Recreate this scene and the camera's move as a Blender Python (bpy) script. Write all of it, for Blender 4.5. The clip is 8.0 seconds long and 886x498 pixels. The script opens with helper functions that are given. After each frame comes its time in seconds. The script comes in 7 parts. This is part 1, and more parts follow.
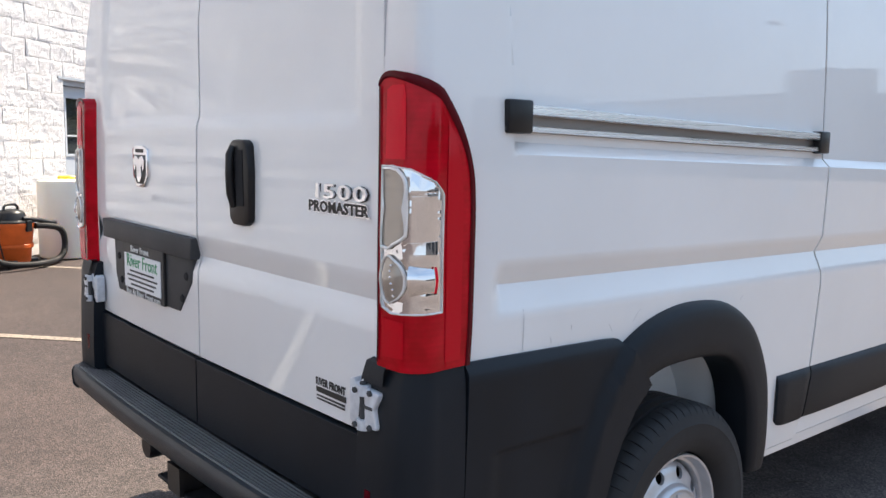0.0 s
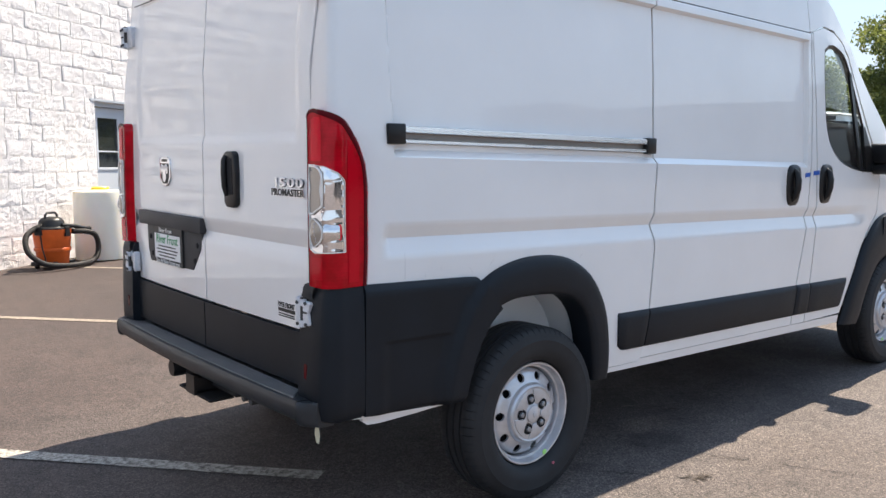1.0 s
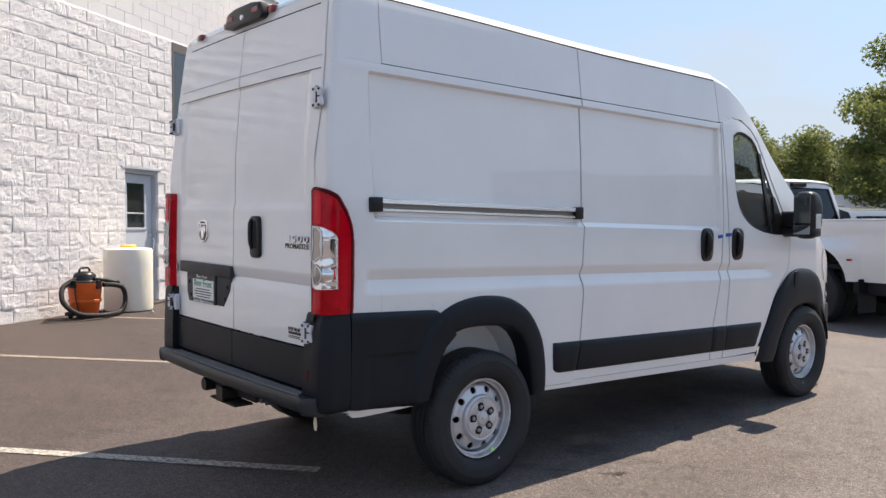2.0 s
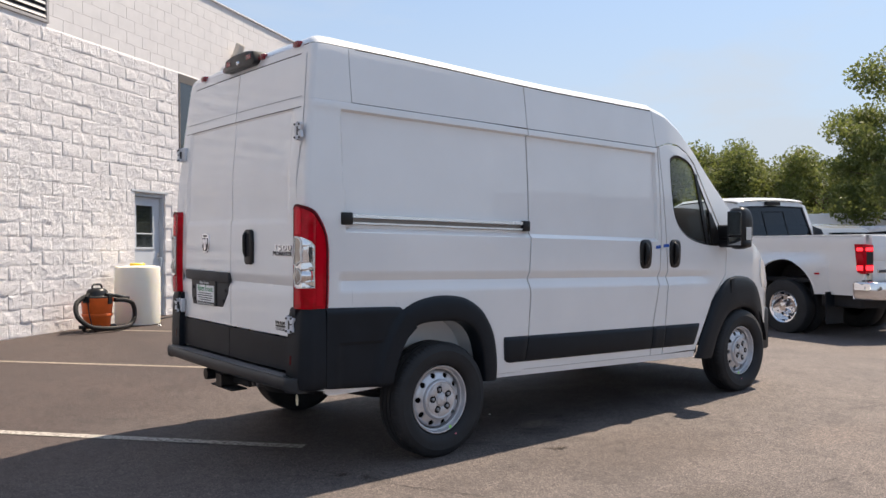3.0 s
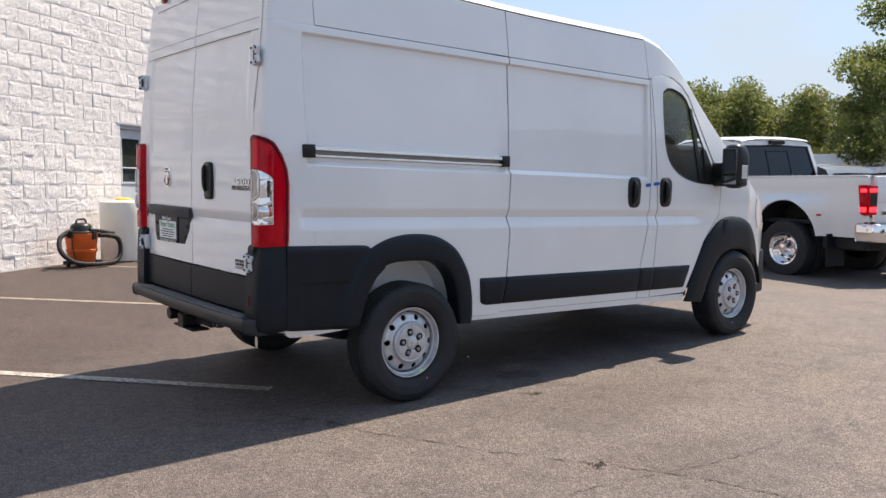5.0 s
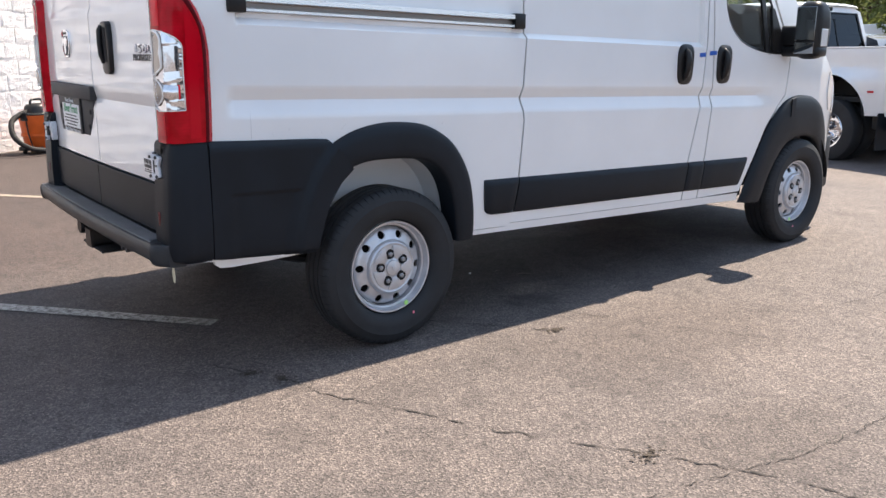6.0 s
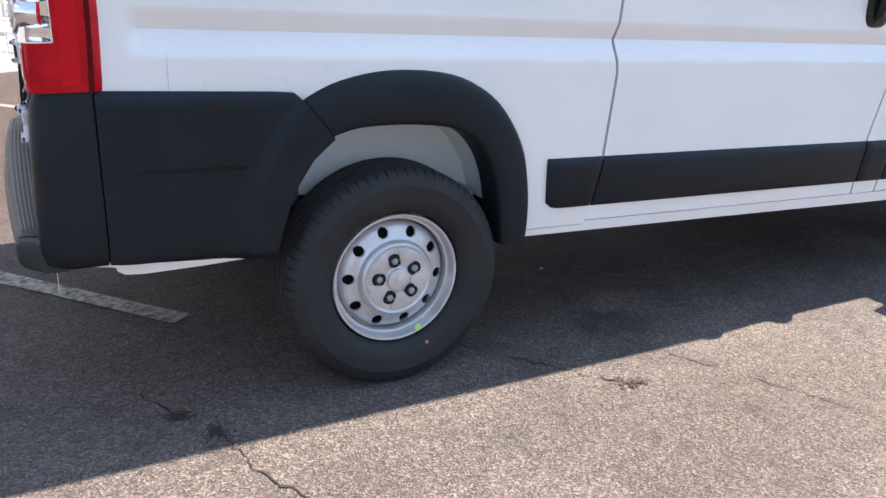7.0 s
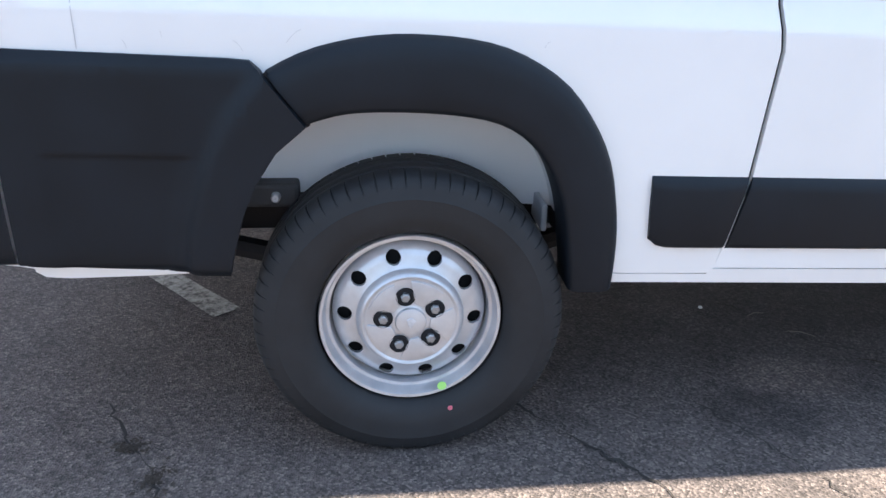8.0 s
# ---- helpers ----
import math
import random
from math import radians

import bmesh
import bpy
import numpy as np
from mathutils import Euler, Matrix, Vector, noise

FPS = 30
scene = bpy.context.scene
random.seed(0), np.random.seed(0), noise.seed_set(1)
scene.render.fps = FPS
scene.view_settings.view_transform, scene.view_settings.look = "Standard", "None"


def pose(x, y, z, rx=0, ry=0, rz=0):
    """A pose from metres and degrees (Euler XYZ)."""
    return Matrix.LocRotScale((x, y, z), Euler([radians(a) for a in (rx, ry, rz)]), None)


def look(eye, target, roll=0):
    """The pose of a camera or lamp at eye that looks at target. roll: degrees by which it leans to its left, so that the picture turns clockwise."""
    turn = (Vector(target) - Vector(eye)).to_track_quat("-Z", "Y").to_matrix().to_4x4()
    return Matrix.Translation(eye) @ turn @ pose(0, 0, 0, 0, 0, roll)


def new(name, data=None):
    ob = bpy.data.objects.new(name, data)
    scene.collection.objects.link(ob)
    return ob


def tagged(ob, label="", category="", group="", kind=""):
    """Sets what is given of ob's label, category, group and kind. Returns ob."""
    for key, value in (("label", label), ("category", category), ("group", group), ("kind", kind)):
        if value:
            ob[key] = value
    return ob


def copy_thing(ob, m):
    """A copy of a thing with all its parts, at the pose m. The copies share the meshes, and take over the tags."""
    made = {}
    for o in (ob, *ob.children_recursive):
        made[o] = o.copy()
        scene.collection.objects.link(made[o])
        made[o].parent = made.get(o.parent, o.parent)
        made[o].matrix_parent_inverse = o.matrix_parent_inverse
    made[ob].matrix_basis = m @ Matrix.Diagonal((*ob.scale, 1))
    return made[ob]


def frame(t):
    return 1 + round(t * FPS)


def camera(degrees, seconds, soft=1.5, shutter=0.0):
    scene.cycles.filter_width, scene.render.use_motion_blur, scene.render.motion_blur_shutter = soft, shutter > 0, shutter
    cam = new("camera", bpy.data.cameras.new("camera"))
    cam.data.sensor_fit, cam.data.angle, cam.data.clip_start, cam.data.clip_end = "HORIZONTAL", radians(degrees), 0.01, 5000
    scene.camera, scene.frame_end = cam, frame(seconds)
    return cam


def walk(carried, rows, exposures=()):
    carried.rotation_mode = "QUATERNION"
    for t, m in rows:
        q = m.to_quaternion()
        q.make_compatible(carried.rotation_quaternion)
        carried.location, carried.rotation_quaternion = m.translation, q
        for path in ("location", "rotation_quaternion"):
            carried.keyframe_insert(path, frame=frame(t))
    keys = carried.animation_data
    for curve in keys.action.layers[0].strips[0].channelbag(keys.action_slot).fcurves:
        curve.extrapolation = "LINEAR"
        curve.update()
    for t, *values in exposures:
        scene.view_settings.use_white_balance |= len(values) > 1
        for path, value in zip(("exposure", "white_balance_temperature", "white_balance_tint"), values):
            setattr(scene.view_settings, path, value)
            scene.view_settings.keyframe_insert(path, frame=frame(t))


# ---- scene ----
cam = camera(56.8, 8.0)
PATH = [
    (0, (-0.987, -2.244, 1.414), (0.317, -0.744, 1.196), 0.6),
    (0.5, (-1.179, -2.778, 1.381), (0.092, -1.248, 1.178), -0.1),
    (1, (-1.406, -3.322, 1.386), (-0.14, -1.787, 1.19), -0.4),
    (1.5, (-1.676, -3.834, 1.386), (-0.422, -2.282, 1.252), -0.0),
    (2, (-1.931, -4.282, 1.382), (-0.676, -2.726, 1.336), -0.1),
    (2.2, (-1.989, -4.47, 1.364), (-0.738, -2.909, 1.35), -0.4),
    (3.3, (-2.295, -5.316, 1.301), (-1.052, -3.75, 1.31), -0.4),
    (3.5, (-2.305, -5.465, 1.305), (-1.068, -3.893, 1.298), -0.3),
    (4, (-2.332, -5.58, 1.312), (-1.098, -4.006, 1.296), 0.2),
    (4.2, (-2.319, -5.56, 1.313), (-1.085, -3.985, 1.295), 0.4),
    (5.3, (-1.676, -4.702, 1.287), (-0.448, -3.139, 1.063), -0.2),
    (5.5, (-1.518, -4.517, 1.294), (-0.296, -2.959, 1.01), -0.3),
    (6, (-1.05, -4.035, 1.269), (0.139, -2.487, 0.834), -0.1),
    (6.5, (-0.493, -3.654, 1.272), (0.59, -2.062, 0.731), 0.7),
    (7, (-0.02, -3.249, 1.281), (0.858, -1.563, 0.661), 2.0),
    (7.5, (0.468, -2.964, 1.281), (1.004, -1.156, 0.612), 2.8),
    (8, (0.873, -2.715, 1.251), (1.081, -0.872, 0.502), 1.8),
]
LIGHT = [(0, 1.42, 5840, 2), (0.5, 1.40, 5820, 2), (1, 1.37, 5830, 2), (1.5, 1.20, 5840, 3), (2, 0.99, 5900, 4), (3.5, 0.89, 6020, 5), (4.2, 0.89, 6020, 5), (5.5, 1.24, 5900, 4), (6, 1.48, 5870, 4), (6.5, 1.65, 5800, 4), (7, 1.76, 5740, 3), (7.5, 2.00, 5690, 1), (8, 2.18, 5700, 2)]
walk(cam, [(t, look(eye, target, roll)) for t, eye, target, roll in PATH], LIGHT)

# ---- the slope of the lot, the sun, the sky ----
SX, SY = 0.010, 0.020            # rise of the tarmac along x and y


def gz(x, y):
    d = min(1.0, max(0.0, (x - 5.3) / 6.2))
    return SX * (x - 1.0) + SY * (y + 1.0) - 0.36 * d * d * (3 - 2 * d)


SUN = Vector((0.88, 0.11, 1.47)).normalized()
sun = new("sun", bpy.data.lights.new("sun", "SUN"))
sun.data.energy, sun.data.angle, sun.data.color = 5.0, radians(0.53), (1.0, 0.785, 0.59)
sun.matrix_world = look(SUN * 60, (0, 0, 0))

world = bpy.data.worlds.new("sky")
scene.world = world
world.use_nodes = True
wn, wl = world.node_tree.nodes, world.node_tree.links
wn.clear()
w_out, w_bg = wn.new("ShaderNodeOutputWorld"), wn.new("ShaderNodeBackground")
w_sky = wn.new("ShaderNodeTexSky")
w_sky.sky_type, w_sky.sun_disc = "NISHITA", False
w_sky.sun_elevation = math.asin(SUN.z)
w_sky.sun_rotation = math.atan2(SUN.x, SUN.y)
w_sky.air_density, w_sky.dust_density, w_sky.ozone_density = 1.0, 1.6, 1.0
w_co, w_map, w_noise, w_ramp = wn.new("ShaderNodeTexCoord"), wn.new("ShaderNodeMapping"), wn.new("ShaderNodeTexNoise"), wn.new("ShaderNodeValToRGB")
w_map.inputs["Scale"].default_value = (0.9, 2.6, 6.5)
w_map.inputs["Rotation"].default_value = (0.0, 0.0, 0.6)
w_noise.inputs["Scale"].default_value, w_noise.inputs["Detail"].default_value, w_noise.inputs["Roughness"].default_value = 1.1, 6.0, 0.55
w_ramp.color_ramp.elements[0].position, w_ramp.color_ramp.elements[1].position = 0.42, 0.66
w_ramp.color_ramp.elements[0].color, w_ramp.color_ramp.elements[1].color = (0.52, 0.52, 0.52, 1), (1.0, 1.0, 1.0, 1)
w_mix = wn.new("ShaderNodeMix")
w_mix.data_type = "RGBA"
w_mix.inputs[7].default_value = (4.78, 4.92, 5.35, 1)
wl.new(w_co.outputs["Generated"], w_map.inputs["Vector"])
wl.new(w_map.outputs["Vector"], w_noise.inputs["Vector"])
wl.new(w_noise.outputs["Fac"], w_ramp.inputs["Fac"])
# thin cloud and haze towards the horizon, clearer and bluer overhead
w_sep, w_high, w_mul, w_blue = wn.new("ShaderNodeSeparateXYZ"), wn.new("ShaderNodeMapRange"), wn.new("ShaderNodeMath"), wn.new("ShaderNodeMix")
w_high.inputs["From Min"].default_value, w_high.inputs["From Max"].default_value = 0.10, 0.65
w_high.inputs["To Min"].default_value, w_high.inputs["To Max"].default_value = 1.0, 0.62
w_mul.operation = "MULTIPLY"
w_blue.data_type, w_blue.blend_type = "RGBA", "MULTIPLY"
w_blue.inputs[0].default_value = 1.0
w_blue.inputs[7].default_value = (0.80, 1.0, 1.18, 1)
wl.new(w_co.outputs["Generated"], w_sep.inputs["Vector"])
wl.new(w_sep.outputs["Z"], w_high.inputs["Value"])
wl.new(w_ramp.outputs["Color"], w_mul.inputs[0])
wl.new(w_high.outputs["Result"], w_mul.inputs[1])
w_haze, w_most = wn.new("ShaderNodeMapRange"), wn.new("ShaderNodeMath")
w_haze.inputs["From Min"].default_value, w_haze.inputs["From Max"].default_value = 0.08, 0.42
w_haze.inputs["To Min"].default_value, w_haze.inputs["To Max"].default_value = 0.93, 0.32
w_most.operation = "MAXIMUM"
wl.new(w_sep.outputs["Z"], w_haze.inputs["Value"])
wl.new(w_haze.outputs["Result"], w_most.inputs[0])
wl.new(w_mul.outputs[0], w_most.inputs[1])
wl.new(w_most.outputs[0], w_mix.inputs[0])
wl.new(w_sky.outputs["Color"], w_blue.inputs[6])
wl.new(w_blue.outputs[2], w_mix.inputs[6])
wl.new(w_mix.outputs[2], w_bg.inputs["Color"])
w_bg.inputs["Strength"].default_value = 0.0765
wl.new(w_bg.outputs["Background"], w_out.inputs["Surface"])


# ---- materials ----
def shader(name, color=(0.5, 0.5, 0.5), rough=0.5, metal=0.0, coat=0.0, spec=0.5):
    m = bpy.data.materials.new(name)
    m.use_nodes = True
    b = m.node_tree.nodes["Principled BSDF"]
    b.inputs["Base Color"].default_value = (*color, 1)
    b.inputs["Roughness"].default_value = rough
    b.inputs["Metallic"].default_value = metal
    b.inputs["Coat Weight"].default_value = coat
    b.inputs["Coat Roughness"].default_value = 0.03
    b.inputs["Specular IOR Level"].default_value = spec
    return m


def node(m, kind, **values):
    n = m.node_tree.nodes.new(kind)
    for key, value in values.items():
        n.inputs[key.replace("_", " ")].default_value = value
    return n


def link(m, a, b):
    m.node_tree.links.new(a, b)


def bsdf(m):
    return m.node_tree.nodes["Principled BSDF"]


def ramp(m, fac, stops):
    r = m.node_tree.nodes.new("ShaderNodeValToRGB")
    while len(r.color_ramp.elements) < len(stops):
        r.color_ramp.elements.new(0.5)
    for e, (p, c) in zip(r.color_ramp.elements, stops):
        e.position = p
        e.color = (*c, 1) if len(c) == 3 else c
    link(m, fac, r.inputs["Fac"])
    return r.outputs["Color"]


def noisy(m, scale, detail=4.0, rough=0.55, stretch=None, world_space=False):
    """Noise in the object's or the world's metres."""
    co = m.node_tree.nodes.new("ShaderNodeNewGeometry" if world_space else "ShaderNodeTexCoord")
    vec = co.outputs["Position" if world_space else "Object"]
    if stretch:
        mp = m.node_tree.nodes.new("ShaderNodeMapping")
        mp.inputs["Scale"].default_value = stretch
        link(m, vec, mp.inputs["Vector"])
        vec = mp.outputs["Vector"]
    n = node(m, "ShaderNodeTexNoise", Scale=scale, Detail=detail, Roughness=rough)
    link(m, vec, n.inputs["Vector"])
    return n.outputs["Fac"]


def bump(m, height, strength=0.3, distance=0.01, after=None):
    b = node(m, "ShaderNodeBump", Strength=strength, Distance=distance)
    link(m, height, b.inputs["Height"])
    if after is not None:
        link(m, after, b.inputs["Normal"])
    link(m, b.outputs["Normal"], bsdf(m).inputs["Normal"])
    return b.outputs["Normal"]


def mixed(m, fac, a, b, mode="MIX"):
    n = m.node_tree.nodes.new("ShaderNodeMix")
    n.data_type, n.blend_type = "RGBA", mode
    for sock, v in ((0, fac), (6, a), (7, b)):
        if isinstance(v, (int, float)):
            n.inputs[sock].default_value = v
        elif isinstance(v, tuple):
            n.inputs[sock].default_value = (*v, 1)
        else:
            link(m, v, n.inputs[sock])
    return n.outputs[2]


def paint(name, color, coat=1.0, rough=0.35):
    m = shader(name, color, rough, 0.0, coat)
    dirt = noisy(m, 1.7, 6)
    fine = noisy(m, 45.0, 3)
    c = ramp(m, dirt, [(0.3, tuple(v * 0.93 for v in color)), (0.7, color)])
    link(m, c, bsdf(m).inputs["Base Color"])
    r = ramp(m, fine, [(0.3, (rough * 0.8,) * 3), (0.7, (rough * 1.2,) * 3)])
    link(m, r, bsdf(m).inputs["Roughness"])
    bump(m, noisy(m, 2.2, 2), 0.05, 0.02)
    return m


def plastic(name, color, rough=0.6, grain=0.12, spec=0.32):
    m = shader(name, color, rough, spec=spec)
    c = ramp(m, noisy(m, 5.0, 6), [(0.3, tuple(v * 0.8 for v in color)), (0.75, tuple(min(1, v * 1.25) for v in color))])
    link(m, c, bsdf(m).inputs["Base Color"])
    bump(m, noisy(m, 900.0, 2), grain, 0.002)
    return m


WHITE = paint("white_van_paint", (0.84, 0.84, 0.84))
TRUCK_WHITE = paint("white_truck_paint", (0.78, 0.78, 0.78))
BLACK_PLASTIC = plastic("textured_black_plastic", (0.0074, 0.0106, 0.0158), 0.50, spec=0.25)
DARK_PLASTIC = plastic("smooth_black_plastic", (0.012, 0.012, 0.013), 0.35, 0.03)
GREY_PLASTIC = plastic("dark_grey_plastic", (0.055, 0.055, 0.058), 0.6)
GAP = shader("dark_gap", (0.012, 0.012, 0.014), 0.9)
CHASSIS = plastic("underbody_black", (0.018, 0.018, 0.02), 0.7)
ALU = shader("brushed_aluminium", (0.88, 0.88, 0.88), 0.28, 1.0)
link(ALU, ramp(ALU, noisy(ALU, 8, 4, stretch=(0.2, 30, 30)), [(0.3, (0.22,) * 3), (0.7, (0.36,) * 3)]), bsdf(ALU).inputs["Roughness"])
CHROME = shader("chrome", (0.78, 0.78, 0.80), 0.06, 1.0)
REFLECTOR = shader("faceted_lamp_chrome", (0.78, 0.78, 0.80), 0.06, 1.0)
bump(REFLECTOR, noisy(REFLECTOR, 22, 1, stretch=(0.6, 0.6, 1.4)), 0.24, 0.02)
STEEL = shader("galvanised_hinge", (0.62, 0.64, 0.68), 0.38, 0.35)
link(STEEL, ramp(STEEL, noisy(STEEL, 60, 4), [(0.3, (0.50, 0.52, 0.56)), (0.7, (0.72, 0.74, 0.78))]), bsdf(STEEL).inputs["Base Color"])
SILVER = shader("silver_wheel_paint", (0.62, 0.63, 0.65), 0.36, 0.55, 0.2)
link(SILVER, ramp(SILVER, noisy(SILVER, 14, 6), [(0.3, (0.50, 0.51, 0.54)), (0.7, (0.66, 0.67, 0.70))]), bsdf(SILVER).inputs["Base Color"])
RUBBER = shader("tyre_rubber", (0.026, 0.027, 0.030), 0.72)
link(RUBBER, ramp(RUBBER, noisy(RUBBER, 7, 6), [(0.3, (0.008, 0.0086, 0.0102)), (0.75, (0.019, 0.0202, 0.0236))]), bsdf(RUBBER).inputs["Base Color"])
bump(RUBBER, noisy(RUBBER, 160, 3), 0.15, 0.002)
RED = shader("red_lens", (0.48, 0.001, 0.005), 0.07, 0.0, 0.0, 0.20)
_band = node(RED, "ShaderNodeTexWave", Scale=26.0, Distortion=0.6, Detail=1.0)
_band.bands_direction = "Z"
link(RED, RED.node_tree.nodes.new("ShaderNodeTexCoord").outputs["Object"], _band.inputs["Vector"])
_tone = ramp(RED, noisy(RED, 18, 3), [(0.35, (0.36, 0.0012, 0.007)), (0.65, (0.52, 0.002, 0.014))])
link(RED, mixed(RED, 1.0, _tone, ramp(RED, _band.outputs["Fac"], [(0.2, (0.95, 0.94, 0.94)), (0.8, (1.0, 1.0, 1.0))]), "MULTIPLY"), bsdf(RED).inputs["Base Color"])
DEEP_RED = shader("dark_red_lens_edge", (0.50, 0.002, 0.013), 0.07, 0.0, 0.0, 0.20)
BRIGHT_RED = shader("bright_red_reflector", (0.66, 0.004, 0.022), 0.10, 0.0, 0.0, 0.20)
CLEAR = shader("clear_lamp_lens", (0.86, 0.85, 0.83), 0.10, 0.2, 1.0)
LAMP_GREY = shader("frosted_lamp_lens", (0.36, 0.315, 0.265), 0.18, 0.30, 1.0)
BLUE_TAPE = shader("blue_tape", (0.02, 0.09, 0.42), 0.6)
BLACK_PRINT = shader("black_print", (0.015, 0.015, 0.016), 0.5)
WHITE_PRINT = shader("white_print", (0.80, 0.80, 0.78), 0.55)
GREEN_PRINT = shader("green_print", (0.06, 0.30, 0.12), 0.55)
PAPER = shader("white_plate_card", (0.82, 0.83, 0.83), 0.5)


def glass(name, tint, rough=0.0):
    """Thin glass: tinted see-through with gloss that grows towards grazing views."""
    m = bpy.data.materials.new(name)
    m.use_nodes = True
    n = m.node_tree.nodes
    n.clear()
    out, mix, tr, gl, lw = n.new("ShaderNodeOutputMaterial"), n.new("ShaderNodeMixShader"), n.new("ShaderNodeBsdfTransparent"), n.new("ShaderNodeBsdfGlossy"), n.new("ShaderNodeLayerWeight")
    power, lift = n.new("ShaderNodeMath"), n.new("ShaderNodeMath")
    power.operation, lift.operation = "POWER", "MULTIPLY_ADD"
    power.inputs[1].default_value = 4.0
    lift.inputs[1].default_value, lift.inputs[2].default_value = 0.85, 0.06
    lw.inputs["Blend"].default_value = 0.5
    tr.inputs["Color"].default_value = (*tint, 1)
    gl.inputs["Roughness"].default_value = rough
    link(m, lw.outputs["Facing"], power.inputs[0])
    link(m, power.outputs[0], lift.inputs[0])
    link(m, lift.outputs[0], mix.inputs["Fac"])
    link(m, tr.outputs["BSDF"], mix.inputs[1])
    link(m, gl.outputs["BSDF"], mix.inputs[2])
    link(m, mix.outputs["Shader"], out.inputs["Surface"])
    return m


GLASS = glass("tinted_side_glass", (0.93, 0.96, 0.94))
DARK_GLASS = glass("privacy_glass", (0.03, 0.035, 0.04))

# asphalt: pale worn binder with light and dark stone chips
ASPHALT = shader("worn_asphalt", (0.14, 0.13, 0.12), 0.82)
_chip = node(ASPHALT, "ShaderNodeTexVoronoi", Scale=160.0)
_geo = ASPHALT.node_tree.nodes.new("ShaderNodeNewGeometry")
link(ASPHALT, _geo.outputs["Position"], _chip.inputs["Vector"])
_bw = node(ASPHALT, "ShaderNodeSeparateColor")
link(ASPHALT, _chip.outputs["Color"], _bw.inputs["Color"])
_stone = ramp(ASPHALT, _bw.outputs["Red"], [(0.0, (0.034, 0.0306, 0.0310)), (0.40, (0.070, 0.0631, 0.0633)), (0.80, (0.109, 0.0978, 0.0961)), (0.97, (0.164, 0.1487, 0.1432))])
_patch = ramp(ASPHALT, noisy(ASPHALT, 0.55, 5, world_space=True), [(0.32, (0.78, 0.78, 0.80)), (0.62, (1.08, 1.06, 1.04))])
_spot = ramp(ASPHALT, noisy(ASPHALT, 3.2, 6, 0.65, world_space=True), [(0.30, (0.66, 0.66, 0.67)), (0.5, (1.0, 1.0, 1.0))])
_c = mixed(ASPHALT, 1.0, _stone, _patch, "MULTIPLY")
_c = mixed(ASPHALT, 0.85, _c, _spot, "MULTIPLY")
_grit = ramp(ASPHALT, noisy(ASPHALT, 17.0, 5, 0.7, world_space=True), [(0.36, (0.70, 0.70, 0.71)), (0.50, (1.0, 1.0, 1.0)), (0.66, (1.10, 1.09, 1.08))])
_c = mixed(ASPHALT, 0.75, _c, _grit, "MULTIPLY")
# the tarmac turns darker and browner towards the building
_sep = node(ASPHALT, "ShaderNodeSeparateXYZ")
link(ASPHALT, _geo.outputs["Position"], _sep.inputs["Vector"])
_wob = node(ASPHALT, "ShaderNodeMath")
_wob.operation = "MULTIPLY_ADD"
_wob.inputs[1].default_value = 2.4
link(ASPHALT, noisy(ASPHALT, 0.9, 5, world_space=True), _wob.inputs[0])
_lean = node(ASPHALT, "ShaderNodeMath")
_lean.operation = "MULTIPLY_ADD"
_lean.inputs[1].default_value = -0.5
link(ASPHALT, _sep.outputs["X"], _lean.inputs[0])
link(ASPHALT, _sep.outputs["Y"], _lean.inputs[2])
link(ASPHALT, _lean.outputs[0], _wob.inputs[2])
_map = node(ASPHALT, "ShaderNodeMapRange")
_map.inputs["From Min"].default_value, _map.inputs["From Max"].default_value = -3.0, 3.2
link(ASPHALT, _wob.outputs[0], _map.inputs["Value"])
_zone = ramp(ASPHALT, _map.outputs["Result"], [(0.0, (1.40, 1.32, 1.26)), (0.45, (1.22, 1.145, 1.10)), (0.72, (1.05, 0.96, 0.92)), (1.0, (0.64, 0.505, 0.465))])
_c = mixed(ASPHALT, 1.0, _c, _zone, "MULTIPLY")


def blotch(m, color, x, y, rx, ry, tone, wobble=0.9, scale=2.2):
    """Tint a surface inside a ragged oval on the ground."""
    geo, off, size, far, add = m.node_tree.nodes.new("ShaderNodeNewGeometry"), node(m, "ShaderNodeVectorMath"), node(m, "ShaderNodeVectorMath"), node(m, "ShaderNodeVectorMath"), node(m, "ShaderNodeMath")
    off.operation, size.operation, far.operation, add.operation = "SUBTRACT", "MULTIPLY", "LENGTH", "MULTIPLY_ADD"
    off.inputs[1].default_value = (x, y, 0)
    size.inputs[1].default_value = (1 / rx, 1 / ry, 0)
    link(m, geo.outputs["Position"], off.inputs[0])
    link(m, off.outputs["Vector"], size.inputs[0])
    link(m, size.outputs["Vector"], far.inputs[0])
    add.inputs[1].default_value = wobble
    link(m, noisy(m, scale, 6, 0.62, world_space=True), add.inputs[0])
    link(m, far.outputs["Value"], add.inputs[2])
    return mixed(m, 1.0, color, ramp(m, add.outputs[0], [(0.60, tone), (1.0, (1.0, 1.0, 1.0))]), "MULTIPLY")


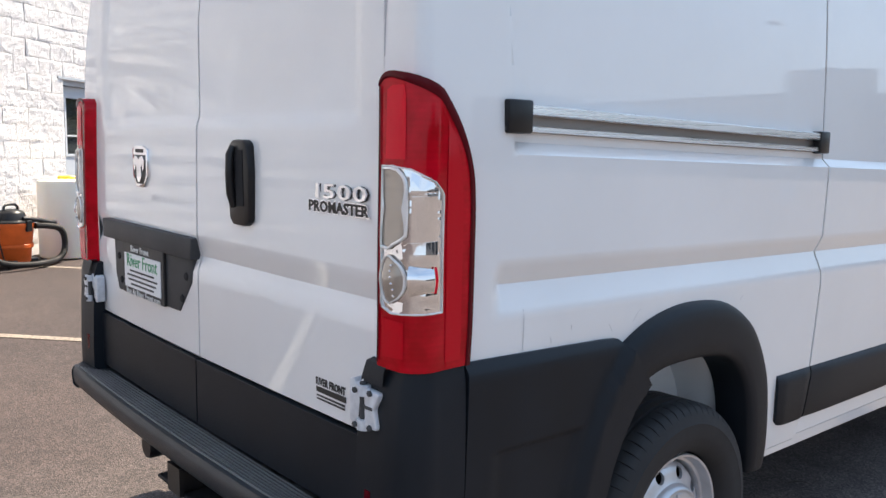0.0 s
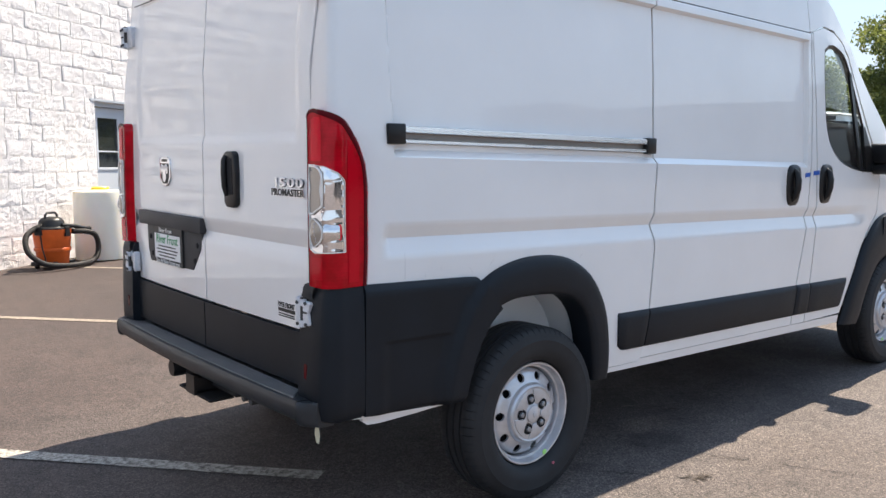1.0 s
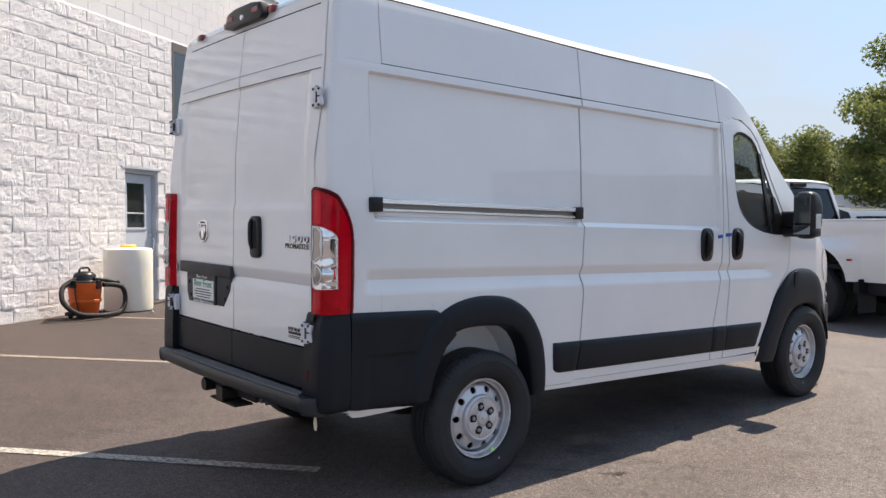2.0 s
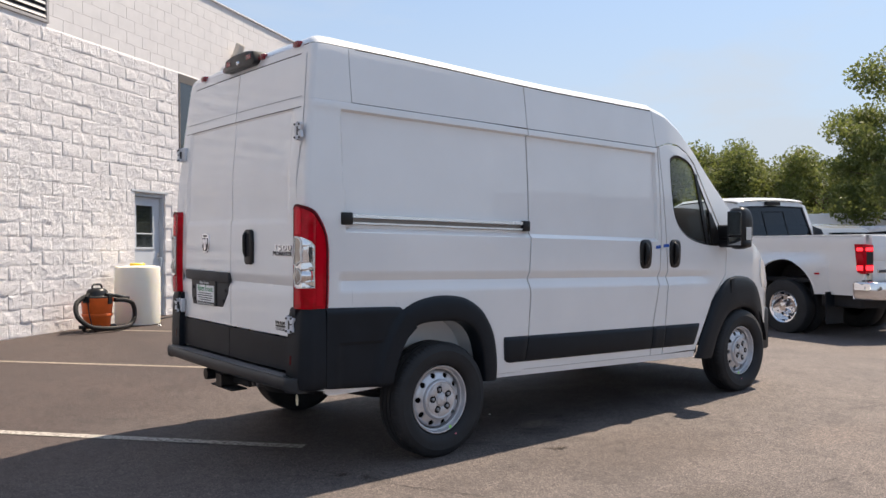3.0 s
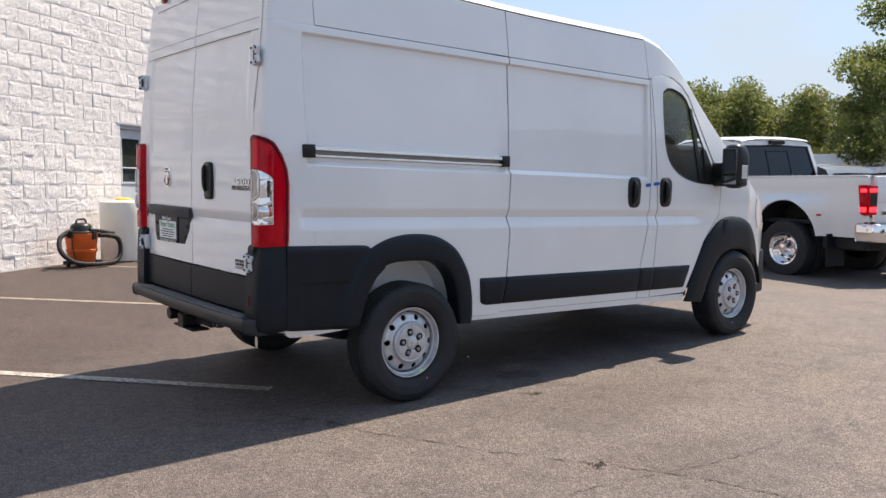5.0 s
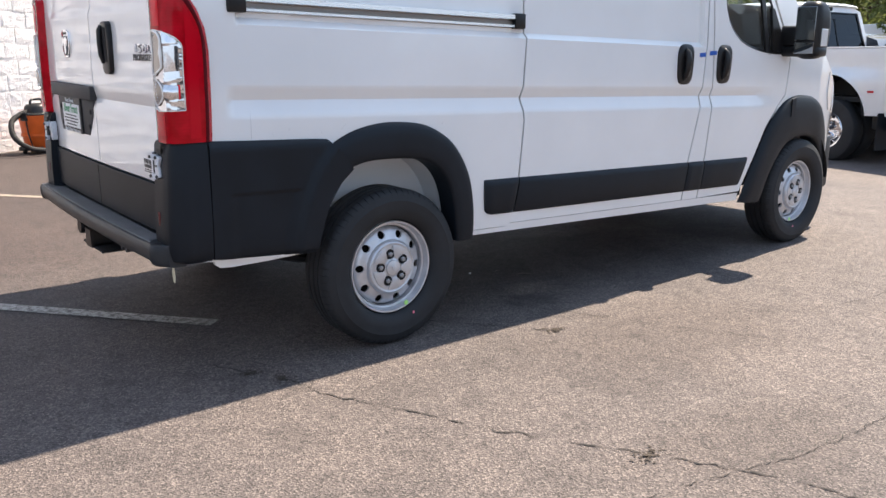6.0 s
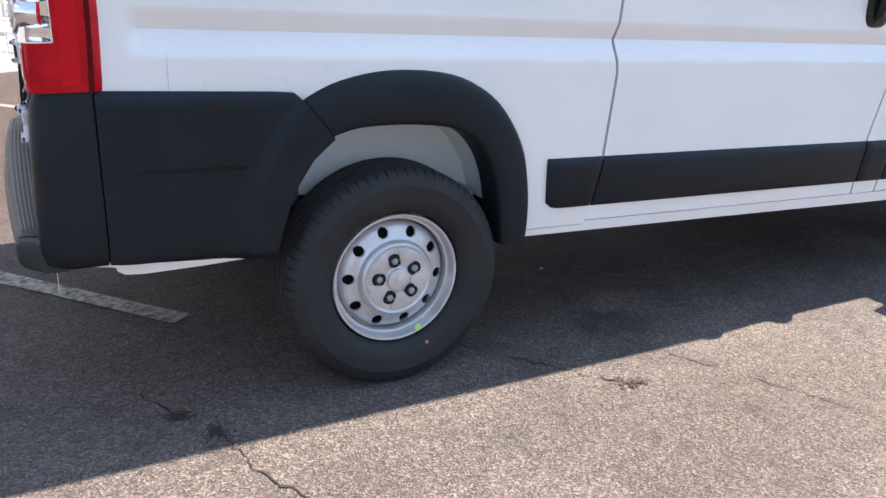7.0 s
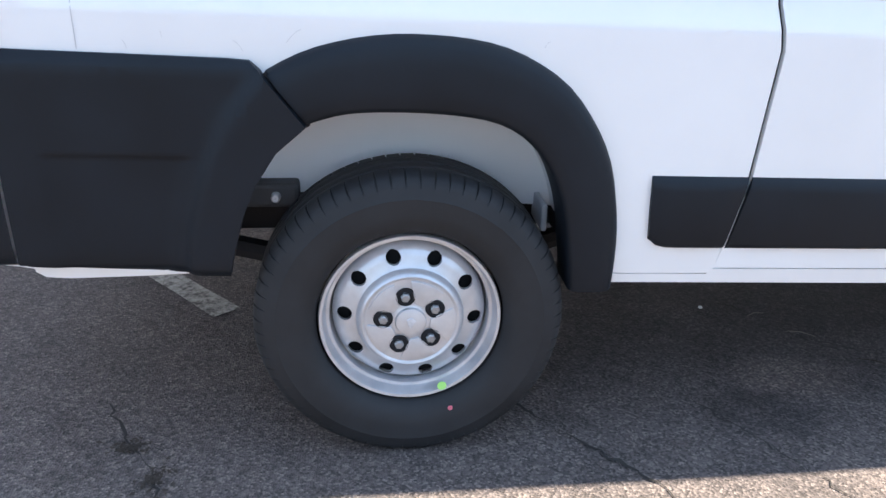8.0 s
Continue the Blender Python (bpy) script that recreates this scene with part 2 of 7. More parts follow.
# shade under the van, tinted into the tarmac colour
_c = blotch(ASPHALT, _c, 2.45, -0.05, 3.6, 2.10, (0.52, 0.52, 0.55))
# a small stain and a paler scuff, then other darker and paler patches
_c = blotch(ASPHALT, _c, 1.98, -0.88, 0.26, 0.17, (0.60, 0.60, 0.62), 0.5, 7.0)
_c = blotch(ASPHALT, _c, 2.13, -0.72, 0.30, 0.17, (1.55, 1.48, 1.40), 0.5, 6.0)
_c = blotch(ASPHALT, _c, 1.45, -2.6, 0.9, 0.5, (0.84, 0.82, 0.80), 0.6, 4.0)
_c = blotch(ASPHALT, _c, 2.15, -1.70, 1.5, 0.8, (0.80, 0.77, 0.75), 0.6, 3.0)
_c = blotch(ASPHALT, _c, 3.4, -3.4, 2.2, 1.3, (1.17, 1.14, 1.11), 0.6, 2.0)
_c = blotch(ASPHALT, _c, 3.6, -2.3, 0.8, 0.45, (1.14, 1.10, 1.06), 0.6, 4.0)
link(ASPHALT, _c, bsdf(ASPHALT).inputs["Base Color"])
_rough = bump(ASPHALT, _chip.outputs["Distance"], 0.55, 0.008)
bump(ASPHALT, noisy(ASPHALT, 28, 4, world_space=True), 0.35, 0.008, _rough)

LINE_PAINT = shader("worn_white_line_paint", (0.55, 0.54, 0.50), 0.8)
link(LINE_PAINT, ramp(LINE_PAINT, noisy(LINE_PAINT, 38, 6, 0.7, world_space=True), [(0.38, (0.10, 0.09, 0.082)), (0.54, (0.38, 0.355, 0.32)), (0.78, (0.60, 0.57, 0.52))]), bsdf(LINE_PAINT).inputs["Base Color"])
bump(LINE_PAINT, noisy(LINE_PAINT, 160, 3, world_space=True), 0.5, 0.004)
OLD_PAINT = shader("faded_beige_line_paint", (0.34, 0.29, 0.24), 0.85)
link(OLD_PAINT, ramp(OLD_PAINT, noisy(OLD_PAINT, 30, 6, 0.7, world_space=True), [(0.36, (0.11, 0.092, 0.08)), (0.54, (0.27, 0.225, 0.18)), (0.78, (0.42, 0.355, 0.28))]), bsdf(OLD_PAINT).inputs["Base Color"])
CRACK = shader("crack_filler_shadow", (0.030, 0.027, 0.025), 0.95)

WALL_PAINT = shader("white_painted_split_block", (0.78, 0.74, 0.72), 0.75)
link(WALL_PAINT, ramp(WALL_PAINT, noisy(WALL_PAINT, 5, 6, world_space=True), [(0.3, (0.67, 0.650, 0.660)), (0.7, (0.76, 0.742, 0.750))]), bsdf(WALL_PAINT).inputs["Base Color"])
_b = bump(WALL_PAINT, noisy(WALL_PAINT, 44, 8, 0.66, world_space=True), 0.9, 0.017)
bump(WALL_PAINT, noisy(WALL_PAINT, 130, 4, world_space=True), 0.4, 0.006, _b)
SMOOTH_BLOCK = shader("white_painted_smooth_block", (0.78, 0.74, 0.72), 0.7)
link(SMOOTH_BLOCK, ramp(SMOOTH_BLOCK, noisy(SMOOTH_BLOCK, 4, 6, world_space=True), [(0.3, (0.66, 0.645, 0.650)), (0.7, (0.73, 0.712, 0.715))]), bsdf(SMOOTH_BLOCK).inputs["Base Color"])
bump(SMOOTH_BLOCK, noisy(SMOOTH_BLOCK, 60, 5, world_space=True), 0.25, 0.006)
MORTAR = shader("painted_mortar", (0.72, 0.69, 0.69), 0.85)
DOOR_PAINT = paint("grey_door_paint", (0.52, 0.555, 0.61), 0.1, 0.5)
FRAME_PAINT = paint("grey_frame_paint", (0.42, 0.45, 0.50), 0.1, 0.5)
COPING = shader("metal_coping", (0.60, 0.58, 0.57), 0.5, 0.2)


# ---- mesh helpers ----
def link_mesh(name, bm, material, parent=None, label="", smooth=None, m=None):
    if smooth is not None:
        for f in bm.faces:
            f.smooth = True
    me = bpy.data.meshes.new(name)
    bm.to_mesh(me)
    bm.free()
    if smooth is not None:
        me.set_sharp_from_angle(angle=radians(smooth))
    for mat in material if isinstance(material, (list, tuple)) else (material,):
        me.materials.append(mat)
    ob = new(name, me)
    if m is not None:
        ob.matrix_basis = m
    if parent is not None:
        ob.parent = parent
    if label:
        ob["label"] = label
    return ob


def part(name, bm, material, parent, label="", smooth=None, m=None):
    return link_mesh(name, bm, material, parent, label, smooth, m)


def thing(name, label, category, m=None, group="", kind=""):
    ob = new(name)
    if m is not None:
        ob.matrix_basis = m
    return tagged(ob, label, category, group, kind)


def box(x0, x1, y0, y1, z0, z1, bevel=0.0, segments=2, bm=None):
    b = bmesh.new()
    r = bmesh.ops.create_cube(b, size=1.0)
    for v in r["verts"]:
        v.co = Vector(((x0, x1)[v.co.x > 0], (y0, y1)[v.co.y > 0], (z0, z1)[v.co.z > 0]))
    if bevel:
        bmesh.ops.bevel(b, geom=b.edges[:], offset=bevel, segments=segments, affect="EDGES", profile=0.5)
    if bm is None:
        return b
    joined(bm, b)
    return bm


def joined(bm, other):
    me = bpy.data.meshes.new("tmp")
    other.to_mesh(me)
    other.free()
    bm.from_mesh(me)
    bpy.data.meshes.remove(me)
    return bm


def moved(bm, m):
    bmesh.ops.transform(bm, matrix=m, verts=bm.verts)
    return bm


def grid(rows, closed=False, wrap=False, bm=None):
    """Quads over rows of points; closed: each row is a ring; wrap: the last row meets the first."""
    bm = bm or bmesh.new()
    vs = [[bm.verts.new(p) for p in row] for row in rows]
    n = len(rows[0])
    pairs = list(zip(vs, vs[1:])) + ([(vs[-1], vs[0])] if wrap else [])
    for a, b in pairs:
        for i in range(n if closed else n - 1):
            j = (i + 1) % n
            bm.faces.new((a[i], a[j], b[j], b[i]))
    return bm


def lathe(profile, n=48, axis="y", bm=None):
    """A turned body: profile of (radius, along)."""
    rows = []
    for r, h in profile:
        row = []
        for k in range(n):
            t = 2 * math.pi * k / n
            a, b = r * math.cos(t), r * math.sin(t)
            row.append((a, h, b) if axis == "y" else (a, b, h) if axis == "z" else (h, a, b))
        rows.append(row)
    return grid(rows, closed=True, bm=bm)


def tube(points, radius, n=8, bm=None, caps=True):
    """A round bar along points; radius may be a list."""
    pts = [Vector(p) for p in points]
    rows, up = [], Vector((0.03, 0.05, 1)).normalized()
    for i, p in enumerate(pts):
        d = (pts[min(i + 1, len(pts) - 1)] - pts[max(i - 1, 0)]).normalized()
        s = d.cross(up)
        s = (s if s.length > 1e-4 else d.cross(Vector((1, 0, 0)))).normalized()
        u = s.cross(d).normalized()
        up = u
        r = radius[i] if isinstance(radius, (list, tuple)) else radius
        rows.append([p + r * (math.cos(a) * s + math.sin(a) * u) for a in (2 * math.pi * k / n for k in range(n))])
    own = bmesh.new()
    grid(rows, closed=True, bm=own)
    if caps:
        own.verts.ensure_lookup_table()
        total = len(own.verts)
        own.faces.new([own.verts[k] for k in range(n)][::-1])
        own.faces.new([own.verts[total - n + k] for k in range(n)])
    bmesh.ops.recalc_face_normals(own, faces=own.faces)
    if bm is None:
        return own
    return joined(bm, own)


def prism(outline, d0, d1, axis="y", bevel=0.0):
    """An outline of (a, b) given depth along an axis: y -> (a, y, b), x -> (x, a, b), z -> (a, b, z)."""
    bm = bmesh.new()
    put = {"y": lambda a, b, d: (a, d, b), "x": lambda a, b, d: (d, a, b), "z": lambda a, b, d: (a, b, d)}[axis]
    lo, hi = [bm.verts.new(put(a, b, d0)) for a, b in outline], [bm.verts.new(put(a, b, d1)) for a, b in outline]
    bm.faces.new(lo)
    bm.faces.new(hi[::-1])
    n = len(outline)
    for i in range(n):
        bm.faces.new((lo[i], hi[i], hi[(i + 1) % n], lo[(i + 1) % n]))
    bmesh.ops.recalc_face_normals(bm, faces=bm.faces)
    if bevel:
        bmesh.ops.bevel(bm, geom=[e for e in bm.edges], offset=bevel, segments=2, affect="EDGES", profile=0.5)
    return bm


def sheet(outline, place, us=(), vs=(), holes=(), fold=0.015, inward=None):
    """A panel: an outline of (u, v), cut along the lines us and vs, bent by place(u, v), its rim folded inward."""
    bm = bmesh.new()
    edges = []
    for loop in (outline, *holes):
        ring = [bm.verts.new((u, v, 0)) for u, v in loop]
        edges += [bm.edges.new((ring[i], ring[(i + 1) % len(ring)])) for i in range(len(ring))]
    bmesh.ops.triangle_fill(bm, use_beauty=True, use_dissolve=False, edges=edges)
    for values, normal, k in ((us, (1, 0, 0), 0), (vs, (0, 1, 0), 1)):
        for value in values:
            co = [0, 0, 0]
            co[k] = value
            bmesh.ops.bisect_plane(bm, geom=bm.verts[:] + bm.edges[:] + bm.faces[:], dist=1e-5, plane_co=co, plane_no=normal)
    for v in bm.verts:
        v.co = Vector(place(v.co.x, v.co.y))
    bmesh.ops.recalc_face_normals(bm, faces=bm.faces)
    bm.normal_update()
    inward = Vector(inward)
    total = Vector((0, 0, 0))
    for f in bm.faces:
        total += f.normal * f.calc_area()
    if total.dot(inward) > 0:
        bmesh.ops.reverse_faces(bm, faces=bm.faces)
        bm.normal_update()
    if fold:
        rim = [e for e in bm.edges if e.is_boundary]
        made = bmesh.ops.extrude_edge_only(bm, edges=rim)
        for v in made["geom"]:
            if isinstance(v, bmesh.types.BMVert):
                v.co += inward * fold
    return bm


def steps(a, b, d):
    n = max(1, round(abs(b - a) / d))
    return [a + (b - a) * i / n for i in range(1, n)]


def smooth01(a, b, x):
    t = min(1.0, max(0.0, (x - a) / (b - a)))
    return t * t * (3 - 2 * t)


# ---- ground ----
def ground_mesh():
    bm = bmesh.new()
    ys = [-900, -300, -100, -40, -20, -10, -5, 0, 5, 10, 20, 40, 100, 300, 900]
    xs = ys[:8] + [5 + 0.5 * i for i in range(15)] + ys[10:]
    rows = []
    for x in xs:
        rows.append([(x, y, gz(max(-30, min(30, x)), max(-30, min(30, y)))) for y in ys[::-1]])
    return grid(rows)


tagged(link_mesh("ground", ground_mesh(), ASPHALT), "pale worn grey asphalt car park with chips, stains and painted shade under the van", "ground", kind="structure")


# ---- the cargo van ----
VAN = pose(0, 0, gz(0, 0), math.degrees(SY), -math.degrees(SX), 0)
RAKE = 0.027                      # the body sits nose-down on its wheels
SIDE = ([0.36, 0.40, 0.43, 0.50, 0.73, 0.95, 1.05, 1.45, 1.80, 2.12, 2.20, 2.47, 2.54, 2.60],
        [0.930, 0.950, 0.962, 0.973, 0.981, 0.986, 0.988, 0.984, 0.970, 0.952, 0.946, 0.924, 0.910, 0.88])
FRONT_IN = ([3.2, 3.9, 4.3, 4.7, 5.0, 5.2, 5.35, 5.42], [0.0, 0.0, 0.012, 0.045, 0.11, 0.20, 0.36, 0.55])


def even(a, b, x):
    return min(1.0, max(0.0, (x - a) / (b - a)))


def half_width(x, z):
    """Half the body's width at x and at the height z (taken at the rear axle)."""
    w = float(np.interp(z, *SIDE)) - float(np.interp(x, *FRONT_IN))
    lean = 0.048 * even(2.10, 1.53, z)
    recess = even(0.246 + lean, 0.262 + lean, x) * (1 - even(3.225, 3.234, x))
    w -= 0.026 * recess * even(1.414, 1.441, z) * (1 - even(2.1215, 2.1325, z))
    groove = even(0.236, 0.274, x) * (1 - smooth01(3.75, 4.1, x))
    w -= 0.023 * groove * (1 - even(1.130, 1.184, z)) * even(1.064, 1.130, z)
    w += 0.003 * (1 - smooth01(2.160, 2.178, z)) * smooth01(2.118, 2.134, z)
    cab = smooth01(3.35, 4.3, x)
    w -= 0.10 * cab * max(0.0, z - 1.35)
    return w


REAR = ([0.3, 1.2, 1.42, 1.74, 2.1, 2.4, 2.535, 2.57, 2.60], [0.034, 0.036, 0.040, 0.048, 0.080, 0.115, 0.135, 0.155, 0.20])
BEND = 0.034                      # radius of the rear corner
CORNER, TURN_IN = 0.17, 0.135     # where the side begins to turn into the rear, and its radius
U_REAR = CORNER - 0.13 * math.pi / 2
CORNER_US = [U_REAR, 0.005, 0.042, 0.0455, 0.053, 0.0605, 0.068, 0.0755, 0.083, 0.0865, 0.10, 0.13]   # fine round the bend


def rear_x(z):
    return float(np.interp(z, *REAR))


def on_side(u, z, s=-1.0, out=0.0):
    """A point of the body's side: u runs along x and, behind CORNER, round the corner. s: -1 right, 1 left."""
    zz = z - RAKE * (u - 1.0)
    more = 0.036 * (1 - smooth01(1.60, 2.08, z)) * (1 - smooth01(2.0, 4.0, u)) if s > 0 else 0.0
    if u >= CORNER:
        back = rear_x(z) - 0.036
        return Vector((u + back * max(0.0, 1 - (u - CORNER) / 0.5), s * (half_width(u, z) + more + out), zz))
    back, inner, arc = TURN_IN - BEND, 0.115 - BEND + more, BEND * math.pi / 2
    d = (CORNER - u) / (CORNER - U_REAR) * (back + arc + inner)
    a = min(math.pi / 2, max(0.0, (d - back) / BEND))
    x = min(d, back) + BEND * math.sin(a) + out * math.sin(a)
    w = half_width(CORNER, z) + more - BEND * (1 - math.cos(a)) - max(0.0, d - back - arc) + out * math.cos(a)
    return Vector((CORNER - x + rear_x(z) - 0.036, s * w, z + RAKE * 0.9))


def top_z(u):
    """The height of the gutter, which rises to the rear corner."""
    return 2.472 + 0.032 * (1 - smooth01(0.5, 2.2, u))


def on_rear(y, z, out=0.0):
    """A point of the rear face."""
    bulge = 0.012 * (1 - min(1.0, (y / 0.85) ** 2))
    x = rear_x(z) - bulge - out
    x += 0.014 * (1 - even(1.094, 1.152, z)) * even(1.046, 1.094, z)
    x += 0.010 * smooth01(1.455, 1.50, z) * (1 - smooth01(2.116, 2.132, z)) * (1 - smooth01(0.74, 0.79, abs(y)))
    return Vector((x, y, z + RAKE * 0.97))


def arch(cx, cz, a, h, n, count, lo=0.0):
    """A wheel arch from rear to front: a rounded box curve standing on z = cz + lo."""
    pts = []
    for i in range(count + 1):
        t = math.pi * (1 - i / count)
        c, s = math.cos(t), math.sin(t)
        pts.append((cx + a * math.copysign(abs(c) ** (2 / n), c), cz + h * abs(s) ** (2 / n)))
    return pts


REAR_OUT = arch(0.992, 0.45, 0.487, 0.586, 2.7, 28)
REAR_IN = arch(0.985, 0.45, 0.392, 0.413, 2.5, 28)
REAR_CUT = arch(0.985, 0.40, 0.41, 0.49, 2.5, 44)


def bend(points, n):
    """n + 1 points spread evenly along a smooth line through the given ones."""
    p = [Vector((*q, 0)) for q in points]
    fine = []
    for i in range(len(p) - 1):
        a, b, c, d = p[max(i - 1, 0)], p[i], p[i + 1], p[min(i + 2, len(p) - 1)]
        for k in range(8):
            t = k / 8
            fine.append(0.5 * (2 * b + (c - a) * t + (2 * a - 5 * b + 4 * c - d) * t * t + (3 * b - a - 3 * c + d) * t ** 3))
    fine.append(p[-1])
    at = [0.0]
    for a, b in zip(fine, fine[1:]):
        at.append(at[-1] + (b - a).length)
    return [(float(np.interp(s, at, [q.x for q in fine])), float(np.interp(s, at, [q.y for q in fine]))) for s in (at[-1] * i / n for i in range(n + 1))]


# heights below are those at the rear axle; the rake is added when the point is placed
FRONT_OUT = bend([(3.755, 0.435), (3.82, 0.60), (3.90, 0.74), (3.98, 0.885), (4.07, 1.00), (4.18, 1.085), (4.32, 1.125), (4.46, 1.128), (4.62, 1.11), (4.76, 1.04), (4.86, 0.92), (4.92, 0.75), (4.94, 0.50)], 28)
FRONT_IN_EDGE = bend([(3.99, 0.42), (4.054, 0.595), (4.18, 0.76), (4.29, 0.82), (4.42, 0.845), (4.57, 0.84), (4.69, 0.80), (4.79, 0.71), (4.86, 0.60), (4.88, 0.47)], 28)
FRONT_CUT = bend([(3.94, 0.42), (4.02, 0.62), (4.15, 0.80), (4.28, 0.88), (4.43, 0.905), (4.60, 0.895), (4.74, 0.84), (4.84, 0.73), (4.90, 0.60), (4.92, 0.45)], 20)

VS_LOW = [0.42, 0.46, 0.50, 0.73, 0.85, 0.95, 1.0, 1.05, 1.064, 1.078, 1.090, 1.104, 1.117, 1.130, 1.142, 1.154, 1.168, 1.184, 1.192, 1.225, 1.27, 1.32, 1.38, 1.405, 1.414, 1.4275, 1.441, 1.451]
VS_HIGH = [1.5, 1.6, 1.7, 1.8, 1.9, 2.0, 2.08, 2.1215, 2.1325, 2.15, 2.165, 2.171, 2.177, 2.2, 2.25, 2.32, 2.40, 2.46]

# panel edges along x
SEAM_A = [(1.734, 0.5025), (1.777, 0.725), (1.798, 1.02), (1.782, 1.115), (1.805, 1.42), (1.809, 1.75), (1.808, 2.12), (1.806, 2.17)]
SEAM_B = [(3.143, 0.5028), (3.172, 0.75), (3.245, 1.07), (3.275, 1.45), (3.275, 1.80), (3.268, 2.12), (3.262, 2.17)]
SEAM_C = [(3.298, 0.5028), (3.335, 0.765), (3.362, 1.07), (3.340, 1.47), (3.320, 1.80), (3.285, 2.185)]
van = thing("cargo_van", "white high-roof cargo van with black bumpers and flares, parked on asphalt", "van", VAN)


def shift(line, d):
    return [(x + d, z) for x, z in line]


SOFT_LINE = shader("pale_panel_gap", (0.52, 0.52, 0.53), 0.6)
FINE_LINE = shader("shaded_press_line", (0.30, 0.30, 0.31), 0.6)
G = 0.0056                        # half the width of a panel gap
for s in (-1.0, 1.0):
    side = lambda u, z, s=s: on_side(u, z, s)
    inward = (0, -s, 0)
    arch_cut = [(x, z) for x, z in REAR_CUT]
    # rear quarter panel
    top = [(x, 2.175) for x in (1.802, 1.4, 1.0, 0.6, 0.3, 0.1, U_REAR)]
    quarter = [(U_REAR, 0.53), (0.2, 0.492), (0.55, 0.484)] + [q for q in arch_cut if q[1] > 0.50 or (q[0] > 1 and q[1] > 0.47)] + [(1.462, 0.488), (1.712, 0.488)] + shift(SEAM_A, -G) + top[1:]
    us = CORNER_US + [CORNER, 0.2] + [0.232 + 0.007 * i for i in range(13)] + steps(0.33, 1.79, 0.11)
    p = sheet(quarter, side, us, VS_LOW + VS_HIGH, inward=inward)
    part("side_panel", p, WHITE, van, "white pressed rear quarter panel", 28)
    # sliding door on the right, plain panel on the left
    slide = shift(SEAM_A, G)[:-1] + [(1.810, 2.172), (2.4, 2.172), (3.258, 2.172)] + shift(SEAM_B, -G)[::-1][1:] + [(1.728, 0.5028)]
    us = steps(1.70, 3.222, 0.12) + [3.225, 3.234]
    p = sheet(slide[1:], side, us, VS_LOW + VS_HIGH, inward=inward)
    part("sliding_door" if s < 0 else "side_panel", p, WHITE, van, "white sliding side door with recessed upper panel" if s < 0 else "", 28)
    # pillar between the doors
    pillar = shift(SEAM_B, G) + shift(SEAM_C, -G)[::-1]
    p = sheet(pillar, side, [3.2, 3.26, 3.3], VS_LOW + VS_HIGH, inward=inward)
    part("door_pillar", p, WHITE, van, smooth=28)
    # sill
    sill = [(1.464, 0.462), (1.464, 0.4855), (1.712, 0.4855), (1.722, 0.5000), (3.14, 0.5000), (3.30, 0.5000), (3.74, 0.5000), (3.74, 0.452), (3.2, 0.454), (2.3, 0.459)]
    p = sheet(sill, side, steps(1.42, 3.74, 0.15), [0.47, 0.485, 0.495], inward=inward, fold=0.04)
    part("sill", p, WHITE, van, "white painted sill", 28)
    # upper body side, in three pieces
    for name, a, b, c, d, foot in (("upper_side_panel", U_REAR, U_REAR, 0.3275, 0.2875, 2.1755), ("upper_side_panel", 0.3325, 0.2925, 1.8000, 1.7845, 2.1795), ("upper_side_panel", 1.8075, 1.7920, 3.250, 3.212, 2.1775)):
        quad = [(a, foot), (c, foot)] + [(d + (b - d) * i / 12, top_z(d + (b - d) * i / 12) - 0.004) for i in range(13)]
        p = sheet(quad, side, (CORNER_US + [CORNER, 0.22, 0.28] if c < 0.5 else steps(a, c, 0.14)), [2.2, 2.25, 2.3, 2.35, 2.4, 2.44, 2.47, 2.50], inward=inward, fold=0.02)
        part(name, p, WHITE, van, smooth=28)
    # dark channels behind the gaps
    for line, w in ((SEAM_A, 0.02), (SEAM_B, 0.02), (SEAM_C, 0.02)):
        fine = bend(line, 70)
        p = grid([[on_side(x + d, z, s, -0.016) for d in (-w, w)] for x, z in fine])
        part("door_seal", p, GAP, van, "dark rubber seal in the panel gap")
    p = grid([[on_side(u, z, s, -0.010) for z in (2.155, 2.20)] for u in [0.334 + i * (3.28 - 0.334) / 50 for i in range(51)]])
    part("door_seal", p, GAP, van)
    for xa, xb in ((0.330, 0.290), (1.804, 1.788)):
        p = grid([[on_side(xa + (xb - xa) * i / 8 + d, 2.17 + 0.31 * i / 8, s, -0.010) for d in (-0.02, 0.02)] for i in range(9)])
        part("door_seal", p, GAP, van)
    p = grid([[on_side(u, z, s, -0.014) for z in (0.480, 0.53)] for u in [1.69 + i * (3.76 - 1.66) / 20 for i in range(21)]])
    part("door_seal", p, GAP, van)


for s in (-1.0, 1.0):
    p = grid([[on_side(u, top_z(u) + dz, s, 0.0015) for dz in (-0.009, -0.001)] for u in [0.345 + i * (3.205 - 0.345) / 30 for i in range(31)]])
    part("roof_gutter", p, GAP, van, "thin dark gutter line under the roof edge")


p = grid([[on_side(0.336 + d, z, -1.0, 0.0012) for d in (0.0, 0.0018)] for z in (0.980, 1.0, 1.03, 1.055, 1.074)])
part("pressing_line", p, SOFT_LINE, van, "fine upright joint in the rear quarter")


# roof: a crowned shell inside the gutter line, falling to the windscreen
EDGE_Z = ([0.0, 3.21, 3.40, 3.60, 3.80, 4.05, 4.30, 4.55, 4.75, 4.95, 5.15, 5.30, 5.40],
          [2.470, 2.470, 2.43, 2.335, 2.20, 1.985, 1.765, 1.55, 1.43, 1.29, 1.10, 0.92, 0.75])


